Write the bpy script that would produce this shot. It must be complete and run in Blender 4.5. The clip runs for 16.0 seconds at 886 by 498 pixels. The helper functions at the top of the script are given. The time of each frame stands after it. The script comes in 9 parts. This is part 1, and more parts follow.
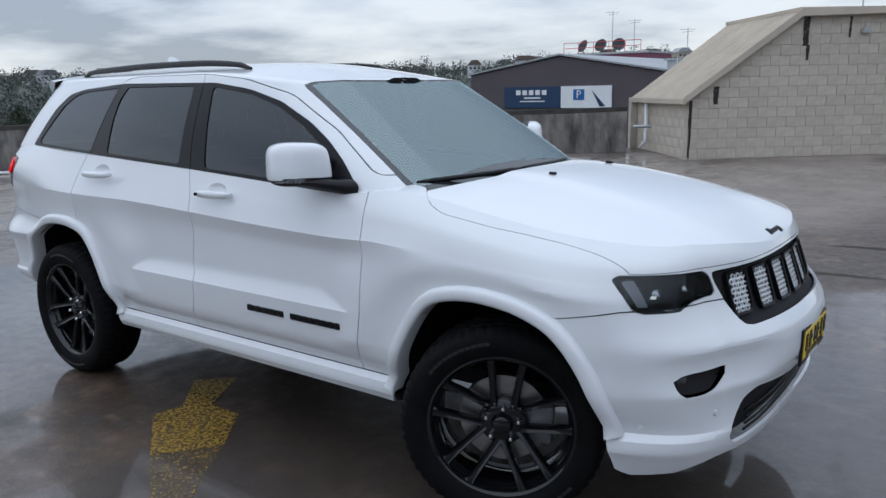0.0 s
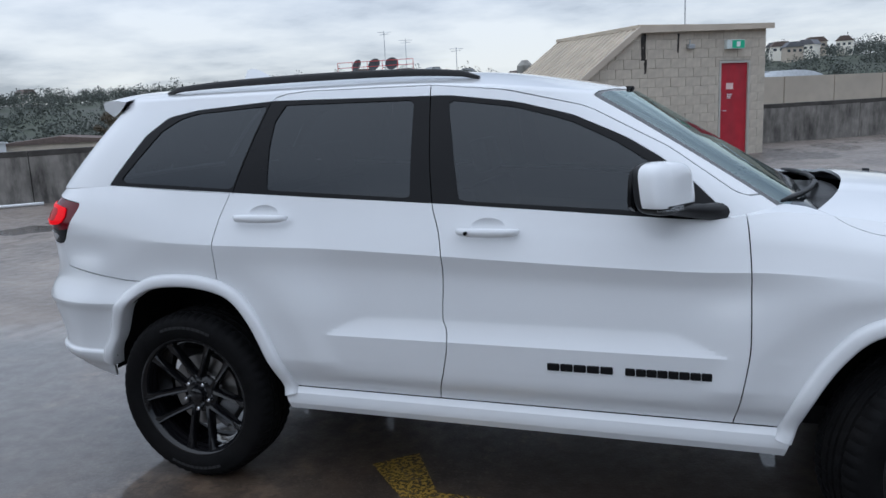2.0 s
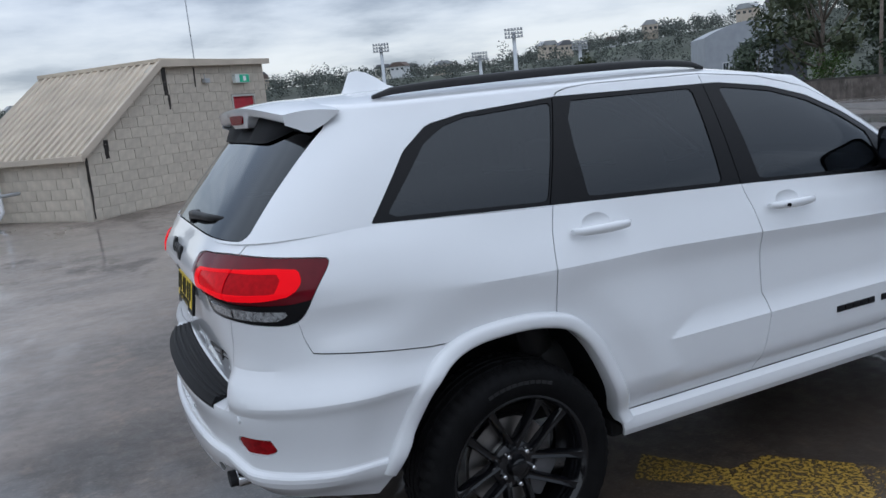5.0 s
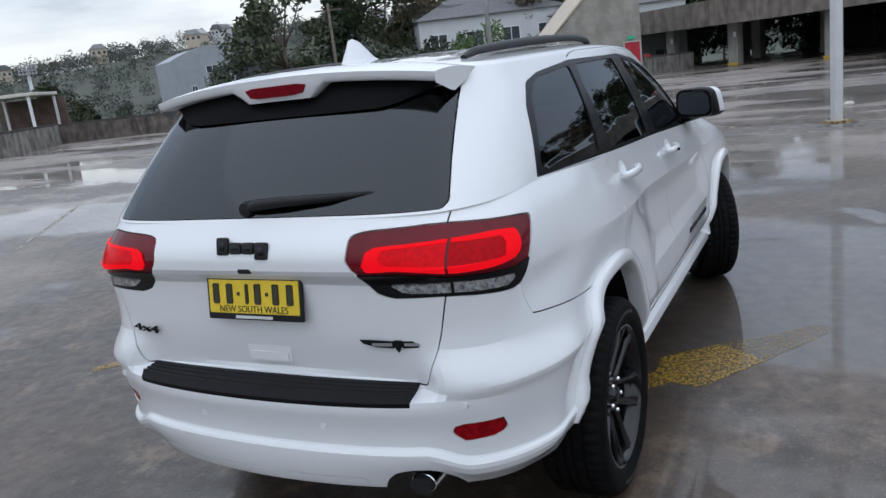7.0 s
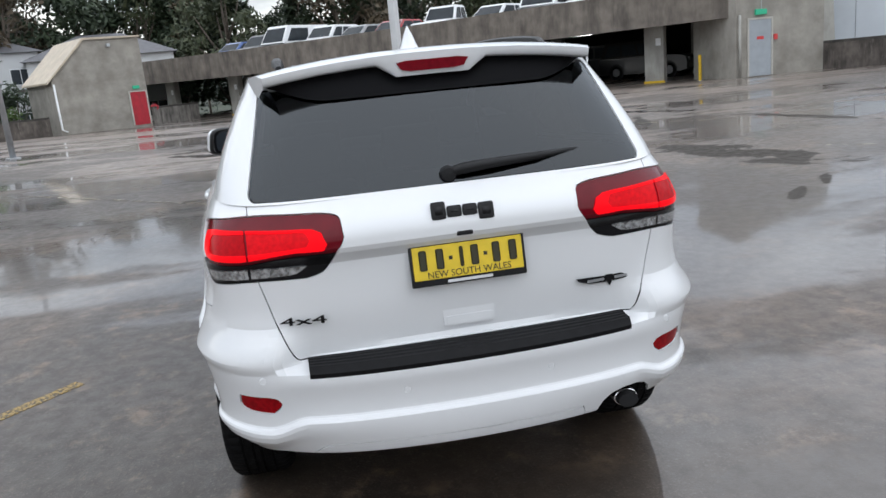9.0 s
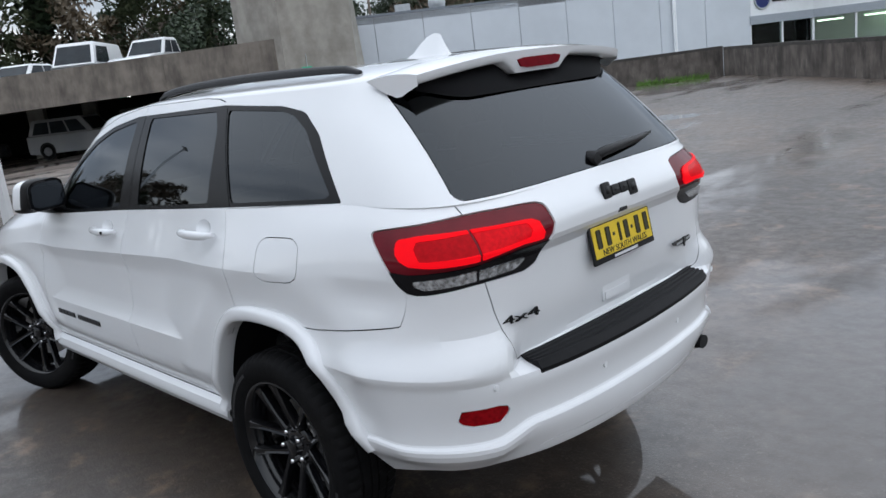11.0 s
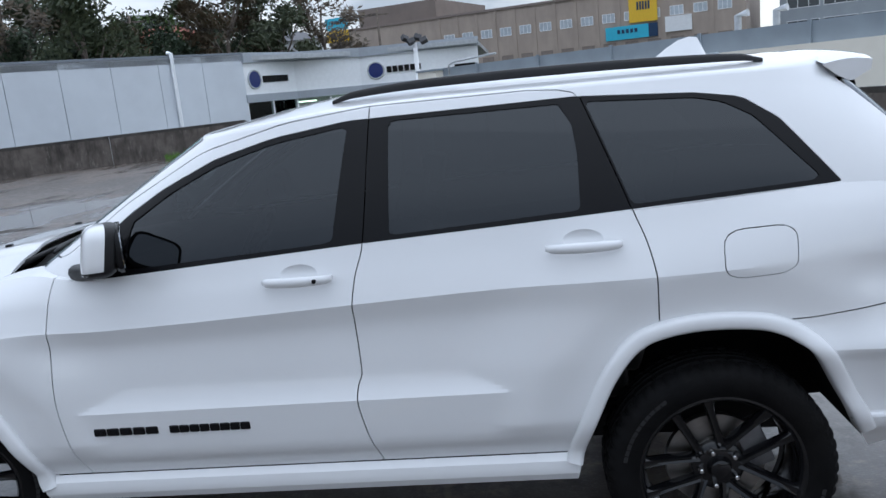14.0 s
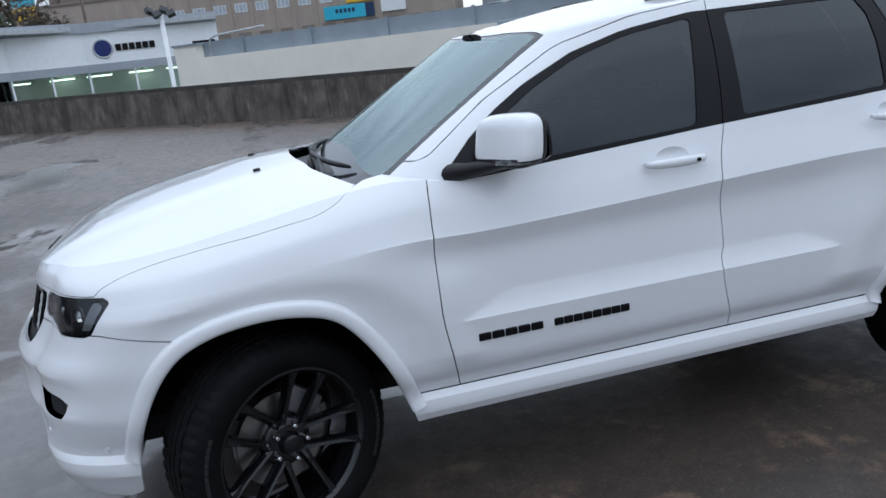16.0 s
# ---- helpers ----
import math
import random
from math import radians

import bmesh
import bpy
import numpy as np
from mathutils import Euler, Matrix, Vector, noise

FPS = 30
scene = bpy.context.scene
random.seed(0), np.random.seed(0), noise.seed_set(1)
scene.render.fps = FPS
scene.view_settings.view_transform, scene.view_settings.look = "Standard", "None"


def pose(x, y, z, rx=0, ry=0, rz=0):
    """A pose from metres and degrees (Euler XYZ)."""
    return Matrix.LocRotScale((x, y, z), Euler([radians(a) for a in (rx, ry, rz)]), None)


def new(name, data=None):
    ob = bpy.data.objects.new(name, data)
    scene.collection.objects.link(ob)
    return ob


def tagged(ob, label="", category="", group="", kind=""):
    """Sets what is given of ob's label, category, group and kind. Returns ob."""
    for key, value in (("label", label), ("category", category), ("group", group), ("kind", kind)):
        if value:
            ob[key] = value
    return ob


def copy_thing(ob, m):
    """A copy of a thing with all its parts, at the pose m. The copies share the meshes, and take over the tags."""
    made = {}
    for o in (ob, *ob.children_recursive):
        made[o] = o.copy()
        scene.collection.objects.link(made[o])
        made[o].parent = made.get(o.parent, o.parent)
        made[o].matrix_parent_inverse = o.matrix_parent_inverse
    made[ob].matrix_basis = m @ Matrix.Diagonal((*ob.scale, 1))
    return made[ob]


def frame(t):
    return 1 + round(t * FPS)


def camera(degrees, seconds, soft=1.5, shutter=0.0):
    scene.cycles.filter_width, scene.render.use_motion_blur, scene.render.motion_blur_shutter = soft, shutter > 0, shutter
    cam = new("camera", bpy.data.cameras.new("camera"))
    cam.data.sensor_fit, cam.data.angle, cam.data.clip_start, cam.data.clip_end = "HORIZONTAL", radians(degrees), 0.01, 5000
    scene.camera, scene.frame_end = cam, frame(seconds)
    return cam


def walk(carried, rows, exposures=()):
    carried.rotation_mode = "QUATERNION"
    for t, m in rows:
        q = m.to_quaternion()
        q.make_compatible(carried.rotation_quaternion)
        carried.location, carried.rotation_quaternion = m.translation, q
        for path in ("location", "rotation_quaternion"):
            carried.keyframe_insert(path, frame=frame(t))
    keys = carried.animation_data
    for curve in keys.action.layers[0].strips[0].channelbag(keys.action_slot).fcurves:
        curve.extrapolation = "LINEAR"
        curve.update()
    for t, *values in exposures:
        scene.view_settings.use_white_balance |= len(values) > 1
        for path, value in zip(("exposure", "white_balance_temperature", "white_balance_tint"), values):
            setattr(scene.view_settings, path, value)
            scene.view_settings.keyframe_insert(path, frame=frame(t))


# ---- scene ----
cam = camera(59.21, 16.0)
PATH = [
    (0, 2.938, -3.150, 1.600, 78.45, 1.18, 36.50),
    (0.5, 2.457, -3.305, 1.605, 78.80, 1.56, 33.30),
    (1, 1.924, -3.427, 1.605, 79.29, 1.93, 29.19),
    (1.5, 1.329, -3.493, 1.628, 79.43, 2.22, 24.36),
    (2, 0.725, -3.665, 1.633, 79.29, 2.52, 18.94),
    (2.5, 0.142, -3.662, 1.618, 78.99, 2.87, 12.99),
    (3, -0.434, -3.756, 1.632, 78.79, 3.27, 6.51),
    (3.5, -0.996, -3.746, 1.631, 78.84, 3.74, -0.68),
    (4, -1.580, -3.615, 1.662, 79.05, 4.34, -8.42),
    (4.2, -1.848, -3.562, 1.664, 79.01, 4.44, -11.80),
    (4.9, -2.611, -3.225, 1.694, 79.10, 5.32, -23.85),
    (5.6, -3.287, -2.791, 1.708, 78.65, 6.21, -36.82),
    (6.3, -3.805, -2.282, 1.715, 77.70, 6.77, -50.22),
    (6.5, -3.966, -2.101, 1.690, 77.52, 7.31, -54.21),
    (7, -4.226, -1.681, 1.716, 76.58, 6.96, -63.71),
    (7.5, -4.428, -1.193, 1.722, 76.09, 6.51, -72.87),
    (8, -4.694, -0.688, 1.733, 75.91, 5.74, -82.06),
    (8.5, -4.762, -0.119, 1.704, 76.08, 5.34, -91.42),
    (9, -4.807, 0.482, 1.700, 76.37, 5.30, -100.87),
    (9.2, -4.792, 0.682, 1.727, 76.46, 5.40, -104.65),
    (9.9, -4.592, 1.435, 1.734, 76.83, 6.35, -117.03),
    (10.6, -4.205, 2.047, 1.729, 76.95, 6.81, -128.85),
    (11.3, -3.632, 2.504, 1.691, 76.99, 6.68, -139.99),
    (11.5, -3.471, 2.634, 1.703, 77.02, 6.29, -142.74),
    (12, -3.001, 2.832, 1.680, 77.24, 5.35, -150.46),
    (12.5, -2.490, 3.023, 1.694, 77.94, 4.65, -157.05),
    (13, -1.983, 3.226, 1.718, 78.49, 4.63, -163.54),
    (13.5, -1.417, 3.287, 1.730, 78.74, 5.01, -169.40),
    (14, -0.868, 3.404, 1.736, 78.35, 5.49, -174.71),
    (14.5, -0.292, 3.401, 1.684, 77.67, 5.99, -179.56),
    (15, 0.303, 3.487, 1.674, 76.72, 6.14, -184.25),
    (15.5, 0.856, 3.500, 1.674, 75.86, 6.09, -189.50),
    (16, 1.442, 3.369, 1.658, 74.94, 6.18, -195.75),
]
walk(cam, [(t, pose(x, y, z, rx, ry, rz)) for t, x, y, z, rx, ry, rz in PATH],
     [(0, -0.3, 5650, 9), (4.2, -0.3, 5650, 9), (6.5, -0.2, 5800, 9), (7.5, 0.0, 5950, 9), (9.2, 0.28, 6250, 9), (11.3, 0.04, 6000, 9), (13, -0.03, 5750, 9), (16, -0.05, 5650, 9)])

# ---- light ----
SUN_EL, SUN_AZ = 62.0, 200.0
world = bpy.data.worlds.new("overcast_sky")
scene.world = world
world.use_nodes = True


def wire(tree, a, b):
    tree.links.new(a, b)


def build_world():
    nt = world.node_tree
    nt.nodes.clear()
    N = nt.nodes.new
    out, bg = N("ShaderNodeOutputWorld"), N("ShaderNodeBackground")
    sky = N("ShaderNodeTexSky")
    sky.sky_type, sky.sun_disc = "NISHITA", False
    sky.sun_elevation, sky.sun_rotation = radians(SUN_EL), radians(SUN_AZ)
    tc, sep = N("ShaderNodeTexCoord"), N("ShaderNodeSeparateXYZ")
    wire(nt, tc.outputs["Generated"], sep.inputs[0])
    up = N("ShaderNodeMath"); up.operation = "MAXIMUM"; up.inputs[1].default_value = 0.0
    wire(nt, sep.outputs["Z"], up.inputs[0])
    den = N("ShaderNodeMath"); den.operation = "ADD"; den.inputs[1].default_value = 0.16
    wire(nt, up.outputs[0], den.inputs[0])
    flat = N("ShaderNodeVectorMath"); flat.operation = "DIVIDE"
    comb = N("ShaderNodeCombineXYZ")
    for k in range(3):
        wire(nt, den.outputs[0], comb.inputs[k])
    wire(nt, tc.outputs["Generated"], flat.inputs[0]); wire(nt, comb.outputs[0], flat.inputs[1])
    big, small = N("ShaderNodeTexNoise"), N("ShaderNodeTexNoise")
    big.inputs["Scale"].default_value, big.inputs["Detail"].default_value, big.inputs["Roughness"].default_value = 1.1, 7.0, 0.55
    small.inputs["Scale"].default_value, small.inputs["Detail"].default_value = 0.45, 3.0
    wire(nt, flat.outputs[0], big.inputs["Vector"]); wire(nt, flat.outputs[0], small.inputs["Vector"])
    add = N("ShaderNodeMath"); add.operation = "ADD"
    wire(nt, big.outputs["Fac"], add.inputs[0]); wire(nt, small.outputs["Fac"], add.inputs[1])
    ramp = N("ShaderNodeValToRGB")
    el = ramp.color_ramp.elements
    el[0].position, el[0].color = 0.42, (0.765, 0.775, 0.785, 1)
    el[1].position, el[1].color = 0.575, (0.36, 0.39, 0.44, 1)
    e = el.new(0.50); e.color = (0.60, 0.625, 0.665, 1)
    half = N("ShaderNodeMath"); half.operation = "MULTIPLY"; half.inputs[1].default_value = 0.5
    wire(nt, add.outputs[0], half.inputs[0]); wire(nt, half.outputs[0], ramp.inputs[0])
    # pale band of brighter cloud near the horizon
    band = N("ShaderNodeValToRGB")
    b = band.color_ramp.elements
    b[0].position, b[0].color = 0.02, (1.18, 1.11, 0.97, 1)
    b[1].position, b[1].color = 0.30, (1, 1, 1, 1)
    b2 = b.new(0.14); b2.color = (1.07, 1.045, 1.00, 1)
    wire(nt, up.outputs[0], band.inputs[0])
    mul = N("ShaderNodeMix"); mul.data_type, mul.blend_type = "RGBA", "MULTIPLY"; mul.inputs[0].default_value = 1.0
    calm = N("ShaderNodeMapRange"); calm.inputs[1].default_value, calm.inputs[2].default_value, calm.inputs[3].default_value, calm.inputs[4].default_value = 0.24, 0.52, 0.0, 0.9
    wire(nt, up.outputs[0], calm.inputs[0])
    even = N("ShaderNodeMix"); even.data_type = "RGBA"; even.inputs[7].default_value = (0.70, 0.72, 0.75, 1)
    wire(nt, calm.outputs[0], even.inputs[0]); wire(nt, ramp.outputs[0], even.inputs[6])
    wire(nt, even.outputs[2], mul.inputs[6]); wire(nt, band.outputs[0], mul.inputs[7])
    # an overcast sky is brighter overhead than at the horizon
    grow = N("ShaderNodeMath"); grow.operation = "MULTIPLY_ADD"; grow.inputs[1].default_value, grow.inputs[2].default_value = 0.72, 1.06
    wire(nt, up.outputs[0], grow.inputs[0])
    lum = N("ShaderNodeVectorMath"); lum.operation = "SCALE"
    wire(nt, mul.outputs[2], lum.inputs[0]); wire(nt, grow.outputs[0], lum.inputs["Scale"])
    mix = N("ShaderNodeMix"); mix.data_type, mix.blend_type = "RGBA", "ADD"; mix.inputs[0].default_value = 0.012
    wire(nt, lum.outputs[0], mix.inputs[6]); wire(nt, sky.outputs[0], mix.inputs[7])
    wire(nt, mix.outputs[2], bg.inputs["Color"])
    bg.inputs["Strength"].default_value = WORLD_STRENGTH
    wire(nt, bg.outputs[0], out.inputs[0])


WORLD_STRENGTH = 1.07
build_world()
sun_data = bpy.data.lights.new("sun", "SUN")
sun_data.energy, sun_data.angle, sun_data.color = 0.5, radians(140), (1.0, 0.97, 0.93)
sun = new("sun", sun_data)
sun.matrix_world = pose(0, 0, 30, 90 - SUN_EL, 0, 180 - SUN_AZ)
scene.view_settings.exposure = 0.0


# ---- materials ----
MATS = {}


def M(name, col=(0.5, 0.5, 0.5), rough=0.5, metal=0.0, var=0.15, scale=6.0, bump=0.0, bscale=60.0, coat=0.0, spec=0.5,
      dirt=None, dscale=0.6, damount=0.5, trans=0.0, ior=1.45, emit=None, estr=0.0, streak=False, rvar=0.0, island=0.0):
    if name in MATS:
        return MATS[name]
    m = bpy.data.materials.new(name)
    m.use_nodes = True
    nt = m.node_tree
    N = nt.nodes.new
    b = nt.nodes["Principled BSDF"]
    b.inputs["Roughness"].default_value, b.inputs["Metallic"].default_value = rough, metal
    b.inputs["Coat Weight"].default_value, b.inputs["Coat Roughness"].default_value = coat, 0.02
    b.inputs["Specular IOR Level"].default_value = spec
    b.inputs["Transmission Weight"].default_value, b.inputs["IOR"].default_value = trans, ior
    b.inputs["Base Color"].default_value = (*col, 1)
    if emit:
        b.inputs["Emission Color"].default_value, b.inputs["Emission Strength"].default_value = (*emit, 1), estr
    last = None
    tc = N("ShaderNodeTexCoord")
    if var:
        n1 = N("ShaderNodeTexNoise"); n1.inputs["Scale"].default_value, n1.inputs["Detail"].default_value = scale, 6
        wire(nt, tc.outputs["Object"], n1.inputs["Vector"])
        r = N("ShaderNodeMapRange"); r.inputs[1].default_value, r.inputs[2].default_value = 0.3, 0.7
        r.inputs[3].default_value, r.inputs[4].default_value = 1 - var, 1 + var
        wire(nt, n1.outputs["Fac"], r.inputs[0])
        mx = N("ShaderNodeVectorMath"); mx.operation = "SCALE"; mx.inputs[0].default_value = col
        wire(nt, r.outputs[0], mx.inputs["Scale"])
        last = mx.outputs[0]
    if dirt:
        n2 = N("ShaderNodeTexNoise"); n2.inputs["Scale"].default_value, n2.inputs["Detail"].default_value = dscale, 7
        n2.inputs["Roughness"].default_value = 0.65
        if streak:
            mp = N("ShaderNodeMapping"); mp.inputs["Scale"].default_value = (1.9, 1.9, 0.55)
            wire(nt, tc.outputs["Object"], mp.inputs[0]); wire(nt, mp.outputs[0], n2.inputs["Vector"])
        else:
            wire(nt, tc.outputs["Object"], n2.inputs["Vector"])
        r2 = N("ShaderNodeMapRange"); r2.inputs[1].default_value, r2.inputs[2].default_value = 0.42, 0.68
        r2.inputs[3].default_value, r2.inputs[4].default_value = 0, damount
        wire(nt, n2.outputs["Fac"], r2.inputs[0])
        mm = N("ShaderNodeMix"); mm.data_type = "RGBA"
        wire(nt, r2.outputs[0], mm.inputs[0])
        if last:
            wire(nt, last, mm.inputs[6])
        else:
            mm.inputs[6].default_value = (*col, 1)
        mm.inputs[7].default_value = (*dirt, 1)
        last = mm.outputs[2]
    if island:
        oi = N("ShaderNodeObjectInfo")
        r3 = N("ShaderNodeMapRange"); r3.inputs[3].default_value, r3.inputs[4].default_value = 1 - island, 1 + island
        wire(nt, oi.outputs["Random"], r3.inputs[0])
        sc = N("ShaderNodeVectorMath"); sc.operation = "SCALE"
        if last:
            wire(nt, last, sc.inputs[0])
        else:
            sc.inputs[0].default_value = col
        wire(nt, r3.outputs[0], sc.inputs["Scale"])
        last = sc.outputs[0]
    if last:
        wire(nt, last, b.inputs["Base Color"])
    if rvar:
        n4 = N("ShaderNodeTexNoise"); n4.inputs["Scale"].default_value, n4.inputs["Detail"].default_value = scale * 2.3, 5
        wire(nt, tc.outputs["Object"], n4.inputs["Vector"])
        r4 = N("ShaderNodeMapRange"); r4.inputs[1].default_value, r4.inputs[2].default_value = 0.3, 0.7
        r4.inputs[3].default_value, r4.inputs[4].default_value = max(0.02, rough - rvar), rough + rvar
        wire(nt, n4.outputs["Fac"], r4.inputs[0]); wire(nt, r4.outputs[0], b.inputs["Roughness"])
    if bump:
        n3 = N("ShaderNodeTexNoise"); n3.inputs["Scale"].default_value, n3.inputs["Detail"].default_value = bscale, 5
        wire(nt, tc.outputs["Object"], n3.inputs["Vector"])
        bp = N("ShaderNodeBump"); bp.inputs["Strength"].default_value, bp.inputs["Distance"].default_value = bump, 0.01
        wire(nt, n3.outputs["Fac"], bp.inputs["Height"]); wire(nt, bp.outputs[0], b.inputs["Normal"])
    MATS[name] = m
    return m


def tinted_glass(name, tint, gloss=0.02, ior=1.52, sheen=(0.95, 0.96, 0.97)):
    """A thin pane: what passes is tinted, what reflects follows Fresnel."""
    m = bpy.data.materials.new(name)
    m.use_nodes = True
    nt = m.node_tree
    nt.nodes.clear()
    N = nt.nodes.new
    o, mix, tr, gl, fr = N("ShaderNodeOutputMaterial"), N("ShaderNodeMixShader"), N("ShaderNodeBsdfTransparent"), N("ShaderNodeBsdfGlossy"), N("ShaderNodeFresnel")
    tr.inputs["Color"].default_value = (*tint, 1)
    gl.inputs["Roughness"].default_value = gloss
    gl.inputs["Color"].default_value = (*sheen, 1)
    fr.inputs["IOR"].default_value = ior
    wire(nt, fr.outputs[0], mix.inputs[0]); wire(nt, tr.outputs[0], mix.inputs[1]); wire(nt, gl.outputs[0], mix.inputs[2])
    wire(nt, mix.outputs[0], o.inputs[0])
    return m


def wet_deck():
    m = bpy.data.materials.new("wet_asphalt_membrane")
    m.use_nodes = True
    nt = m.node_tree
    N = nt.nodes.new
    b = nt.nodes["Principled BSDF"]
    tc = N("ShaderNodeTexCoord")

    def noise_at(scale, detail=6, rough=0.55, stretch=None):
        n = N("ShaderNodeTexNoise"); n.inputs["Scale"].default_value, n.inputs["Detail"].default_value, n.inputs["Roughness"].default_value = scale, detail, rough
        if stretch:
            mp = N("ShaderNodeMapping"); mp.inputs["Scale"].default_value = stretch; mp.inputs["Rotation"].default_value = (0, 0, radians(-40))
            wire(nt, tc.outputs["Object"], mp.inputs[0]); wire(nt, mp.outputs[0], n.inputs["Vector"])
        else:
            wire(nt, tc.outputs["Object"], n.inputs["Vector"])
        return n.outputs["Fac"]

    def rng(s, a, c, lo, hi):
        r = N("ShaderNodeMapRange"); r.interpolation_type = "SMOOTHSTEP"
        for k, v in enumerate((a, c, lo, hi)):
            r.inputs[k + 1].default_value = v
        wire(nt, s, r.inputs[0])
        return r.outputs[0]

    def mixc(f, a, c):
        mm = N("ShaderNodeMix"); mm.data_type = "RGBA"
        wire(nt, f, mm.inputs[0])
        for k, v in ((6, a), (7, c)):
            if isinstance(v, tuple):
                mm.inputs[k].default_value = (*v, 1)
            else:
                wire(nt, v, mm.inputs[k])
        return mm.outputs[2]

    stain = noise_at(0.55, 8, 0.65)
    # the colour pales away from the bay strip: lighter deck plus painted sky sheen
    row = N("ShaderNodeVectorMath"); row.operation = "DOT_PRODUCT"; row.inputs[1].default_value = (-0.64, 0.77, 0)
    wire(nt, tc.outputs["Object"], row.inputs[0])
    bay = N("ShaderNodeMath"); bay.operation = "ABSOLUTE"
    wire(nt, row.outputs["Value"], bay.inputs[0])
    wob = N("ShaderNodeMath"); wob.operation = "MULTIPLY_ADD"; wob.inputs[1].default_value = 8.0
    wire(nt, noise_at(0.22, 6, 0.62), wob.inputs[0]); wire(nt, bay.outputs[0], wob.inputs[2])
    painted_sheen = rng(wob.outputs[0], 6.9, 9.8, 0.0, 0.9)
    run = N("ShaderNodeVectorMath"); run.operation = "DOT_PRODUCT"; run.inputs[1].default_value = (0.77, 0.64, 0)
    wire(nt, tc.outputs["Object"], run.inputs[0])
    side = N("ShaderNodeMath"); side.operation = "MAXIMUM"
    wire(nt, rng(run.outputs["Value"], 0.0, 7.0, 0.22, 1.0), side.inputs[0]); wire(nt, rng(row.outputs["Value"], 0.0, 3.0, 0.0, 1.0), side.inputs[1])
    sheen_masked = N("ShaderNodeMath"); sheen_masked.operation = "MULTIPLY"
    wire(nt, painted_sheen, sheen_masked.inputs[0]); wire(nt, side.outputs[0], sheen_masked.inputs[1])
    painted_sheen = sheen_masked.outputs[0]
    brown = noise_at(0.21, 5, 0.55)
    grit = noise_at(70.0, 3, 0.6)
    mottle = noise_at(9.0, 6, 0.7)
    patch = noise_at(2.4, 9, 0.72)
    c1 = mixc(rng(brown, 0.40, 0.60, 0, 1), (0.050, 0.039, 0.031), (0.082, 0.052, 0.032))
    c2 = mixc(rng(stain, 0.42, 0.60, 0, 0.85), c1, (0.030, 0.023, 0.018))
    c3 = mixc(rng(patch, 0.52, 0.64, 0, 0.85), c2, (0.165, 0.113, 0.076))
    c3b = mixc(rng(mottle, 0.46, 0.66, 0, 0.65), c3, (0.036, 0.028, 0.023))
    scuff = noise_at(26.0, 5, 0.75)
    c3c = mixc(rng(scuff, 0.55, 0.68, 0, 0.6), c3b, (0.150, 0.115, 0.088))
    c4 = mixc(rng(grit, 0.56, 0.70, 0, 0.45), c3c, (0.17, 0.142, 0.12))
    sweep = noise_at(1.3, 9, 0.66, (0.6, 1.2, 1.0))
    film = noise_at(0.30, 7, 0.62, (1.0, 0.40, 1.0))
    wet = rng(film, 0.40, 0.60, 0.0, 1.0)
    pool = noise_at(0.17, 8, 0.66, (1.0, 0.5, 1.0))
    # shallow pools where the deck has sagged: centre, half lengths, turn
    ragged = noise_at(1.7, 6, 0.6)

    def blotches(spots, low, high):
        """Ragged patches: centre, half lengths, turn."""
        deepest = None
        for cx, cy, rx, ry, turn in spots:
            mp = N("ShaderNodeMapping"); mp.vector_type = "TEXTURE"
            mp.inputs["Location"].default_value, mp.inputs["Rotation"].default_value, mp.inputs["Scale"].default_value = (cx, cy, 0), (0, 0, radians(turn)), (rx, ry, 50.0)
            wire(nt, tc.outputs["Object"], mp.inputs[0])
            ln = N("ShaderNodeVectorMath"); ln.operation = "LENGTH"
            wire(nt, mp.outputs[0], ln.inputs[0])
            if deepest is None:
                deepest = ln.outputs["Value"]
            else:
                mn = N("ShaderNodeMath"); mn.operation = "MINIMUM"
                wire(nt, deepest, mn.inputs[0]); wire(nt, ln.outputs["Value"], mn.inputs[1])
                deepest = mn.outputs[0]
        jag = N("ShaderNodeMath"); jag.operation = "MULTIPLY_ADD"; jag.inputs[1].default_value = 3.2
        wire(nt, ragged, jag.inputs[0]); wire(nt, deepest, jag.inputs[2])
        return rng(jag.outputs[0], low, high, 1.0, 0.0)
    puddle = blotches(((3.3, -1.9, 0.42, 0.2, 30), (10.4, -1.6, 0.8, 0.4, 20), (9.4, 9.2, 1.0, 0.3, 60), (10.4, -10.5, 1.9, 0.5, 35), (13.6, -8.2, 1.4, 0.45, 30), (28.2, 5.5, 2.6, 0.6, 70),
                       (0.8, -2.35, 0.4, 0.16, 10), (3.8, 4.6, 1.5, 0.5, 40), (6.5, 6.0, 0.9, 0.3, 60), (-9.0, 5.0, 1.6, 0.4, 45), (4.5, -13.0, 1.2, 0.4, 30), (16.0, 3.0, 1.5, 0.4, 50)), 2.34, 2.42)
    # dark dull patches: reflection of the dark upper deck put into the colour
    dark_gaps = blotches(((5.5, -5.6, 2.0, 0.62, 16), (2.45, -4.55, 0.55, 0.10, -40), (7.9, -5.0, 0.8, 0.22, 10), (8.6, -9.0, 2.2, 0.22, 8), (2.9, -5.2, 0.5, 0.10, -35),
                     (11.5, -7.0, 1.4, 0.2, -20), (1.6, 3.9, 0.6, 0.07, 4), (2.2, 5.2, 0.8, 0.08, 5)), 2.34, 2.40)
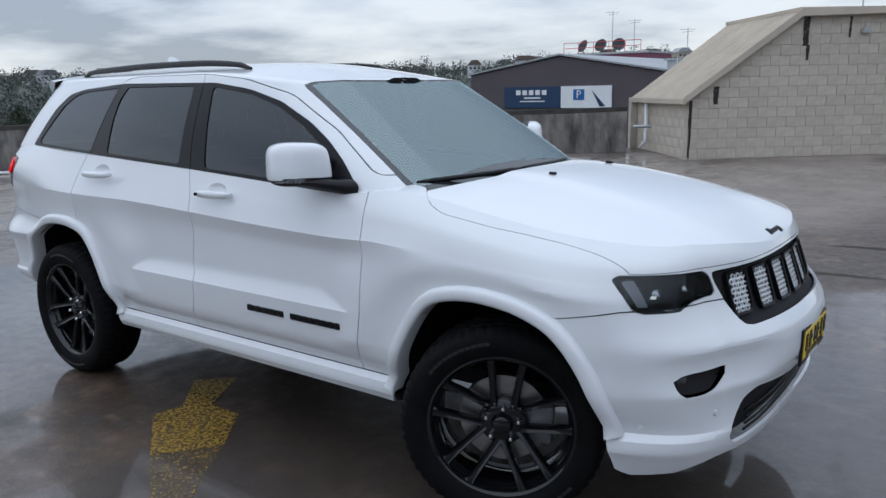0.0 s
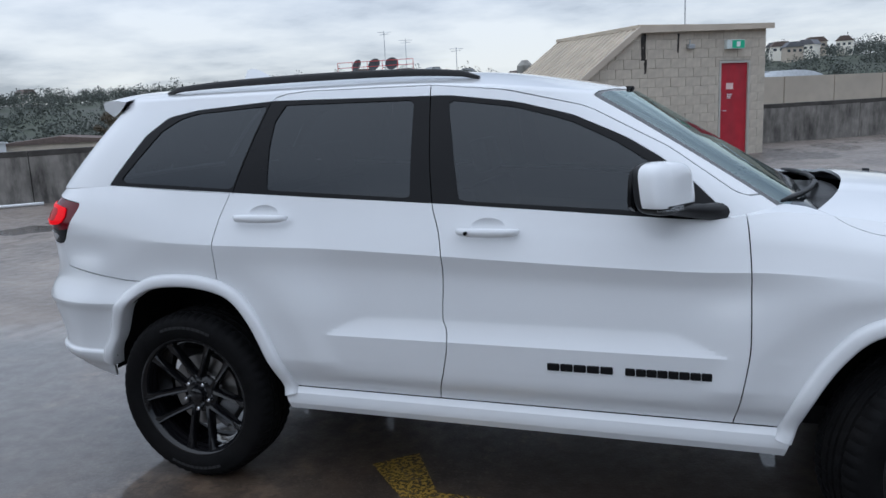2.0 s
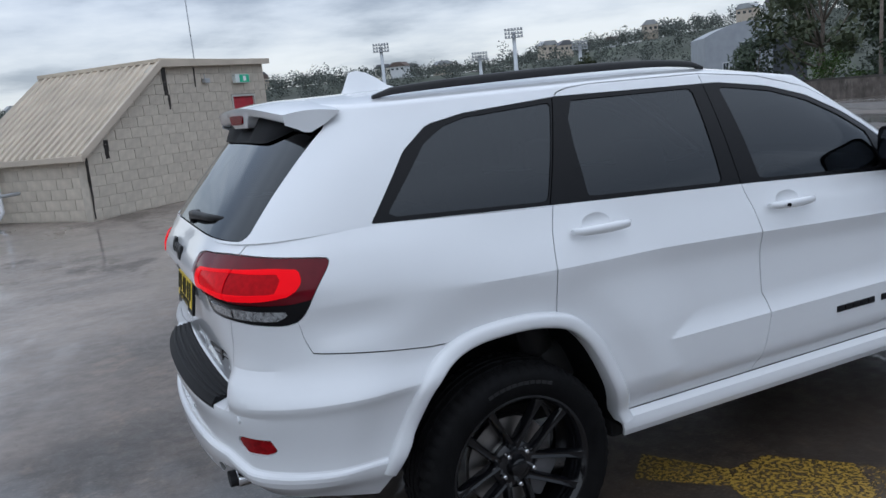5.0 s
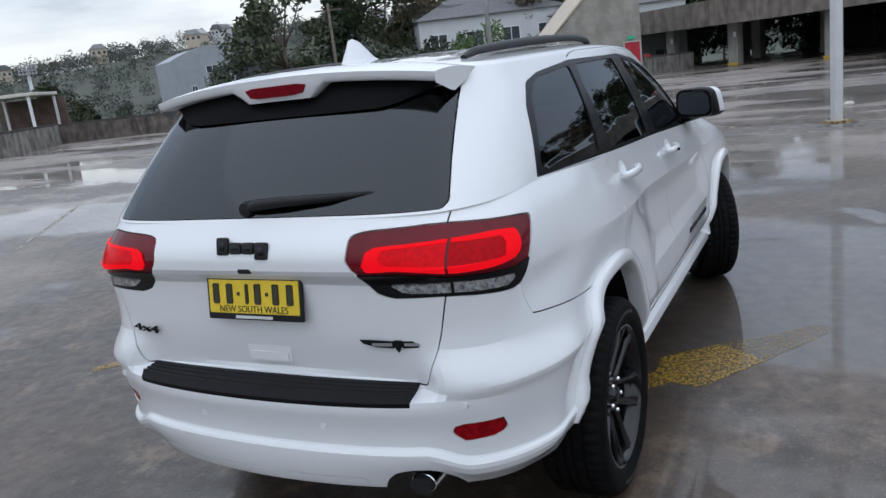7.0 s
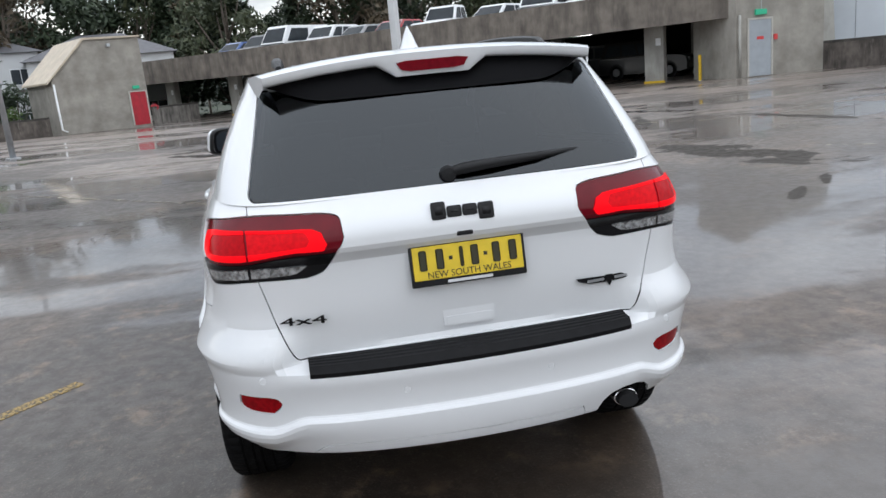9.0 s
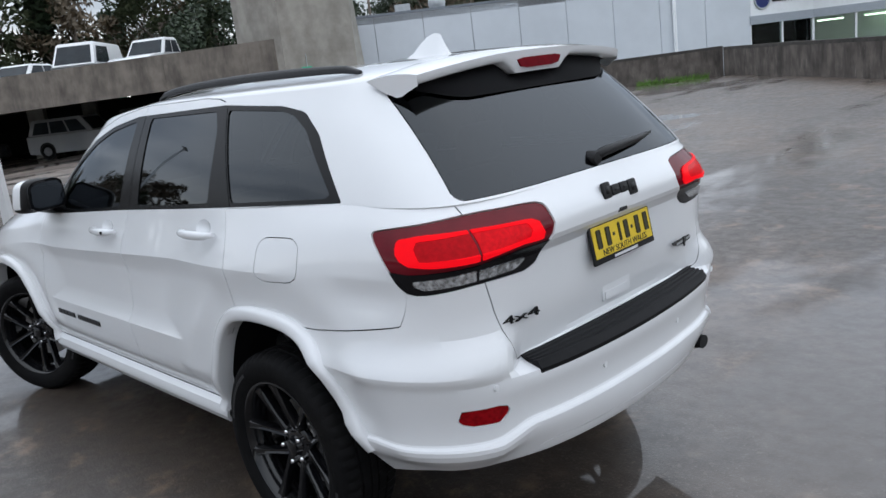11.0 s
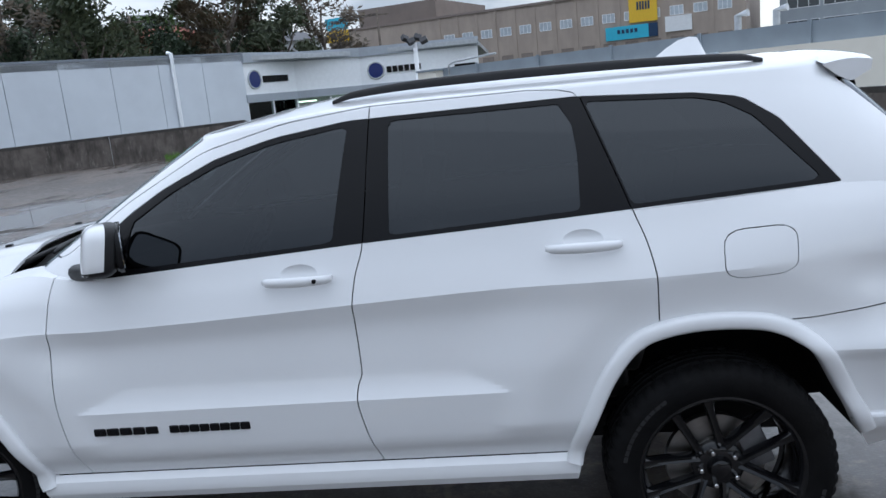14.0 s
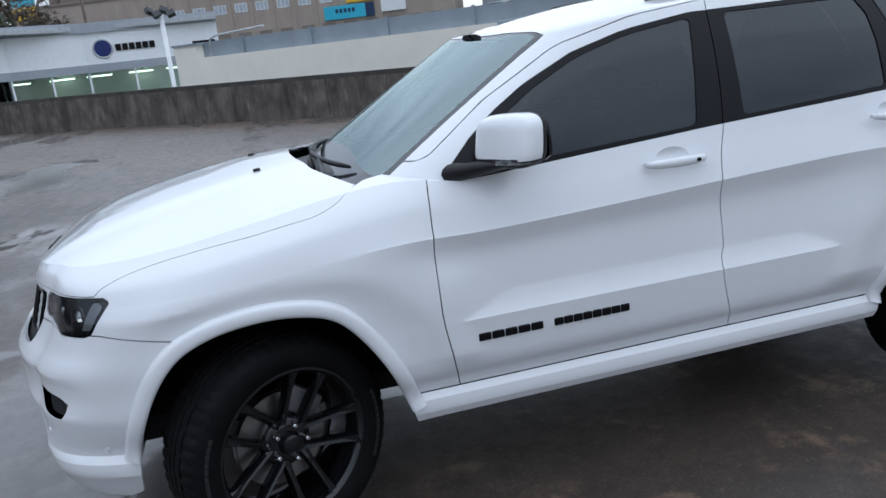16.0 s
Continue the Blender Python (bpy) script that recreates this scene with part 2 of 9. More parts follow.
    # pale tones carry the painted sheen; the strip by the car stays darker
    c4b = mixc(painted_sheen, c4, mixc(rng(sweep, 0.36, 0.64, 0, 1), (0.170, 0.143, 0.125), (0.275, 0.229, 0.196)))
    # damp patches with sharp ragged rims that dry out last
    ooze = N("ShaderNodeMath"); ooze.operation = "MULTIPLY_ADD"; ooze.inputs[1].default_value = 0.16
    wire(nt, patch, ooze.inputs[0]); wire(nt, pool, ooze.inputs[2])
    damp = rng(ooze.outputs[0], 0.612, 0.640, 0.0, 0.72)
    c4d = mixc(damp, c4b, (0.048, 0.036, 0.028))
    c5 = mixc(dark_gaps, mixc(puddle, c4d, (0.050, 0.036, 0.027)), (0.036, 0.029, 0.022))
    wire(nt, c5, b.inputs["Base Color"])
    # damp stone under a film of water that lies thicker in places
    rr = rng(mottle, 0.3, 0.7, 0.36, 0.56)
    wire(nt, rr, b.inputs["Roughness"])
    both = N("ShaderNodeMath"); both.operation = "MAXIMUM"
    edge = N("ShaderNodeMath"); edge.operation = "MULTIPLY_ADD"; edge.inputs[1].default_value = 0.10
    wire(nt, patch, edge.inputs[0]); wire(nt, film, edge.inputs[2])
    w2 = rng(edge.outputs[0], 0.53, 0.61, 0.14, 1.0)
    wire(nt, w2, both.inputs[0]); wire(nt, puddle, both.inputs[1])
    coat_left = N("ShaderNodeMath"); coat_left.operation = "MULTIPLY"
    wire(nt, both.outputs[0], coat_left.inputs[0]); wire(nt, rng(dark_gaps, 0.0, 1.0, 1.0, 0.0), coat_left.inputs[1])
    wire(nt, coat_left.outputs[0], b.inputs["Coat Weight"])
    wire(nt, rng(dark_gaps, 0.0, 1.0, 0.6, 0.10), b.inputs["Specular IOR Level"])
    r1 = N("ShaderNodeMix"); r1.data_type = "FLOAT"; r1.inputs[2].default_value, r1.inputs[3].default_value = 0.17, 0.045
    wire(nt, wet, r1.inputs[0])
    r2 = N("ShaderNodeMix"); r2.data_type = "FLOAT"; r2.inputs[3].default_value = 0.02
    wire(nt, puddle, r2.inputs[0]); wire(nt, r1.outputs[0], r2.inputs[2])
    wire(nt, r2.outputs[0], b.inputs["Coat Roughness"])
    b.inputs["Coat IOR"].default_value = 1.36
    h = N("ShaderNodeMath"); h.operation = "MULTIPLY"
    inv = N("ShaderNodeMath"); inv.operation = "SUBTRACT"; inv.inputs[0].default_value = 1.0
    wire(nt, puddle, inv.inputs[1]); wire(nt, grit, h.inputs[0]); wire(nt, inv.outputs[0], h.inputs[1])
    bp = N("ShaderNodeBump"); bp.inputs["Strength"].default_value, bp.inputs["Distance"].default_value = 0.30, 0.006
    wire(nt, h.outputs[0], bp.inputs["Height"]); wire(nt, bp.outputs[0], b.inputs["Normal"])
    return m


# ---- mesh helpers ----
def part(name, bm, material, parent=None, label="", smooth=0.0):
    """Links a bmesh as one mesh object under a thing or part. smooth: crease angle in degrees."""
    if smooth:
        for f in bm.faces:
            f.smooth = True
        for e in bm.edges:
            if len(e.link_faces) == 2 and e.calc_face_angle(0) > radians(smooth):
                e.smooth = False
    me = bpy.data.meshes.new(name)
    bm.to_mesh(me)
    bm.free()
    me.materials.append(material)
    ob = new(name, me)
    if parent is not None:
        ob.parent = parent
    if label:
        tagged(ob, label)
    return ob


def thing(name, label, category, group="", kind="", at=None):
    ob = tagged(new(name), label, category, group, kind)
    if at is not None:
        ob.matrix_world = at
    return ob


def box(bm, x0, x1, y0, y1, z0, z1, m=None, bevel=0.0, seg=2):
    vs = [bm.verts.new((x, y, z)) for x in (x0, x1) for y in (y0, y1) for z in (z0, z1)]
    idx = ((0, 1, 3, 2), (4, 6, 7, 5), (0, 4, 5, 1), (2, 3, 7, 6), (0, 2, 6, 4), (1, 5, 7, 3))
    fs = [bm.faces.new([vs[i] for i in q]) for q in idx]
    if bevel:
        es = list({e for f in fs for e in f.edges})
        r = bmesh.ops.bevel(bm, geom=es, offset=bevel, segments=seg, affect="EDGES", profile=0.6)
        vs = list({v for f in r["faces"] for v in f.verts} | {v for v in vs if v.is_valid})
    if m is not None:
        bmesh.ops.transform(bm, matrix=m, verts=[v for v in vs if v.is_valid])
    return vs


def tube(bm, pts, r, n=8, cap=True):
    """A round bar along a line of points; r a number or one for each point."""
    pts = [Vector(p) for p in pts]
    rr = r if isinstance(r, (list, tuple)) else [r] * len(pts)
    rings, ref = [], None
    for i, p in enumerate(pts):
        d = (pts[min(i + 1, len(pts) - 1)] - pts[max(i - 1, 0)]).normalized()
        if ref is None:
            ref = d.orthogonal().normalized()
        ref = (ref - d * ref.dot(d)).normalized()
        o = d.cross(ref)
        rings.append([bm.verts.new(p + (ref * math.cos(2 * math.pi * k / n) + o * math.sin(2 * math.pi * k / n)) * rr[i]) for k in range(n)])
    for a, b in zip(rings, rings[1:]):
        for k in range(n):
            bm.faces.new((a[k], a[(k + 1) % n], b[(k + 1) % n], b[k]))
    if cap:
        bm.faces.new(rings[0][::-1]); bm.faces.new(rings[-1])


def prism(bm, pts, h0, h1, axis="z", bevel=0.0):
    """A plate of the outline pts between h0 and h1 along an axis. For y the outline is (x, z), for x it is (y, z)."""
    def at(p, h):
        return {"z": (p[0], p[1], h), "y": (p[0], h, p[1]), "x": (h, p[0], p[1])}[axis]
    a = [bm.verts.new(at(p, h0)) for p in pts]
    b = [bm.verts.new(at(p, h1)) for p in pts]
    fs = [bm.faces.new(a[::-1]), bm.faces.new(b)]
    for i in range(len(pts)):
        j = (i + 1) % len(pts)
        fs.append(bm.faces.new((a[i], a[j], b[j], b[i])))
    bmesh.ops.recalc_face_normals(bm, faces=fs)
    if bevel:
        bmesh.ops.bevel(bm, geom=list(fs[1].edges), offset=bevel, segments=2, affect="EDGES")
    return a + b


def lathe(bm, prof, n=48, axis="y"):
    """Turns a profile of (radius, height) round an axis."""
    rings = []
    for r, h in prof:
        ring = []
        for k in range(n):
            a = 2 * math.pi * k / n
            c, s = r * math.cos(a), r * math.sin(a)
            ring.append(bm.verts.new({"y": (c, h, s), "z": (c, s, h), "x": (h, c, s)}[axis]))
        rings.append(ring)
    for a, b in zip(rings, rings[1:]):
        for k in range(n):
            bm.faces.new((a[k], a[(k + 1) % n], b[(k + 1) % n], b[k]))
    bmesh.ops.recalc_face_normals(bm, faces=bm.faces[:])


def B():
    return bmesh.new()


def text_mesh(body, size, depth, material, parent, m, name="lettering", label="", sx=1.0):
    cu = bpy.data.curves.new(name, "FONT")
    cu.body, cu.size, cu.extrude, cu.align_x, cu.align_y = body, size, depth, "CENTER", "CENTER"
    tmp = bpy.data.objects.new(name, cu)
    me = bpy.data.meshes.new_from_object(tmp)
    bpy.data.objects.remove(tmp); bpy.data.curves.remove(cu)
    me.materials.clear(); me.materials.append(material)
    me.transform(Matrix.Diagonal((sx, 1, 1, 1)))
    ob = new(name, me)
    ob.parent = parent
    ob.matrix_local = m
    if label:
        tagged(ob, label)
    return ob

# ---- the car ----
def cr(t, keys):
    """Smooth curve through (t, v) keys without overshoot."""
    if t <= keys[0][0]:
        return keys[0][1]
    if t >= keys[-1][0]:
        return keys[-1][1]
    i = 0
    while t > keys[i + 1][0]:
        i += 1

    def slope(j):
        return (keys[j + 1][1] - keys[j][1]) / (keys[j + 1][0] - keys[j][0])

    def tangent(j):
        if j == 0 or j == len(keys) - 1:
            return slope(0 if j == 0 else j - 1)
        a, b = slope(j - 1), slope(j)
        return 0 if a * b <= 0 else 2 * a * b / (a + b)
    (t0, v0), (t1, v1) = keys[i], keys[i + 1]
    h = t1 - t0
    s = (t - t0) / h
    return ((2 * s ** 3 - 3 * s ** 2 + 1) * v0 + (s ** 3 - 2 * s ** 2 + s) * h * tangent(i)
            + (3 * s ** 2 - 2 * s ** 3) * v1 + (s ** 3 - s ** 2) * h * tangent(i + 1))


def lin(t, keys):
    if t <= keys[0][0]:
        return keys[0][1]
    for (a, u), (b, v) in zip(keys, keys[1:]):
        if t <= b:
            return u + (v - u) * (t - a) / (b - a)
    return keys[-1][1]


def sst(a, b, t):
    s = min(1, max(0, (t - a) / (b - a)))
    return s * s * (3 - 2 * s)


# long curves of the body, in metres, nose towards +x, ground at 0
BELT = ((-2.4, 1.302), (-2.2, 1.307), (-1.88, 1.318), (-1.21, 1.289), (-0.25, 1.243), (0.775, 1.183), (1.2, 1.16))
SHOULDER = ((0.6, 1.20), (0.85, 1.205), (1.06, 1.19), (1.4, 1.135), (1.75, 1.065), (2.0, 1.015), (2.24, 0.985))
HOODLINE = ((0.9, 1.25), (1.2, 1.25), (1.4, 1.238), (1.7, 1.195), (1.95, 1.14), (2.12, 1.08), (2.2, 1.035), (2.24, 0.99))
NOSE = ((0.26, 2.22), (0.32, 2.270), (0.40, 2.296), (0.50, 2.312), (0.55, 2.328), (0.60, 2.352), (0.65, 2.366), (0.70, 2.366), (0.745, 2.360), (0.78, 2.338), (0.81, 2.314), (0.85, 2.290), (0.90, 2.272), (1.07, 2.256), (1.2, 2.238), (1.25, 2.218))
SWEEP = ((0.45, 0.09), (0.66, 0.318))
TAIL = ((0.26, -2.26), (0.36, -2.33), (0.42, -2.375), (0.47, -2.418), (0.55, -2.438), (0.588, -2.440), (0.597, -2.435), (0.606, -2.420), (0.66, -2.424), (0.74, -2.440), (0.762, -2.436),
        (0.782, -2.360), (0.80, -2.345), (0.95, -2.364), (1.08, -2.374), (1.125, -2.407), (1.15, -2.406), (1.25, -2.340))
TAIL_SIDE = ((0.762, -2.438), (0.79, -2.444), (0.803, -2.444), (0.86, -2.418), (0.90, -2.378), (0.95, -2.364))
WIDTH = ((0.26, 0.845), (0.36, 0.878), (0.40, 0.895), (0.44, 0.890), (0.458, 0.868), (0.525, 0.888), (0.62, 0.897), (0.80, 0.897), (1.0, 0.901),
         (1.055, 0.9055), (1.0625, 0.906), (1.07, 0.9035), (1.13, 0.8825), (1.19, 0.862), (1.25, 0.845))
WIDTH_REAR = ((0.26, 0.74), (0.36, 0.80), (0.42, 0.838), (0.48, 0.862), (0.55, 0.878), (0.588, 0.880), (0.597, 0.877), (0.606, 0.868), (0.64, 0.868), (0.70, 0.879), (0.76, 0.897), (0.795, 0.912), (0.803, 0.913),
              (0.815, 0.908), (0.87, 0.880), (0.92, 0.868), (1.00, 0.866), (1.08, 0.869), (1.13, 0.864), (1.19, 0.849), (1.25, 0.818))
WIDTH_FRONT = ((0.62, 0.897), (0.80, 0.901), (0.95, 0.901), (1.03, 0.895), (1.10, 0.884), (1.18, 0.864), (1.25, 0.838))
FRONT_N = ((0.26, 5.0), (1.25, 5.0))
REAR_N = ((0.3, 4.4), (0.5, 5.6), (0.8, 6.2), (1.1, 6.4), (1.17, 5.6), (1.25, 5.0))
LEVELS = ([0.26 + 0.02 * i for i in range(5)] + [0.345 + 0.0115 * i for i in range(11)] + [0.475 + 0.025 * i for i in range(5)]
          + [0.59, 0.597, 0.603, 0.609, 0.616, 0.625, 0.65, 0.675, 0.70, 0.715, 0.725, 0.74, 0.751, 0.762, 0.772, 0.782, 0.791, 0.80, 0.815]
          + [0.835 + 0.024 * i for i in range(9)] + [1.047, 1.055, 1.0625, 1.07, 1.08] + [1.095 + 0.015 * i for i in range(10)] + [1.25])
X0F, X0R = 1.0, -1.4


def arc_pt(phi, n):
    c, s = math.cos(phi), math.sin(phi)
    r = (c ** n + s ** n) ** (-1 / n)
    return r * c, r * s


def hood_z(x, y):
    e, c = cr(x, SHOULDER), cr(x, HOODLINE)
    dome = 0.010 * (1 - sst(0.40, 0.50, abs(y) + 0.10 * (2.2 - x))) * sst(2.22, 2.0, x)
    return e + (c - e) * (1 - min(1, abs(y) / 0.87) ** 2.6) + dome


def top_z(x, y):
    return cr(x, BELT) + (hood_z(x, y) - cr(x, BELT)) * sst(0.62, 0.95, x)


def half_width(x, zl):
    """Half width of the lower body before its relief, along the car and by level."""
    w = cr(zl, WIDTH) + 0.020 * sst(1.0, 1.4, x)
    if x > 0.85 and zl > 0.62:
        w += (cr(zl, WIDTH_FRONT) + 0.020 * sst(1.0, 1.4, x) - w) * sst(0.85, 1.35, x)
    return w + (cr(zl, WIDTH_REAR) - w) * sst(-1.40, -1.90, x) if x < -1.4 else w


def crease_drop(x):
    """The shoulder crease falls a little towards the front."""
    return 0.022 * sst(-0.9, 0.6, x)


def side_relief(x, z):
    """Creases and bulges of doors and guards, outwards in metres."""
    m = sst(-1.05, -0.72, x) * (1 - sst(0.92, 1.2, x))
    door = 0.030 * m * min(1, max(0, (0.812 - z) / 0.097)) ** 1.7 * (1 - 0.25 * min(1, max(0, (0.715 - z) / 0.12))) * (1 - sst(0.56, 0.47, z))
    guard = 0.0
    for xc, zc, rx, rz in ((-1.4575, 0.40, 0.60, 0.60), (1.44, 0.38, 0.60, 0.585)):
        if abs(x - xc) < 1.1:
            q = math.hypot((x - xc) / rx, max(0, z - zc) / rz)
            guard = max(guard, (0.034 * sst(1.62, 1.10, q) - 0.011 * min(1, max(0, (1.10 - q) / 0.16))) * sst(0.47, 0.60, z))
    d = max(door, guard)
    m2 = sst(-1.30, -1.12, x) * (1 - sst(0.75, 1.15, x))
    d -= 0.013 * m2 * min(1, max(0, (1.0625 - z) / 0.075)) * sst(0.78, 0.97, z)
    m3 = (1 - sst(-1.95, -1.80, x)) * sst(-2.25, -2.05, x)
    d -= 0.012 * m3 * min(1, max(0, (1.07 - z) / 0.05)) * sst(0.93, 1.02, z)
    return d


def tail_sweep(y, zl):
    """The rear bumper is bowed in plan: further back in the middle, forward at its ends."""
    a, b = sst(0.81, 0.77, zl), sst(0.93, 0.80, zl)
    return (a + (b - a) * sst(0.53, 0.68, y)) * ((0.145 + 0.075 * sst(0.58, 0.48, zl)) * min(y, 0.66) ** 2 - 0.034)


def lower_pt(kind, s, zl):
    """A point of the lower body. kind 0: nose arc, 1: side, 2: tail arc; zl: its level."""
    if kind == 0:
        X, Y = arc_pt(s, cr(zl, FRONT_N))
        x = X0F + X * (cr(zl, NOSE) - X0F)
        w = half_width(x, zl)
        y = Y * w
        x -= lin(zl, SWEEP) * min(y, 0.6) ** 2 * sst(1.2, 2.0, x)
    elif kind == 1:
        w = half_width(s, zl)
        x, y = s, w
    else:
        X, Y = arc_pt(s, cr(zl, REAR_N))
        x = X0R + X * (cr(zl, TAIL) - X0R)
        w = half_width(x, zl)
        y = Y * w
        if 0.76 < zl < 0.95:
            # beside the loading step the bumper's shoulders reach further back
            x += X * (cr(zl, TAIL_SIDE) - cr(zl, TAIL)) * sst(0.53, 0.68, y)
        x += tail_sweep(y, zl) * sst(-1.75, -2.2, x)
    if zl > 1.15:
        y -= 0.052 * sst(0.70, 1.0, x) * ((zl - 1.15) / 0.10) ** 2 * min(1, y / (w * 0.9)) ** 4
    z = zl
    if kind == 2 and 0.42 < zl < 0.76:
        # the bumper crease dips below the reflectors
        z -= 0.042 * sst(0.57, 0.70, y) * (sst(0.42, 0.58, zl) if zl < 0.60 else 1 - sst(0.62, 0.76, zl))
    if 0.85 < zl < 1.15:
        z -= crease_drop(x) * min(1, (zl - 0.85) / 0.15, (1.15 - zl) / 0.08)
    if zl > 0.9:
        z = 0.9 + (z - 0.9) * (top_z(x, y) - 0.9) / 0.35
    y += side_relief(x, zl) * (min(1, y / (w * 0.97)) ** 8)
    # shaped hollow round the fog lamp and the plate band in the front bumper
    if x > 1.8:
        q = sst(0.30, 0.50, y) * (1 - sst(0.80, 0.86, y)) * sst(0.60, 0.64, z) * (1 - sst(0.70, 0.745, z))
        x -= 0.012 * q
    return (x, y, z)


CREASE = math.cos(math.radians(15))


def grid_polys(rows, creased=True):
    """Quads with smooth normals from a grid of points; the grid's normal looks outwards (away from the car's axis)."""
    a = np.array(rows, float)
    fn = np.cross(a[1:, 1:] - a[:-1, :-1], a[:-1, 1:] - a[1:, :-1])
    ln = np.linalg.norm(fn, axis=2, keepdims=True)
    mid = (a[1:, 1:] + a[:-1, :-1]) / 2
    if (fn[:, :, 1] * (mid[:, :, 1] + 0.01)).sum() + (fn[:, :, 2] * (mid[:, :, 2] - 0.8)).sum() < 0:
        fn = -fn
    nu, nv = fn.shape[:2]
    unit = fn / np.maximum(ln, 1e-12)
    pad = np.zeros((nu + 2, nv + 2, 3))
    pad[1:-1, 1:-1] = fn
    upad = np.zeros((nu + 2, nv + 2, 3))
    upad[1:-1, 1:-1] = unit
    corner = {}
    for di, dj in ((0, 0), (1, 0), (1, 1), (0, 1)):
        # the four faces round this corner, those within the crease angle count
        tot = np.zeros((nu, nv, 3))
        for oi in (di - 1, di):
            for oj in (dj - 1, dj):
                u = upad[1 + oi:1 + oi + nu, 1 + oj:1 + oj + nv]
                keep = ((u * unit).sum(2, keepdims=True) > CREASE).astype(float)
                tot += keep * pad[1 + oi:1 + oi + nu, 1 + oj:1 + oj + nv]
        corner[di, dj] = tot / np.maximum(np.linalg.norm(tot, axis=2, keepdims=True), 1e-12)
    if not creased:
        n = np.cross(np.gradient(a, axis=0), np.gradient(a, axis=1))
        n /= np.maximum(np.linalg.norm(n, axis=2, keepdims=True), 1e-12)
        n *= np.sign((n[:-1, :-1] * unit).sum())
        for di, dj in corner:
            corner[di, dj] = n[di:di + nu, dj:dj + nv]
    out = []
    for i in range(nu):
        for j in range(nv):
            if ln[i, j, 0] < 1e-9:
                continue
            q = [(*a[i + di, j + dj], *corner[di, dj][i, j]) for di, dj in ((0, 0), (1, 0), (1, 1), (0, 1))]
            p = [np.array(c[:3]) for c in q]
            if np.cross(p[2] - p[0], p[3] - p[1]) @ fn[i, j] < 0:
                q.reverse()
            out.append(q)
    return out


def carve(polys, f, gap=0.0, where=None):
    """Splits polygons by the sign of f(x, y, z): those inside (f < -gap) and outside (f > gap)."""
    ins, outs = [], []
    for q in polys:
        if where and not where(q[0]):
            outs.append(q)
            continue
        d = [f(*v[:3]) for v in q]
        if max(d) < -gap:
            ins.append(q)
            continue
        if min(d) > gap:
            outs.append(q)
            continue
        for sign, dst in ((1, ins), (-1, outs)):
            r = []
            for i, v in enumerate(q):
                w = q[(i + 1) % len(q)]
                a, b = d[i] * sign + gap, d[(i + 1) % len(q)] * sign + gap
                if a <= 0:
                    r.append(v)
                if (a < 0 < b) or (b < 0 < a):
                    t = a / (a - b)
                    r.append(tuple(p + (o - p) * t for p, o in zip(v, w)))
            if len(r) > 2:
                dst.append(r)
    return ins, outs


def dice(polys, n):
    """Each quad into n x n smaller ones."""
    out = []
    for q in polys:
        v = [np.array(c) for c in q]
        at = lambda a, b: tuple((v[0] * (1 - a) + v[1] * a) * (1 - b) + (v[3] * (1 - a) + v[2] * a) * b)
        for i in range(n):
            for j in range(n):
                out.append([at(i / n, j / n), at((i + 1) / n, j / n), at((i + 1) / n, (j + 1) / n), at(i / n, (j + 1) / n)])
    return out


def poly_sd(pts):
    """Signed distance to a closed outline in a plane: negative inside."""
    n = len(pts)

    def f(px, py):
        best, ins = 1e9, False
        for i in range(n):
            ax, ay = pts[i]
            bx, by = pts[(i + 1) % n]
            ex, ey = bx - ax, by - ay
            wx, wy = px - ax, py - ay
            t = max(0.0, min(1.0, (wx * ex + wy * ey) / (ex * ex + ey * ey)))
            dx, dy = wx - ex * t, wy - ey * t
            best = min(best, dx * dx + dy * dy)
            if (ay > py) != (by > py) and px < ex * (py - ay) / (by - ay) + ax:
                ins = not ins
        return -math.sqrt(best) if ins else math.sqrt(best)
    return f


def chaikin(pts, times=1, q=0.25):
    for _ in range(times):
        out = []
        for i in range(len(pts)):
            a, b = pts[i], pts[(i + 1) % len(pts)]
            out += [(a[0] + (b[0] - a[0]) * q, a[1] + (b[1] - a[1]) * q), (a[0] + (b[0] - a[0]) * (1 - q), a[1] + (b[1] - a[1]) * (1 - q))]
        pts = out
    return pts


def flip(polys):
    return [[(v[0], -v[1], v[2], v[3], -v[4], v[5]) for v in reversed(q)] for q in polys]


def shift(polys, d):
    return [[(v[0] + v[3] * d, v[1] + v[4] * d, v[2] + v[5] * d, *v[3:]) for v in q] for q in polys]


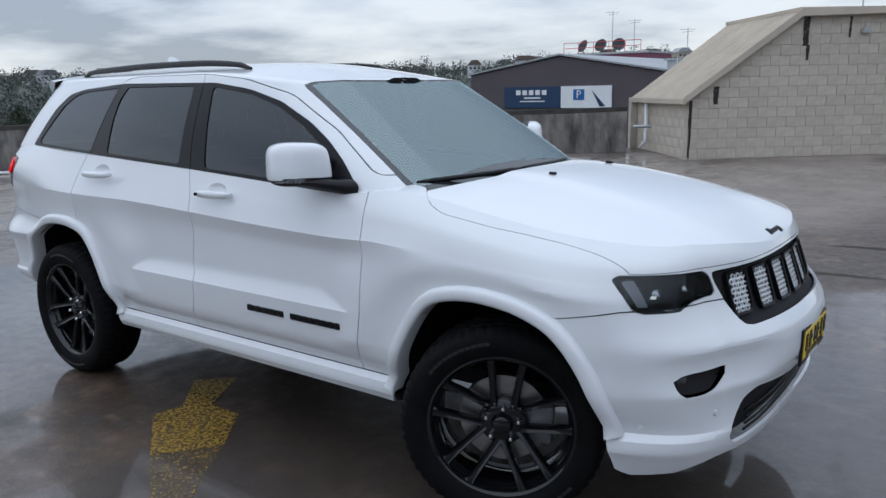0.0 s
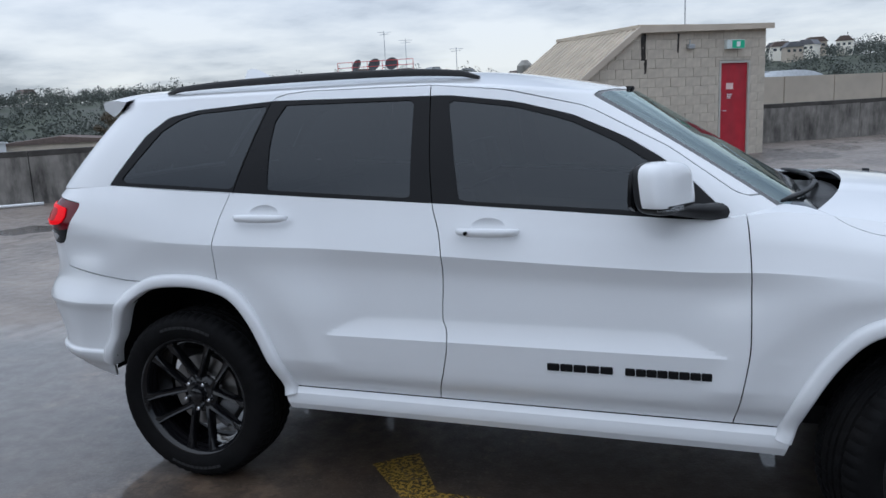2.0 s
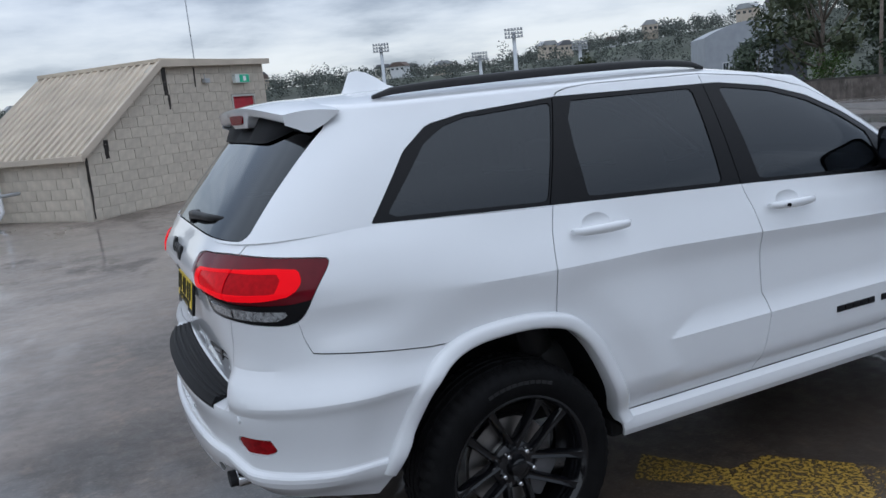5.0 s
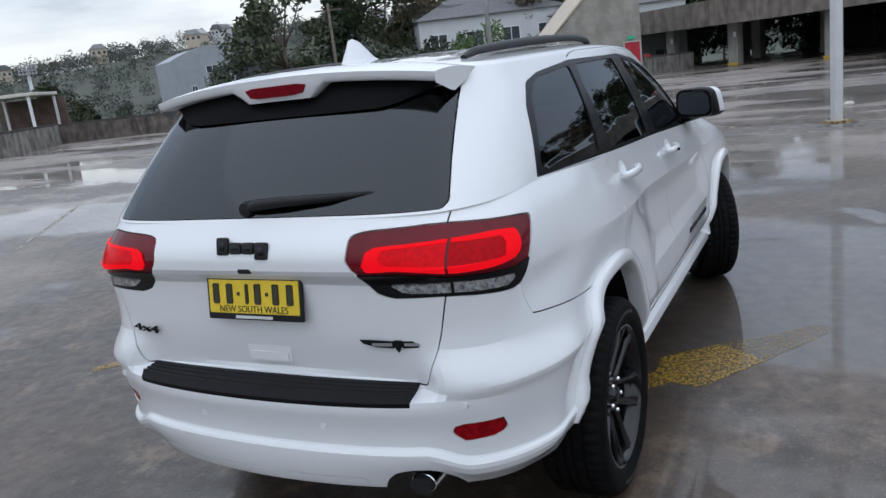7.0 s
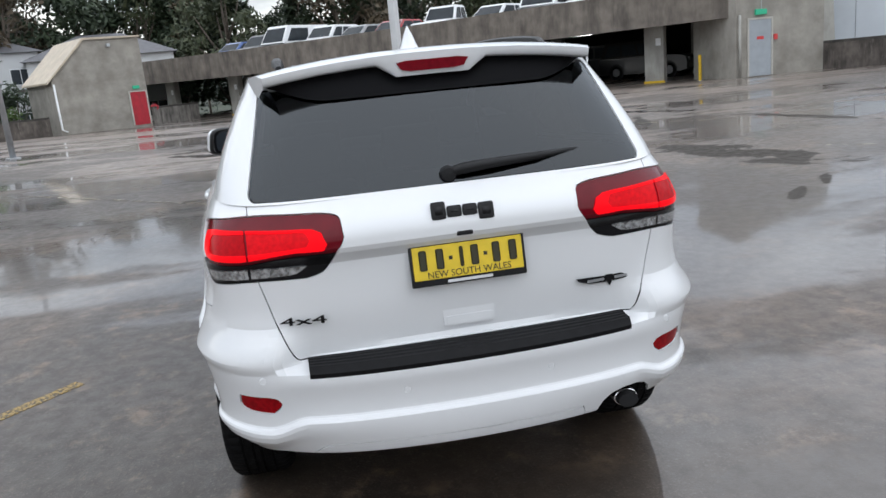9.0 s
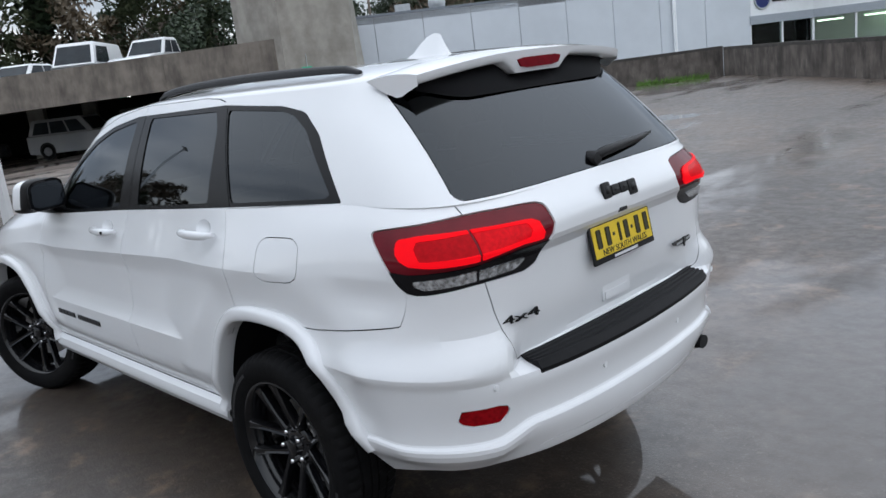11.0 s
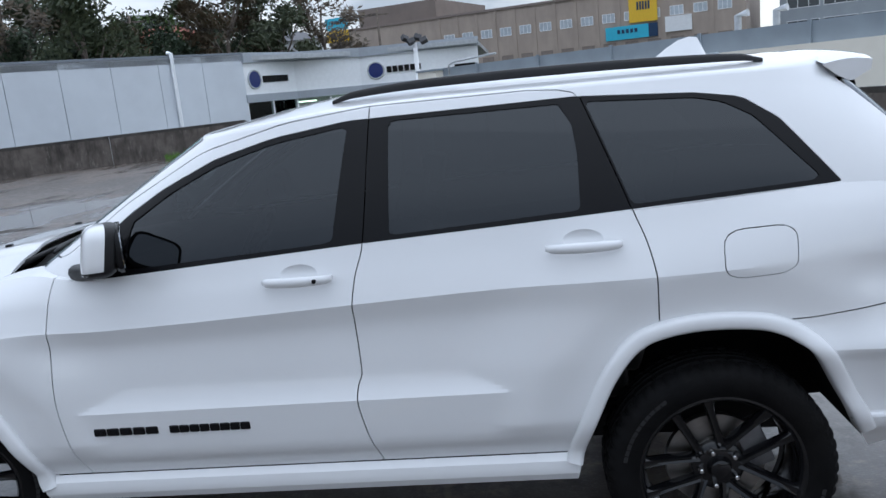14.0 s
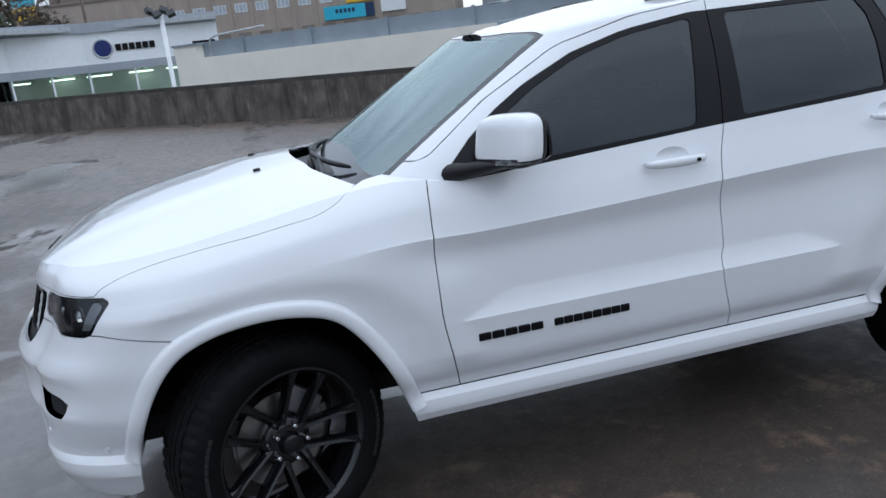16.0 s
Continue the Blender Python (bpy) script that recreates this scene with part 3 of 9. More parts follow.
def shell_part(name, polys, material, parent, label="", lip=0.012, both=False):
    """One panel out of polygons with their own normals, with an inward lip along its edges."""
    if both:
        polys = polys + flip(polys)
    keys, pos, nor, faces = {}, [], [], []
    spots, spot = {}, []

    def idx(v):
        p = (round(v[0], 5), round(v[1], 5), round(v[2], 5))
        k = (*p, round(v[3], 1), round(v[4], 1), round(v[5], 1))
        if k not in keys:
            keys[k] = len(pos)
            pos.append(Vector(v[:3])); nor.append(Vector(v[3:]))
            spot.append(spots.setdefault(p, len(spots)))
        return keys[k]
    edges = {}
    for q in polys:
        f = []
        for v in q:
            i = idx(v)
            if not f or (i != f[-1]):
                f.append(i)
        if f and f[0] == f[-1]:
            f.pop()
        if len(set(f)) < 3 or len(set(f)) != len(f):
            continue
        faces.append(f)
        for i in range(len(f)):
            edges[spot[f[i]], spot[f[(i + 1) % len(f)]]] = (f[i], f[(i + 1) % len(f)])
    if both:
        for p, n in zip(pos, nor):
            if abs(p.y) < 1e-4:
                n.y = 0
    nor = [n.normalized() if n.length > 1e-6 else Vector((0, 0, 1)) for n in nor]
    if lip:
        rim, inner = {}, {}
        for (sa, sb), (a, b) in edges.items():
            if sa == sb or (sb, sa) in edges or (both and abs(pos[a].y) < 2e-4 and abs(pos[b].y) < 2e-4):
                continue
            d = pos[b] - pos[a]
            if d.length < 1e-7:
                continue
            sn = d.cross(nor[a]).normalized()
            ids = []
            for i in (a, b):
                pos.append(pos[i].copy()); nor.append(sn); ids.append(len(pos) - 1)
            for i in (a, b):
                pos.append(pos[i] - nor[i] * lip); nor.append(sn); ids.append(len(pos) - 1)
            faces.append([ids[1], ids[0], ids[2], ids[3]])
    me = bpy.data.meshes.new(name)
    me.from_pydata([tuple(p) for p in pos], [], faces)
    me.shade_smooth()
    me.normals_split_custom_set_from_vertices([tuple(n) for n in nor])
    me.materials.append(material)
    ob = new(name, me)
    ob.parent = parent
    if label:
        tagged(ob, label)
    return ob


# outlines seen square from the side: (x, z)
GLASSHOUSE = ((0.780, 1.182), (0.742, 1.236), (0.655, 1.320), (0.55, 1.400), (0.42, 1.478), (0.22, 1.566), (0.0, 1.622), (-0.27, 1.657), (-1.06, 1.667),
              (-1.45, 1.643), (-1.60, 1.617), (-1.71, 1.54), (-1.88, 1.324), (-1.21, 1.291), (-0.25, 1.245))
PANE_FRONT = ((0.56, 1.216), (0.535, 1.372), (0.39, 1.462), (0.21, 1.546), (0.0, 1.603), (-0.27, 1.640), (-0.20, 1.257))
PANE_REAR = ((-0.415, 1.645), (-1.0, 1.648), (-1.04, 1.58), (-1.05, 1.48), (-1.045, 1.302), (-0.40, 1.268))
PANE_QUARTER = ((-1.09, 1.648), (-1.45, 1.628), (-1.54, 1.607), (-1.63, 1.555), (-1.825, 1.338), (-1.215, 1.306))
ARCH_REAR = ((-2.03, 0.30), (-1.938, 0.455), (-1.85, 0.63), (-1.755, 0.795), (-1.64, 0.872), (-1.50, 0.897), (-1.35, 0.893), (-1.22, 0.855), (-1.13, 0.76), (-1.055, 0.61), (-1.0, 0.46), (-0.965, 0.30))
ARCH_FRONT = ((0.96, 0.30), (1.0, 0.445), (1.06, 0.60), (1.14, 0.735), (1.23, 0.825), (1.36, 0.862), (1.50, 0.862), (1.63, 0.835), (1.74, 0.775), (1.83, 0.655), (1.90, 0.48), (1.925, 0.30))
GAP_A = ((0.3, 0.79), (0.437, 0.802), (0.589, 0.832), (0.783, 0.856), (0.985, 0.853), (1.158, 0.841), (1.27, 0.818))
GAP_B = ((0.3, -0.31), (0.46, -0.298), (0.60, -0.262), (0.72, -0.243), (0.76, -0.248), (0.805, -0.264), (1.02, -0.258), (1.13, -0.272), (1.24, -0.305), (1.70, -0.352))
GAP_C = ((0.85, -1.272), (1.07, -1.268), (1.175, -1.251), (1.29, -1.212), (1.665, -1.075))
ROOF_GAP = ((-1.20, 1.60), (-1.075, 1.655), (-1.055, 1.680), (-1.0, 1.694), (-0.90, 1.701), (-0.348, 1.699), (-0.045, 1.669), (0.271, 1.594), (0.571, 1.436), (0.82, 1.262))
# outlines round a corner: (turn in degrees * 0.022, z)
K = 0.022
HEADLIGHT = tuple((a * K, z) for a, z in ((43.4, 0.992), (35, 0.990), (27.0, 0.984), (25.8, 0.905), (31.2, 0.893), (33.0, 0.869), (40.4, 0.872)))
FOGHOLE = tuple((a * K, z) for a, z in ((36.0, 0.668), (25.4, 0.680), (26.4, 0.650), (29.8, 0.605), (34.6, 0.592)))
TAILLIGHT = tuple((a * K, z) for a, z in ((53.0, 1.243), (50.5, 1.252), (36.3, 1.279), (24.4, 1.270), (21.8, 1.256), (20.8, 1.18), (26.2, 1.066), (36.2, 1.070), (46.6, 1.050), (48.6, 1.075)))


def turn_f(x, y):
    return math.degrees(math.atan2(y, max(1e-6, x - X0F))) * K


def turn_r(x, y):
    return math.degrees(math.atan2(y, max(1e-6, X0R - x))) * K


def green_pt(kind, s, v):
    """A point of the glasshouse, from belt (v 0) to roof edge (v 1)."""
    w = 0.845 - 0.178 * (0.62 * v + 0.38 * v * v)
    xf, xr = 1.15 - 0.64 * v - 0.17 * v ** 2.2, -2.340 + 0.39 * (0.82 * v + 0.18 * v * v)
    if kind == 0:
        X, Y = arc_pt(s, 4.2 + 3.8 * v)
        x, y = xf - 0.9 + X * 0.9, Y * w
    elif kind == 1:
        a = xf - 0.9
        x, y = a + (X0R - a) * s, w
    else:
        X, Y = arc_pt(s, 5.4)
        x, y = X0R + X * (xr - X0R), Y * w
    y *= 1 - 0.036 * sst(-0.8, -1.9, x)
    zb = cr(x, BELT)
    return (x, y, zb + v * (roof_z(x, y) - zb))


def roof_z(x, y):
    e = 1.706 - (0.084 * (x + 0.6) ** 2 if x > -0.6 else 0.009 * (x + 0.6) ** 2)
    return e + (0.062 - 0.030 * sst(-0.3, 0.4, x)) * (1 - min(1, abs(y) / 0.665) ** 2.4)


def build_body(car):
    white = M("white_car_paint", (0.735, 0.745, 0.76), 0.28, var=0.015, scale=3, coat=1.0, spec=0.5)
    black = M("gloss_black_trim", (0.006, 0.006, 0.007), 0.22, spec=0.22, var=0.1, scale=8)
    satin = M("satin_black_plastic", (0.012, 0.012, 0.013), 0.45, spec=0.3, var=0.2, scale=20, bump=0.1, bscale=400)
    dark = M("underbody_black", (0.008, 0.008, 0.009), 0.8, var=0.2, scale=10)
    glass = tinted_glass("privacy_glass", (0.035, 0.037, 0.04), ior=1.62, sheen=(0.90, 0.95, 1.0))
    glass_f = tinted_glass("tinted_front_glass", (0.10, 0.105, 0.11), ior=1.62, sheen=(0.90, 0.95, 1.0))
    glass_w = tinted_glass("windscreen_glass", (0.42, 0.47, 0.48), ior=3.0, sheen=(0.80, 0.95, 0.96))
    g = 0.0022
    hp = math.pi / 2
    # lower body grid, from the nose round the side to the tail
    cols = [(0, hp * i / 64) for i in range(64)] + [(1, X0F + (X0R - X0F) * i / 120) for i in range(120)] + [(2, hp - hp * i / 64) for i in range(65)]
    rows = []
    for k, s in cols:
        col = [lower_pt(k, s, z) for z in LEVELS]
        x, y, z = col[-1]
        col += [(x, y * (1 - j / 26), top_z(x, y * (1 - j / 26))) for j in range(1, 27)]
        rows.append(col)
    allp = grid_polys(rows)
    low, cap = [], []
    for q in allp:
        c = [sum(v[k] for v in q) / len(q) for k in range(3)]
        if c[1] < 0.80 and c[0] < 2.2 and c[2] > 1.04 and c[0] > -1.5 and q[0][5] > 0.3:
            if c[0] > 0.66:
                cap.append(q)
        elif c[0] < 0.66 and c[1] < 0.79 and q[0][5] > 0.8 and c[2] > 1.1:
            continue
        else:
            low.append(q)
    gcols = [(0, hp * i / 40) for i in range(40)] + [(1, i / 90) for i in range(90)] + [(2, hp - hp * i / 40) for i in range(41)]
    vs = [i / 36 for i in range(37)]
    rows = []
    for k, s in gcols:
        col = [green_pt(k, s, v) for v in vs]
        x, y, z = col[-1]
        rows.append(col + [(x, y * (1 - j / 16), roof_z(x, y * (1 - j / 16))) for j in range(1, 17)])
    green = grid_polys(rows, False)
    # under the sills and the bumpers
    zbot = ((-2.5, 0.462), (-2.15, 0.452), (-1.95, 0.408), (-1.90, 0.365), (0.9, 0.362), (1.9, 0.33), (1.96, 0.296), (2.1, 0.315), (2.2, 0.36), (2.4, 0.37))
    _, low = carve(low, lambda x, y, z: z - lin(x, zbot))
    exh = poly_sd(chaikin(((-0.66, 0.40), (-0.645, 0.485), (-0.60, 0.535), (-0.48, 0.535), (-0.42, 0.485), (-0.40, 0.40)), 1))
    for a in (ARCH_REAR, ARCH_FRONT):
        sd = poly_sd(a)
        xm = a[0][0] * 0.5 + a[-1][0] * 0.5
        _, low = carve(low, lambda x, y, z: sd(x, z), where=lambda v: abs(v[0] - xm) < 0.7 and v[1] > 0.4 and v[2] < 1.0)
    inner = [q for q in shift(low, -0.024) if not (q[0][0] < -2.2 and 0.72 < q[0][2] < 0.84) and not (abs(q[0][0]) > 1.85 and q[0][2] < 0.52)]
    P = {}
    # front end openings
    sd = poly_sd(chaikin(HEADLIGHT, 1, 0.09))
    P["head"], low = carve(low, lambda x, y, z: sd(turn_f(x, y), z), 0.001, where=lambda v: v[0] > 1.6 and v[2] > 0.75)
    sdf = poly_sd(chaikin(FOGHOLE, 1, 0.2))
    P["fog"], low = carve(low, lambda x, y, z: sdf(turn_f(x, y), z), 0.0005, where=lambda v: v[0] > 1.6 and v[2] < 0.8)
    sdg = poly_sd(((-0.1, 0.987), (0.56, 0.980), (0.555, 0.95), (0.525, 0.87), (0.50, 0.805), (0.48, 0.79), (-0.1, 0.80)))
    P["grille"], low = carve(low, lambda x, y, z: sdg(y, z), 0.001, where=lambda v: v[0] > 1.9 and v[2] > 0.72)
    sdl = poly_sd(((-0.1, 0.545), (0.2, 0.552), (0.40, 0.570), (0.47, 0.575), (0.53, 0.548), (0.605, 0.43), (0.58, 0.395), (-0.1, 0.405)))
    P["intake"], low = carve(low, lambda x, y, z: sdl(y, z), 0.001, where=lambda v: v[0] > 1.9 and v[2] < 0.65)
    # rear openings
    sdt = poly_sd(chaikin(TAILLIGHT, 1, 0.15))
    P["tail"], low = carve(low, lambda x, y, z: sdt(turn_r(x, y), z), 0.001, where=lambda v: v[0] < -1.7 and v[2] > 0.95)
    sdr = poly_sd(((0.668, 0.618), (0.640, 0.681), (0.797, 0.683), (0.788, 0.626)))
    P["refl"], low = carve(low, lambda x, y, z: sdr(y, z), 0.001, where=lambda v: v[0] < -2.0 and v[2] < 0.8)
    # panels
    gate = ((0.70, 0.575), (0.80, 0.585), (0.84, 0.602), (0.92, 0.632), (1.08, 0.672), (1.35, 0.678))
    P["gate"], low = carve(low, lambda x, y, z: max(y - lin(z, gate), 0.792 - z) if x < -2.0 else 1, g, where=lambda v: v[0] < -1.9 and v[2] > 0.7)
    line_r = ((-2.6, 1.08), (-2.165, 1.07), (-2.158, 0.962), (-2.12, 0.952), (-1.76, 0.905), (-1.5, 0.90))
    P["bump_r"], low = carve(low, lambda x, y, z: max(z - lin(x, line_r), x + 1.6), g, where=lambda v: v[0] < -1.5)
    P["bump_f"], low = carve(low, lambda x, y, z: z - lin(x, ((1.5, 0.83), (1.744, 0.843), (1.945, 0.880), (2.4, 0.888))), g, where=lambda v: v[0] > 1.62)
    P["sill"], low = carve(low, lambda x, y, z: z - lin(x, ((-1.0, 0.461), (1.0, 0.461))), g, where=lambda v: -1.1 < v[0] < 1.1)
    front, low = carve(low, lambda x, y, z: cr(z, GAP_A) - x, g)
    P["door_f"], low = carve(low, lambda x, y, z: cr(z, GAP_B) - x, g, where=lambda v: v[0] > -0.6)
    P["door_r"], P["quarter"] = carve(low, lambda x, y, z: (cr(z, GAP_C) if z > 0.85 else -1.272 + (0.85 - z) * 0.0) - x, g, where=lambda v: v[0] > -1.6)
    for key, xc, zc in (("door_f", -0.078, 1.160), ("door_r", -1.045, 1.208)):
        rx, rz, dp = 0.066, 0.034, 0.013
        ell = lambda x, y, z: (math.hypot((x - xc) / rx, (z - zc) / rz) - 1) * rz
        near, rest = [], []
        for q in P[key]:
            (near if len(q) == 4 and abs(q[0][0] - xc) < 0.13 and abs(q[0][2] - zc) < 0.08 else rest).append(q)
        cup, ring = carve(dice(near, 4), ell)
        sunk = []
        for q in cup:
            r = []
            for x, y, z, nx, ny, nz in q:
                a, b = (x - xc) / rx, (z - zc) / rz
                d = dp * max(0, 1 - a * a - b * b)
                n = Vector((nx, ny, nz)) + Vector((-2 * dp * a / rx, 0, -2 * dp * b / rz))
                r.append((x, y - d, z, *n.normalized()))
            sunk.append(r)
        P[key] = rest + ring + sunk
    hoodside = ((0.9, 0.66), (1.03, 0.70), (1.063, 0.738), (1.10, 0.785), (1.154, 0.825), (1.25, 0.850), (1.40, 0.853), (1.57, 0.838), (1.72, 0.818), (1.86, 0.804), (1.96, 0.802), (2.3, 0.80))
    hood_edge = lambda x, y, z: max(y - cr(x, hoodside), 0.995 - z, 1.215 - 0.155 * (y / 0.74) ** 2 - x)
    hood_a, front = carve(front, hood_edge, g * 0.5, where=lambda v: v[0] > 0.8)
    hood_b, cap = carve(cap, hood_edge, g * 0.5)
    P["hood"] = hood_a + hood_b
    cowl, fend2 = carve(cap, lambda x, y, z: y - cr(x, hoodside), 0.0)
    P["cowl"] = shift(cowl, -0.055)
    P["fender"] = front + fend2
    sdfuel = poly_sd(chaikin(((-1.478, 1.056), (-1.485, 1.208), (-1.715, 1.214), (-1.708, 1.064)), 2, 0.16))
    fuel, quarter_l = carve(P["quarter"], lambda x, y, z: sdfuel(x, z), g * 0.8)

    # glasshouse
    _, green = carve(green, lambda x, y, z: -1 if (x > 0.82 and y > 0.0 and z < hood_z(x, y) - 0.06) else 1)
    side_y = lambda z: lin(z, ((1.15, 0.730), (1.216, 0.712), (1.6375, 0.622), (1.8, 0.58)))
    head_x = lambda y: 0.36 - 0.075 * min(1.1, abs(y) / 0.625) ** 3
    P["screen"], green = carve(green, lambda x, y, z: max(y - side_y(z), head_x(y) - x), 0.001, where=lambda v: v[0] > 0)
    P["screen"], P["frit"] = carve(P["screen"], lambda x, y, z: max(y + 0.026 - side_y(z), 1.262 - 0.05 * (y / 0.7) ** 2 - z, head_x(y) + 0.013 - x))
    P["backlight"], green = carve(green, lambda x, y, z: max(y - lin(z, ((1.30, 0.676), (1.66, 0.60))), 1.313 - z, z - 1.652) if x < -1.7 else 1, 0.002, where=lambda v: v[0] < -1.7)
    gate_u, green = carve(green, lambda x, y, z: y - 0.70 if x < -2.15 and z < 1.33 else 1, 0.0, where=lambda v: v[0] < -2.15 and v[2] < 1.33)
    P["gate"] += gate_u
    dl, green = carve(green, (lambda sd: lambda x, y, z: sd(x, z))(poly_sd(GLASSHOUSE)), 0.0005, where=lambda v: v[1] > 0.5)
    panes = []
    for nm, outline, gl in (("front", PANE_FRONT, glass_f), ("rear", PANE_REAR, glass), ("quarter", PANE_QUARTER, glass)):
        pane, dl = carve(dl, (lambda sd: lambda x, y, z: sd(x, z))(poly_sd(chaikin(outline, 1, 0.025))), 0.0)
        panes.append((pane, gl))
    doorframe, green = carve(green, lambda x, y, z: z - lin(x, ROOF_GAP), g, where=lambda v: v[1] > 0.45 and -1.12 < v[0] < 0.9)
    dl_f, dl_r = carve(dl, lambda x, y, z: cr(z, GAP_B) - x, g)
    dl_r, dl_q = carve(dl_r, lambda x, y, z: cr(z, GAP_C) - x, g)
    fr_f, fr_r = carve(doorframe, lambda x, y, z: cr(z, GAP_B) - x, g)
    fr_r, fr_q = carve(fr_r, lambda x, y, z: cr(z, GAP_C) - x, g)
    roof_in = shift(green, -0.03)
    P["roof"], green = carve(green, lambda x, y, z: y - 0.60 if (z > 1.60 and x > -1.96) else 1, 0.0)

    # parts
    # inner shell added behind the panels to stop light leaking through the joints
    shell_part("body_shell", inner, dark, car, "matt black inner shell added to block light leaks", lip=0, both=True)
    shell_part("headliner", roof_in, dark, car, "dark inner roof lining", lip=0, both=True)
    shell_part("bonnet", P["hood"], white, car, both=True)
    shell_part("cowl_panel", P["cowl"], satin, car, "black plastic cowl", both=True)
    shell_part("front_bumper", P["bump_f"], white, car, both=True)
    right = carve(flip(P["bump_r"]), lambda x, y, z: exh(y, z), where=lambda v: v[0] < -2.1 and v[2] < 0.62)[1]
    seam = lambda x, y, z: max(z - 0.498 + 0.07 * sst(0.48, 0.61, y) ** 2, -y - 0.365)
    val_l, left = carve(P["bump_r"], seam, 0.0016, where=lambda v: v[0] < -2.1 and v[2] < 0.55)
    val_r, right = carve(right, seam, 0.0016, where=lambda v: v[0] < -2.1 and v[2] < 0.55)
    bumper = shell_part("rear_bumper", left + right, white, car)
    shell_part("bumper_valance", val_l + val_r, white, bumper)
    gate_ob = shell_part("tailgate", P["gate"], white, car, both=True)
    shell_part("rear_window", shift(P["backlight"], -0.004), glass, gate_ob, "dark tinted rear window", lip=0, both=True)
    shell_part("roof_panel", P["roof"], white, car, lip=0, both=True)
    ws = shell_part("windscreen", shift(P["screen"], -0.002), glass_w, car, "clear curved windscreen", lip=0, both=True)
    shell_part("screen_border", shift(P["frit"], -0.002), M("black_glass_border", (0.030, 0.033, 0.036), 0.10, spec=0.9, var=0.1), ws, "black painted edge of windscreen", lip=0, both=True)
    shell_part("grille_panel", shift(P["grille"], -0.030), black, car, "gloss black grille surround", both=True)
    shell_part("lower_intake", shift(P["intake"], -0.05), dark, car, "black lower air intake", lip=0, both=True)
    obs = {"gate": gate_ob}
    for side, fl in (("l", lambda p: p), ("r", flip)):
        fdo = shell_part("front_door", fl(P["door_f"] + fr_f), white, car)
        rdo = shell_part("rear_door", fl(P["door_r"] + fr_r), white, car)
        q = quarter_l if side == "l" else P["quarter"]
        quo = shell_part("quarter_panel", fl(q + green + fr_q), white, car)
        if side == "l":
            shell_part("fuel_door", fuel, white, quo)
        shell_part("fender", fl(P["fender"]), white, car)
        shell_part("sill", fl(P["sill"]), white, car)
        shell_part("window_trim", fl(shift(dl_f, -0.002)), black, fdo, "gloss black window surround")
        shell_part("window_trim", fl(shift(dl_r, -0.002)), black, rdo, "gloss black window surround")
        shell_part("window_trim", fl(shift(dl_q, -0.002)), black, quo, "gloss black window surround")
        for (pane, gl), own in zip(panes, (fdo, rdo, quo)):
            shell_part("window_pane", fl(shift(pane, -0.006)), gl, own, "dark tinted side glass", lip=0)
        obs["door_f" + side], obs["door_r" + side], obs["quarter" + side] = fdo, rdo, quo
    obs["P"] = P
    return obs


car = thing("car", "white four-wheel-drive wagon with black wheels parked on wet deck", "car")
BODY = build_body(car)


def surf_y(x, z):
    """Half width of the lower body at x and z."""
    w = half_width(x, z)
    if x > X0F:
        n, span = cr(z, FRONT_N), cr(z, NOSE) - X0F
        y = w
        for _ in range(3):
            q = min(1, (x + lin(z, SWEEP) * min(y, 0.6) ** 2 * sst(1.2, 2.0, x) - X0F) / span)
            y = w * max(0, 1 - q ** n) ** (1 / n)
    elif x < X0R:
        q, n = (x - X0R) / (cr(z, TAIL) - X0R), cr(z, REAR_N)
        y = w * max(0, 1 - min(1, q) ** n) ** (1 / n)
    else:
        y = w
    return y + side_relief(x, z) * (min(1, y / (w * 0.97)) ** 8)


def face_x(y, z, front=True):
    """x of the nose or tail at half width y and height z (below 0.9, or the tailgate's level)."""
    zl = 0.9 + (z - 0.9) * 0.35 / (0.115 if front else 0.405) if z > 0.9 else z
    w = half_width(1.9 if front else -2.2, zl)
    n = cr(zl, FRONT_N if front else REAR_N)
    q = max(0, 1 - min(1, abs(y) / w) ** n) ** (1 / n)
    return X0F + q * (cr(zl, NOSE) - X0F) - lin(zl, SWEEP) * min(abs(y), 0.6) ** 2 if front else X0R + q * (cr(zl, TAIL) - X0R) + tail_sweep(abs(y), zl)


def spline(pts, n=6):
    out = []
    for i in range(len(pts) - 1):
        p0, p1, p2, p3 = pts[max(i - 1, 0)], pts[i], pts[i + 1], pts[min(i + 2, len(pts) - 1)]
        for k in range(n):
            t = k / n
            out.append(tuple(0.5 * (2 * b + (c - a) * t + (2 * a - 5 * b + 4 * c - d) * t * t + (3 * b - a - 3 * c + d) * t ** 3) for a, b, c, d in zip(p0, p1, p2, p3)))
    return out + [pts[-1]]


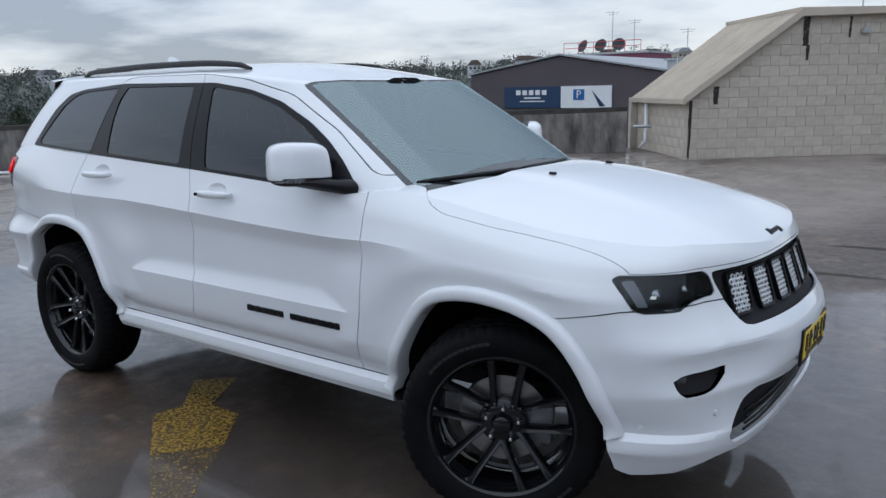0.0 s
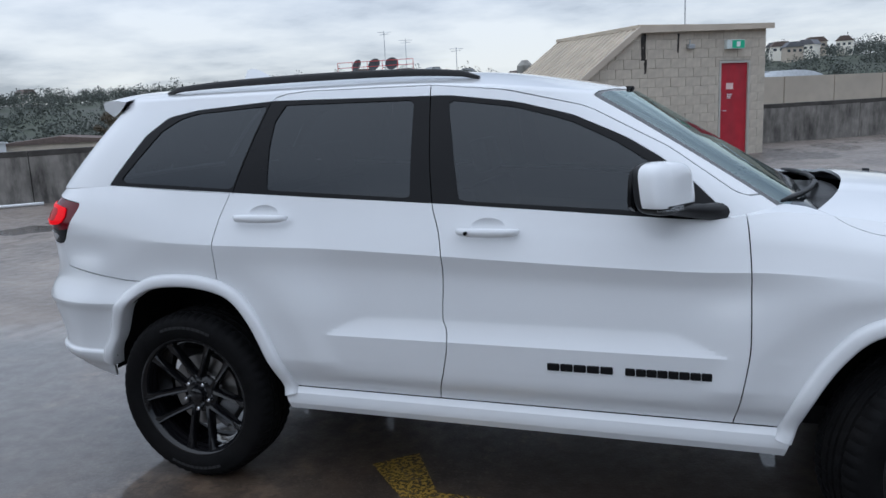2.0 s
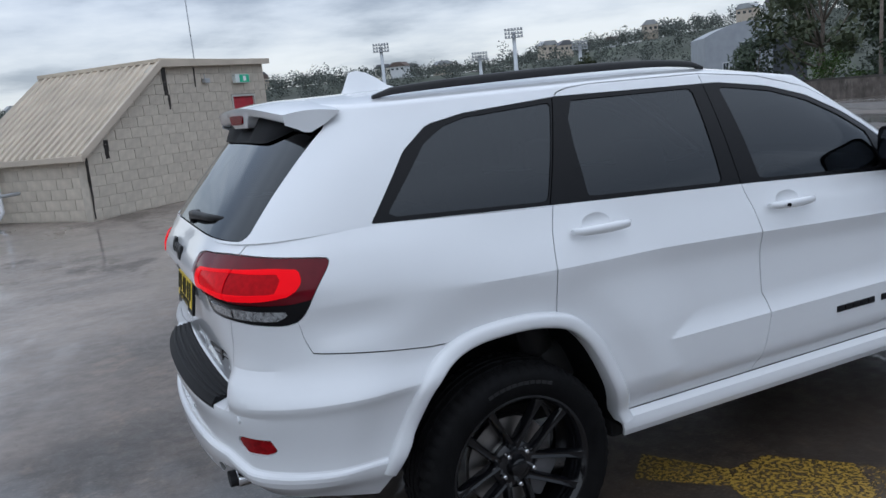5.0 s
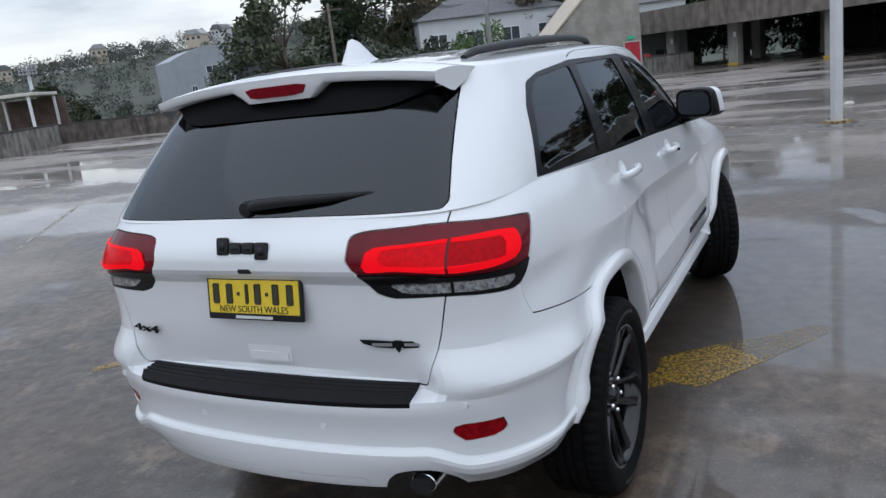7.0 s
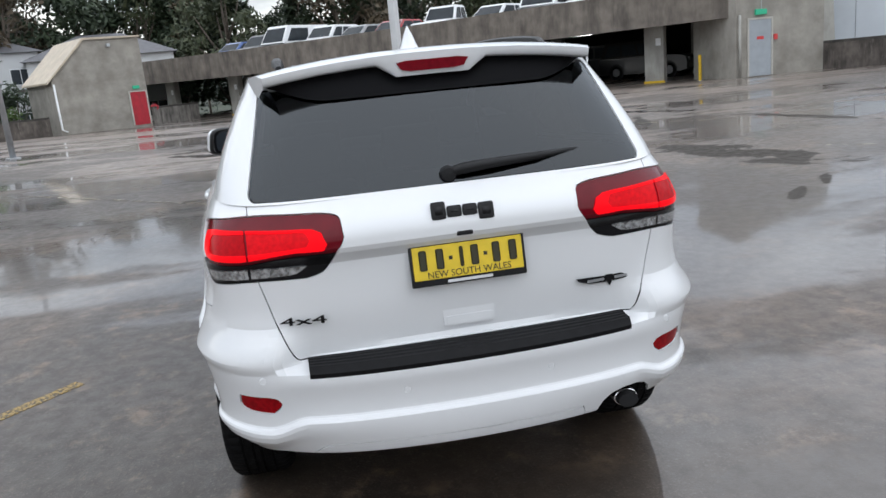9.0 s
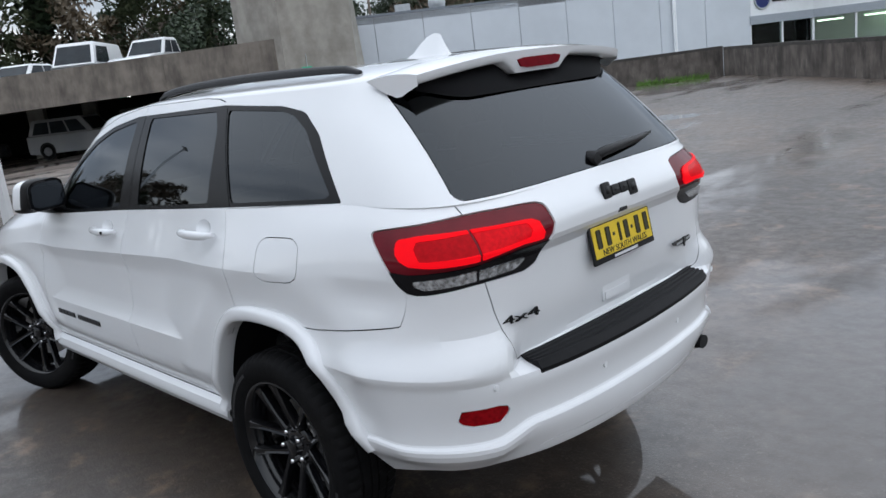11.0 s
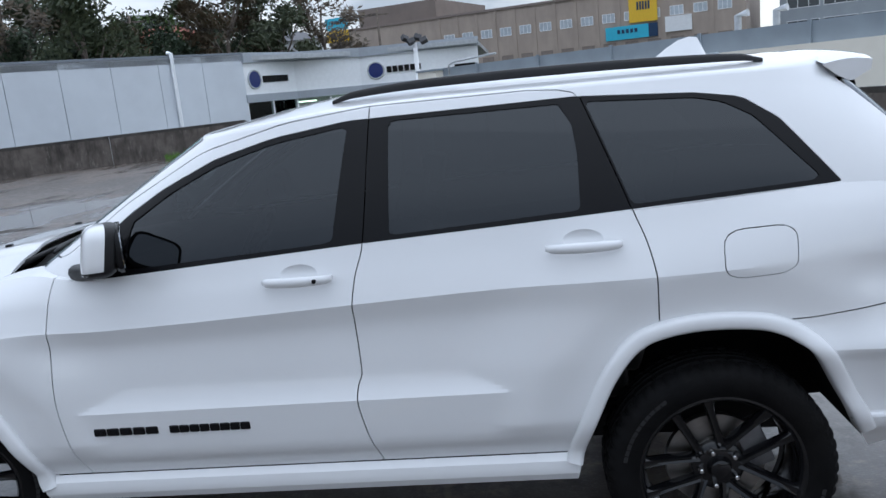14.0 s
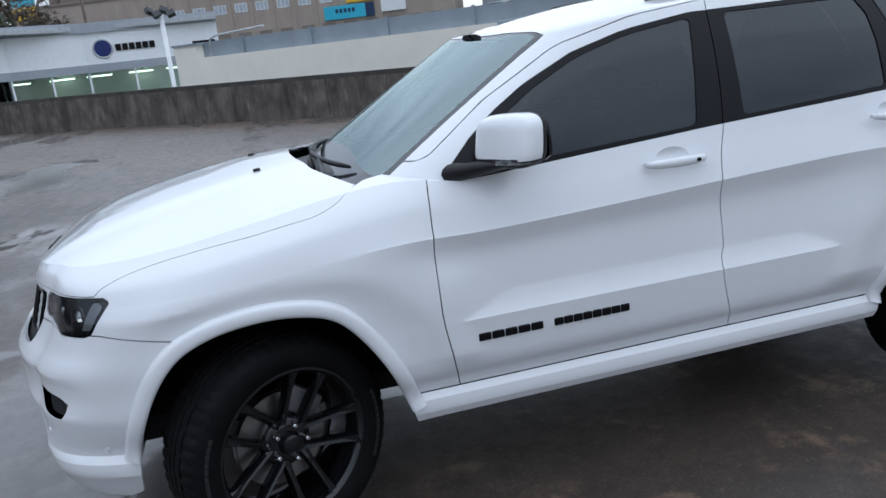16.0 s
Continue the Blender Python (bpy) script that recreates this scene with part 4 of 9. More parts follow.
def arch_flare(arch, side):
    """Painted trim round a wheel arch, standing proud of the guard."""
    white = MATS["white_car_paint"]
    path = [p for p in spline(arch, 5) if p[1] > (0.455 if p[0] < -1.8 else 0.40)]
    prof = ((-0.006, -0.05), (-0.006, 0.016), (-0.002, 0.023), (0.008, 0.028), (0.034, 0.026), (0.045, 0.019), (0.049, 0.006), (0.050, -0.015))
    bm = B()
    rows = []
    for i, (x, z) in enumerate(path):
        a, b = path[max(0, i - 1)], path[min(len(path) - 1, i + 1)]
        d = Vector((b[0] - a[0], b[1] - a[1])).normalized()
        n = Vector((-d.y, d.x))
        mid = Vector((sum(p[0] for p in path) / len(path), 0.40))
        if n.dot(Vector((x, z)) - mid) < 0:
            n = -n
        low = sst(0.40, 0.47, z)
        row = []
        for o, h in prof:
            px, pz = x + n.x * o, z + n.y * o
            row.append(bm.verts.new((px, side * (surf_y(px, max(pz, 0.36)) + (h if h < 0 else h * (0.45 + 0.55 * low))), pz)))
        rows.append(row)
    for a, b in zip(rows, rows[1:]):
        for k in range(len(prof) - 1):
            bm.faces.new((a[k], a[k + 1], b[k + 1], b[k]))
    bmesh.ops.recalc_face_normals(bm, faces=bm.faces[:])
    ob = part("wheel_arch_flare", bm, white, car, smooth=50)
    # lining of the wheel house
    bm = B()
    rows = []
    for x, z in [p for p in spline(arch, 3) if p[1] > (0.44 if p[0] < -1.8 else 0.37)]:
        rows.append([bm.verts.new((x, side * y, z + 0.0)) for y in (surf_y(x, max(z, 0.36)) - 0.012, 0.70, 0.46)])
    for a, b in zip(rows, rows[1:]):
        for k in range(2):
            bm.faces.new((a[k], a[k + 1], b[k + 1], b[k]))
    bm.faces.new([r[2] for r in rows])
    part("wheel_house", bm, M("wheel_house_black", (0.006, 0.006, 0.0065), 0.9, spec=0.15, var=0.3, scale=14, bump=0.3, bscale=60), car, "black felt wheel arch liner")


for arch in (ARCH_REAR, ARCH_FRONT):
    for side in (1, -1):
        arch_flare(arch, side)


def build_wheel():
    rubber = M("tyre_rubber", (0.007, 0.007, 0.0075), 0.62, var=0.25, scale=18, bump=0.25, bscale=120, spec=0.06, dirt=(0.011, 0.010, 0.009), dscale=5, damount=0.35)
    gloss = M("gloss_black_alloy", (0.005, 0.005, 0.006), 0.09, var=0.1, scale=10, spec=0.55)
    steel = M("brake_steel", (0.30, 0.29, 0.28), 0.38, metal=1.0, var=0.15, scale=20)
    chrome = M("chrome", (0.75, 0.75, 0.76), 0.12, metal=1.0, var=0.02)
    wheel = new("wheel")
    wheel.parent = car
    # tyre: carcass with circumferential grooves and shoulder blocks; the axle lies along y, outside is +y
    bm = B()
    n = 168
    prof = [(0.268, 0.095), (0.272, 0.112), (0.285, 0.122), (0.315, 0.130), (0.340, 0.129), (0.356, 0.124), (0.368, 0.114), (0.377, 0.102), (0.382, 0.088),
            (0.384, 0.062), (0.376, 0.060), (0.376, 0.052), (0.3845, 0.050), (0.385, 0.022), (0.377, 0.020), (0.377, 0.012), (0.385, 0.010), (0.385, 0.0)]
    prof = prof + [(r, -h) for r, h in prof[-2::-1]]
    rings = []
    for r, h in prof:
        ring = []
        for k in range(n):
            a = 2 * math.pi * k / n
            rr = r
            if 0.060 < abs(h) < 0.120 and r > 0.36 and k % 3 == 0:
                rr -= 0.007
            if 0.020 < abs(h) < 0.052 and r > 0.38 and k % 6 == 1:
                rr -= 0.005
            ring.append(bm.verts.new((rr * math.cos(a), h, rr * math.sin(a))))
        rings.append(ring)
    for a, b in zip(rings, rings[1:]):
        for k in range(n):
            bm.faces.new((a[k], a[(k + 1) % n], b[(k + 1) % n], b[k]))
    bmesh.ops.recalc_face_normals(bm, faces=bm.faces[:])
    tyre = part("tyre", bm, rubber, wheel, "black all-terrain rubber tyre", smooth=28)
    # raised unreadable maker's marks on the side wall, plain bars
    for a0 in (35, 215):
        for k in range(11):
            bm = B()
            box(bm, -0.006, 0.006, 0.127, 0.1315, -0.010, 0.010)
            bmesh.ops.transform(bm, matrix=Matrix.Rotation(-radians(a0 + k * 4.2), 4, "Y") @ Matrix.Translation((0.328, 0, 0)), verts=bm.verts[:])
            part("letter_bar", bm, M("raised_rubber", (0.017, 0.017, 0.018), 0.5, var=0.1), tyre)
    bm = B()
    lathe(bm, [(0.250, -0.10), (0.262, -0.095), (0.252, -0.06), (0.240, 0.02), (0.246, 0.07), (0.262, 0.098), (0.272, 0.104), (0.277, 0.110), (0.276, 0.116), (0.268, 0.117), (0.259, 0.108), (0.252, 0.09), (0.246, 0.05)], 72)
    rim = part("rim", bm, gloss, wheel, "gloss black alloy rim", smooth=40)
    for pair in range(5):
        for sgn in (-1, 1):
            bm = B()
            # spoke in its own frame: along +x, wide in z, thick in y
            secs = ((0.050, 0.020, 0.058, 0.020), (0.085, 0.0155, 0.070, 0.034), (0.13, 0.0135, 0.078, 0.036), (0.19, 0.0145, 0.090, 0.032), (0.235, 0.018, 0.102, 0.026), (0.258, 0.023, 0.108, 0.022))
            rings = []
            for r, hw, top, th in secs:
                ring = [bm.verts.new((r, y, z)) for y, z in ((top - th, -hw), (top - th * 0.35, -hw * 1.02), (top, -hw * 0.62), (top - 0.004, -hw * 0.1), (top, hw * 0.62), (top - th * 0.35, hw * 1.02), (top - th, hw))]
                rings.append(ring)
            for a, b in zip(rings, rings[1:]):
                for k in range(7):
                    bm.faces.new((a[k], a[(k + 1) % 7], b[(k + 1) % 7], b[k]))
            bm.faces.new(rings[0]); bm.faces.new(rings[-1][::-1])
            bmesh.ops.recalc_face_normals(bm, faces=bm.faces[:])
            ang = radians(90 + 72 * pair)
            off = 0.030 * sgn
            m = Matrix.Rotation(-ang, 4, "Y") @ Matrix.Translation((0, 0, off)) @ Matrix.Rotation(-radians(6.5 * sgn), 4, "Y")
            bmesh.ops.transform(bm, matrix=m, verts=bm.verts[:])
            part("spoke", bm, gloss, rim, smooth=35)
        bm = B()
        lathe(bm, [(0.0, 0.088), (0.006, 0.088), (0.0095, 0.084), (0.0105, 0.078), (0.0105, 0.055)], 12)
        bmesh.ops.transform(bm, matrix=Matrix.Rotation(-radians(90 + 72 * pair), 4, "Y") @ Matrix.Translation((0.0635, 0, 0)), verts=bm.verts[:])
        part("lug_nut", bm, chrome, wheel, "chrome wheel nut", smooth=40)
    bm = B()
    lathe(bm, [(0.0, 0.092), (0.024, 0.091), (0.032, 0.086), (0.035, 0.072), (0.042, 0.062), (0.080, 0.058), (0.088, 0.05), (0.088, 0.03)], 40)
    part("hub_cap", bm, gloss, wheel, smooth=40)
    bm = B()
    lathe(bm, [(0.070, 0.035), (0.085, 0.020), (0.090, 0.012), (0.168, 0.012), (0.170, 0.006), (0.170, -0.014), (0.09, -0.016)], 56)
    part("brake_disc", bm, steel, wheel, "grey steel brake disc", smooth=30)
    bm = B()
    box(bm, -0.185, -0.095, -0.05, 0.035, -0.075, 0.075, bevel=0.014)
    part("brake_caliper", bm, M("caliper_grey", (0.16, 0.16, 0.165), 0.45, metal=0.6, var=0.2, scale=14), wheel, "grey brake caliper", smooth=40)
    return wheel


STEER = 25
first = build_wheel()
first.matrix_basis = pose(-1.4575, 0.812, 0.383, 0, 22, 0)
copy_thing(first, pose(-1.4575, -0.812, 0.383, 0, -35, 180))
copy_thing(first, pose(1.4575, 0.800, 0.383, 0, 50, STEER))
copy_thing(first, pose(1.4575, -0.800, 0.383, 0, -5, 180 + STEER))


def car_details():
    white = MATS["white_car_paint"]
    black = MATS["gloss_black_trim"]
    satin = MATS["satin_black_plastic"]
    chrome = MATS["chrome"]
    P = BODY["P"]
    # base darkened in place of the dark surroundings the mirror would show
    mirror_m = M("mirror_glass", (0.30, 0.32, 0.35), 0.02, metal=1.0, var=0)
    red_dark = M("dark_red_lens", (0.12, 0.004, 0.010), 0.10, var=0.1, scale=20, spec=0.3)
    red_lit = M("lit_red_lens", (0.40, 0.002, 0.004), 0.16, var=0.12, scale=30, spec=0.05, emit=(1.0, 0.004, 0.012), estr=0.62)
    red_soft = M("red_soft_lens", (0.30, 0.003, 0.007), 0.16, var=0.25, scale=70, spec=0.08, emit=(1.0, 0.002, 0.006), estr=0.12)
    red_mid = M("red_lens", (0.24, 0.003, 0.006), 0.2, var=0.3, scale=60, spec=0.12)
    red_glow = M("red_glow_lens", (0.40, 0.004, 0.008), 0.16, var=0.25, scale=70, spec=0.08, emit=(1.0, 0.003, 0.010), estr=0.26)
    clear = M("clear_lens", (0.36, 0.37, 0.38), 0.12, var=0.7, scale=60, metal=0.7, coat=1.0, bump=0.5, bscale=110)
    # door handles with their finger cups, keyhole on the front ones
    for side, sd in (("l", 1), ("r", -1)):
        for own, x0, x1, z in (("door_f", -0.198, 0.045, 1.147), ("door_r", -1.168, -0.920, 1.195)):
            y = surf_y((x0 + x1) / 2, 1.13) + 0.004
            bm = B()
            secs = 14
            rings = []
            for k in range(secs + 1):
                t = k / secs
                x = x0 + (x1 - x0) * t
                e = math.sin(math.pi * min(1, max(0, t))) ** 0.35
                h, out, th = 0.0180 * (0.55 + 0.45 * e), 0.008 + 0.032 * min(1, e), 0.013
                ring = []
                for a in range(10):
                    q = 2 * math.pi * a / 10
                    ring.append(bm.verts.new((x, sd * (y + out + th * math.cos(q) - 0.006), z + h * math.sin(q))))
                rings.append(ring)
            for a, b in zip(rings, rings[1:]):
                for k in range(10):
                    bm.faces.new((a[k], a[(k + 1) % 10], b[(k + 1) % 10], b[k]))
            bm.faces.new(rings[0]); bm.faces.new(rings[-1])
            bmesh.ops.recalc_face_normals(bm, faces=bm.faces[:])
            hd = part("door_handle", bm, white, BODY[own + side], smooth=60)
            if own == "door_f":
                bm = B()
                xk = x0 + 0.052
                lathe(bm, [(0.0, 0.0), (0.0075, 0.0), (0.0075, -0.01)], 12)
                bmesh.ops.transform(bm, matrix=Matrix.Translation((xk, sd * (y + 0.0475), z)), verts=bm.verts[:])
                part("lock_button", bm, black, hd, "small black lock button")
        # wing mirror
        # the housing is turned 26 degrees toward the driver
        MC, MS = math.cos(0.461), math.sin(0.461)
        turned = Matrix.Translation((0.5658, sd * 0.9458, 0)) @ Matrix.Rotation(sd * 0.461, 4, "Z")
        mir = new("wing_mirror")
        mir.parent = car
        bm = B()
        nu, nv = 96, 30
        rings = []
        for i in range(nv + 1):
            v = -math.pi / 2 + math.pi * i / nv
            ring = []
            for j in range(nu):
                u = 2 * math.pi * j / nu

                def se(c, p):
                    return math.copysign(abs(c) ** p, c)
                X = se(math.cos(v), 0.62) * se(math.cos(u), 0.5)
                Y = se(math.cos(v), 0.55) * se(math.sin(u), 0.5)
                Z = se(math.sin(v), 0.45)
                p, q = 0.0617 * max(X, -0.90), 0.129 * Y
                x = 0.5658 + p * MC - q * MS - 0.012 * Z
                yy = 0.9458 + p * MS + q * MC - 0.014 * Z * (1 if Y > 0 else -0.3)
                z = 1.3147 + 0.088 * Z + 0.004 * Y
                ring.append(bm.verts.new((x, sd * yy, z)))
            rings.append(ring)
        for a, b in zip(rings, rings[1:]):
            for k in range(nu):
                bm.faces.new((a[k], a[(k + 1) % nu], b[(k + 1) % nu], b[k])).material_index = 1 if math.cos(2 * math.pi * (k + 0.5) / nu) < -0.06 else 0
        bmesh.ops.remove_doubles(bm, verts=bm.verts[:], dist=0.0005)
        bmesh.ops.recalc_face_normals(bm, faces=bm.faces[:])
        low = bm.copy()

        def dark_side(f):
            return f.material_index == 1 or f.calc_center_median().z < 1.262
        bmesh.ops.delete(bm, geom=[f for f in bm.faces if dark_side(f)], context="FACES")
        bmesh.ops.delete(low, geom=[f for f in low.faces if not dark_side(f)], context="FACES")
        for f in low.faces:
            f.material_index = 0
        part("housing", bm, white, mir, smooth=50)
        part("lower_housing", low, satin, mir, "black lower and rear mirror shell", smooth=50)
        bm = B()
        rings = []
        for x, y, z, h, w in ((0.735, 0.822, 1.215, 0.034, 0.045), (0.70, 0.865, 1.222, 0.028, 0.05), (0.64, 0.905, 1.232, 0.024, 0.058), (0.595, 0.945, 1.240, 0.018, 0.055), (0.56, 1.0, 1.246, 0.012, 0.045)):
            rings.append([bm.verts.new((x + w * math.cos(a), sd * y, z + h * math.sin(a))) for a in (2 * math.pi * k / 12 for k in range(12))])
        for a, b in zip(rings, rings[1:]):
            for k in range(12):
                bm.faces.new((a[k], a[(k + 1) % 12], b[(k + 1) % 12], b[k]))
        bm.faces.new(rings[0]); bm.faces.new(rings[-1])
        bmesh.ops.recalc_face_normals(bm, faces=bm.faces[:])
        part("mirror_arm", bm, satin, mir, "black mirror foot", smooth=50)
        bm = B()
        prism(bm, chaikin([(-0.122, 1.236), (0.125, 1.238), (0.112, 1.392), (-0.118, 1.396)], 2, 0.16), -0.066, -0.046, "x", bevel=0.006)
        if sd < 0:
            bmesh.ops.transform(bm, matrix=Matrix.Diagonal((1, -1, 1, 1)), verts=bm.verts[:])
        bmesh.ops.transform(bm, matrix=turned, verts=bm.verts[:])
        bmesh.ops.recalc_face_normals(bm, faces=bm.faces[:])
        part("mirror_frame", bm, black, mir, smooth=40)
        bm = B()
        prism(bm, chaikin([(-0.108, 1.250), (0.109, 1.252), (0.097, 1.378), (-0.104, 1.382)], 2, 0.16), -0.0695, -0.0655, "x")
        if sd < 0:
            bmesh.ops.transform(bm, matrix=Matrix.Diagonal((1, -1, 1, 1)), verts=bm.verts[:])
        bmesh.ops.transform(bm, matrix=turned, verts=bm.verts[:])
        bmesh.ops.recalc_face_normals(bm, faces=bm.faces[:])
        part("mirror_glass", bm, mirror_m, mir, "mirror glass")
        bm = B()
        rings = []
        for k in range(11):
            q = -0.05 + 1.03 * k / 10
            p = (1 - min(0.97, abs(q)) ** 4) ** 0.25
            x, y = 0.0617 * p + 0.003, 0.129 * q
            rings.append([bm.verts.new((0.5658 + x * MC - y * MS + 0.006, sd * (0.9458 + x * MS + y * MC), z + 0.006 * q)) for z in (1.243, 1.260)])
        for a, b in zip(rings, rings[1:]):
            bm.faces.new((a[0], b[0], b[1], a[1]))
        bmesh.ops.solidify(bm, geom=bm.faces[:], thickness=0.004)
        part("indicator", bm, clear, mir, "clear side indicator lens", smooth=40)
        # roof rail
        bm = B()
        pts, n = [], 22
        rings = []
        for k in range(n + 1):
            t = k / n
            x = -1.72 + 1.53 * t
            e = math.sin(math.pi * t) ** 0.3 if 0 < t < 1 else 0
            y = 0.535 - 0.012 * abs(2 * t - 1) ** 3
            zc = roof_z(x, y) + 0.006 + 0.028 * e
            ring = [bm.verts.new((x, sd * (y + dy * (0.5 + 0.5 * e)), zc + dz * (0.4 + 0.6 * e))) for dy, dz in ((-0.022, -0.018), (-0.020, 0.008), (-0.008, 0.015), (0.010, 0.013), (0.021, 0.002), (0.023, -0.020))]
            rings.append(ring)
        for a, b in zip(rings, rings[1:]):
            for k in range(6):
                bm.faces.new((a[k], a[(k + 1) % 6], b[(k + 1) % 6], b[k]))
        bm.faces.new(rings[0]); bm.faces.new(rings[-1])
        bmesh.ops.recalc_face_normals(bm, faces=bm.faces[:])
        part("roof_rail", bm, satin, car, "black roof rail", smooth=50)
        # model lettering on the doors, as plain bars
        badge = new("door_badge")
        badge.parent = BODY["door_f" + side]
        tagged(badge, "black raised model badge")
        xs = [0.150 + 0.245 * k / 5 for k in range(5)] + [0.435 + 0.300 * k / 8 for k in range(8)]
        for k, x in enumerate(xs):
            w = 0.046 if k < 5 else 0.0355
            if sd > 0:
                x = 0.885 - x - w
            bm = B()
            y = surf_y(x + w / 2, 0.645)
            box(bm, x, x + w, min(sd * (y - 0.004), sd * (y + 0.005)), max(sd * (y - 0.004), sd * (y + 0.005)), 0.630, 0.659, bevel=0.003, seg=1)
            box(bm, x + 0.008, x + w - 0.008, min(sd * (y + 0.004), sd * (y + 0.0065)), max(sd * (y + 0.004), sd * (y + 0.0065)), 0.641, 0.649)
            part("letter_bar", bm, black, badge)
        # bonnet washer nozzle
        bm = B()
        box(bm, -0.016, 0.012, -0.011, 0.011, -0.004, 0.010, pose(1.372, sd * 0.274, hood_z(1.372, 0.274), 0, 4, 0), bevel=0.004)
        part("washer_nozzle", bm, satin, car, "small black washer nozzle", smooth=40)
        # headlamp: smoked bowl, silver reflector, projector, daytime light bar, clear cover
        head = P["head"] if sd > 0 else flip(P["head"])
        hl = shell_part("headlamp", shift(head, -0.050), M("headlamp_smoke", (0.46, 0.47, 0.48), 0.36, var=0.45, scale=16, metal=0.7), car, "smoked headlamp with dark bezel", lip=-0.046)
        rimpoly = poly_sd(chaikin([(a * K, 0.925 + (z - 0.925) * 0.88) for a, z in ((42.3, 0.996), (35, 0.994), (27.9, 0.988), (26.9, 0.908), (31.6, 0.894), (33.4, 0.866), (40.0, 0.868))], 1, 0.18))
        _, border = carve(head, lambda x, y, z: rimpoly(turn_f(x, abs(y)), z))
        shell_part("lamp_bezel", shift(border, -0.004), black, hl, "black headlamp bezel", lip=0.03)
        shell_part("lamp_cover", shift(head, -0.002), tinted_glass("headlamp_cover", (0.80, 0.82, 0.84)), hl, "clear headlamp cover", lip=0)

        def lamp_at(a, z, back):
            x, y = X0F + 1.0, 0.0
            lo_, hi_ = 0.9, 1.5
            for _ in range(24):
                d = (lo_ + hi_) / 2
                px, py = X0F + d * math.cos(radians(a)), d * math.sin(radians(a))
                inside = face_x(py, z) > px
                lo_, hi_ = (d, hi_) if inside else (lo_, d)
            d = lo_ - back
            return X0F + d * math.cos(radians(a)), sd * d * math.sin(radians(a))
        for a, z, r in ((36.0, 0.918, 0.036), (31.0, 0.925, 0.030)):
            px, py = lamp_at(a, z, 0.045)
            bm = B()
            lathe(bm, [(0.0, 0.026), (r * 0.55, 0.020), (r * 0.85, 0.006), (r * 0.9, 0.0), (r, 0.004), (r * 1.12, 0.010), (r * 1.2, -0.012)], 24, "x")
            bmesh.ops.transform(bm, matrix=Matrix.Translation((px, py, z)) @ Matrix.Rotation(sd * radians(30), 4, "Z"), verts=bm.verts[:])
            part("projector_lens", bm, M("projector_glass", (0.45, 0.46, 0.47), 0.08, metal=0.85, var=0.05), hl, "round projector lens", smooth=50)
        bm = B()
        tube(bm, [(*lamp_at(a, z, 0.030), z) for a, z in ((35.2, 0.945), (35.6, 0.928), (36.6, 0.915), (37.6, 0.910))], [0.003, 0.008, 0.011, 0.007], 8)
        part("daytime_light", bm, M("daytime_white", (0.85, 0.85, 0.82), 0.3, var=0.02, emit=(1, 0.97, 0.90), estr=0.6), hl, "white daytime light blade", smooth=50)
        bm = B()
        tube(bm, [(*lamp_at(a, z, 0.028), z) for a, z in ((40.6, 0.978), (39.9, 0.94), (39.0, 0.905), (38.2, 0.880), (34.5, 0.868), (29.5, 0.860))], 0.006, 8)
        part("lamp_guide", bm, M("lamp_silver", (0.5, 0.51, 0.52), 0.2, metal=1.0, var=0.05), hl, "silver light guide", smooth=50)
        bm = B()
        for z in (0.935, 0.955):
            tube(bm, [(*lamp_at(a, z, 0.034), z) for a in (28.2, 31, 34)], 0.004, 6)
        part("lamp_rib", bm, MATS["lamp_silver"], hl, smooth=50)
        # pale unlit panel at the lamp's outer end, stands for the daytime light
        bm = B()
        edge = []
        for k in range(7):
            f = k / 6
            z = 0.972 - 0.084 * f
            edge.append([bm.verts.new((*lamp_at(a, z, 0.010), z)) for a in (41.6 - 2.1 * f, 40.8 - 2.2 * f, 39.6 - 1.6 * f)])
        for e0, e1 in zip(edge, edge[1:]):
            for k in range(2):
                bm.faces.new((e0[k], e0[k + 1], e1[k + 1], e1[k]))
        bmesh.ops.solidify(bm, geom=bm.faces[:], thickness=0.004)
        part("side_marker", bm, M("daytime_pearl", (0.74, 0.75, 0.76), 0.25, var=0.03, scale=40), hl, "pale daytime light panel", smooth=50)
        # fog lamp pocket
        fog = P["fog"] if sd > 0 else flip(P["fog"])
        fo = shell_part("fog_lamp_bezel", shift(fog, -0.030), black, car, "gloss black fog lamp pocket", lip=-0.028)
        bm = B()
        lathe(bm, [(0.0, 0.014), (0.024, 0.010), (0.030, 0.0), (0.032, -0.02)], 24, "x")
        fx, fy = lamp_at(33.5, 0.632, 0.040)
        bmesh.ops.transform(bm, matrix=Matrix.Translation((fx, fy, 0.632)) @ Matrix.Rotation(sd * radians(28), 4, "Z"), verts=bm.verts[:])
        part("fog_lens", bm, M("fog_glass", (0.03, 0.03, 0.032), 0.08, var=0.1), fo, "round fog lamp lens", smooth=50)
        # tail light: dark red border, lit band, clear reverse strip, split at the tailgate edge
        tail = P["tail"] if sd > 0 else flip(P["tail"])
        tl = shell_part("tail_light", shift(tail, -0.006), red_dark, car, "dark red wrap-round tail light", lip=0.02)
        inner = poly_sd(chaikin([(a * K, z) for a, z in ((48.4, 1.222), (44.0, 1.234), (36.3, 1.236), (26.4, 1.228), (24.6, 1.218), (23.2, 1.155), (29.0, 1.160), (32.5, 1.152), (36.3, 1.142), (43.0, 1.138), (47.0, 1.146), (48.6, 1.172))], 1, 0.12))
        lit, rest = carve(tail, lambda x, y, z: inner(turn_r(x, abs(y)), z))
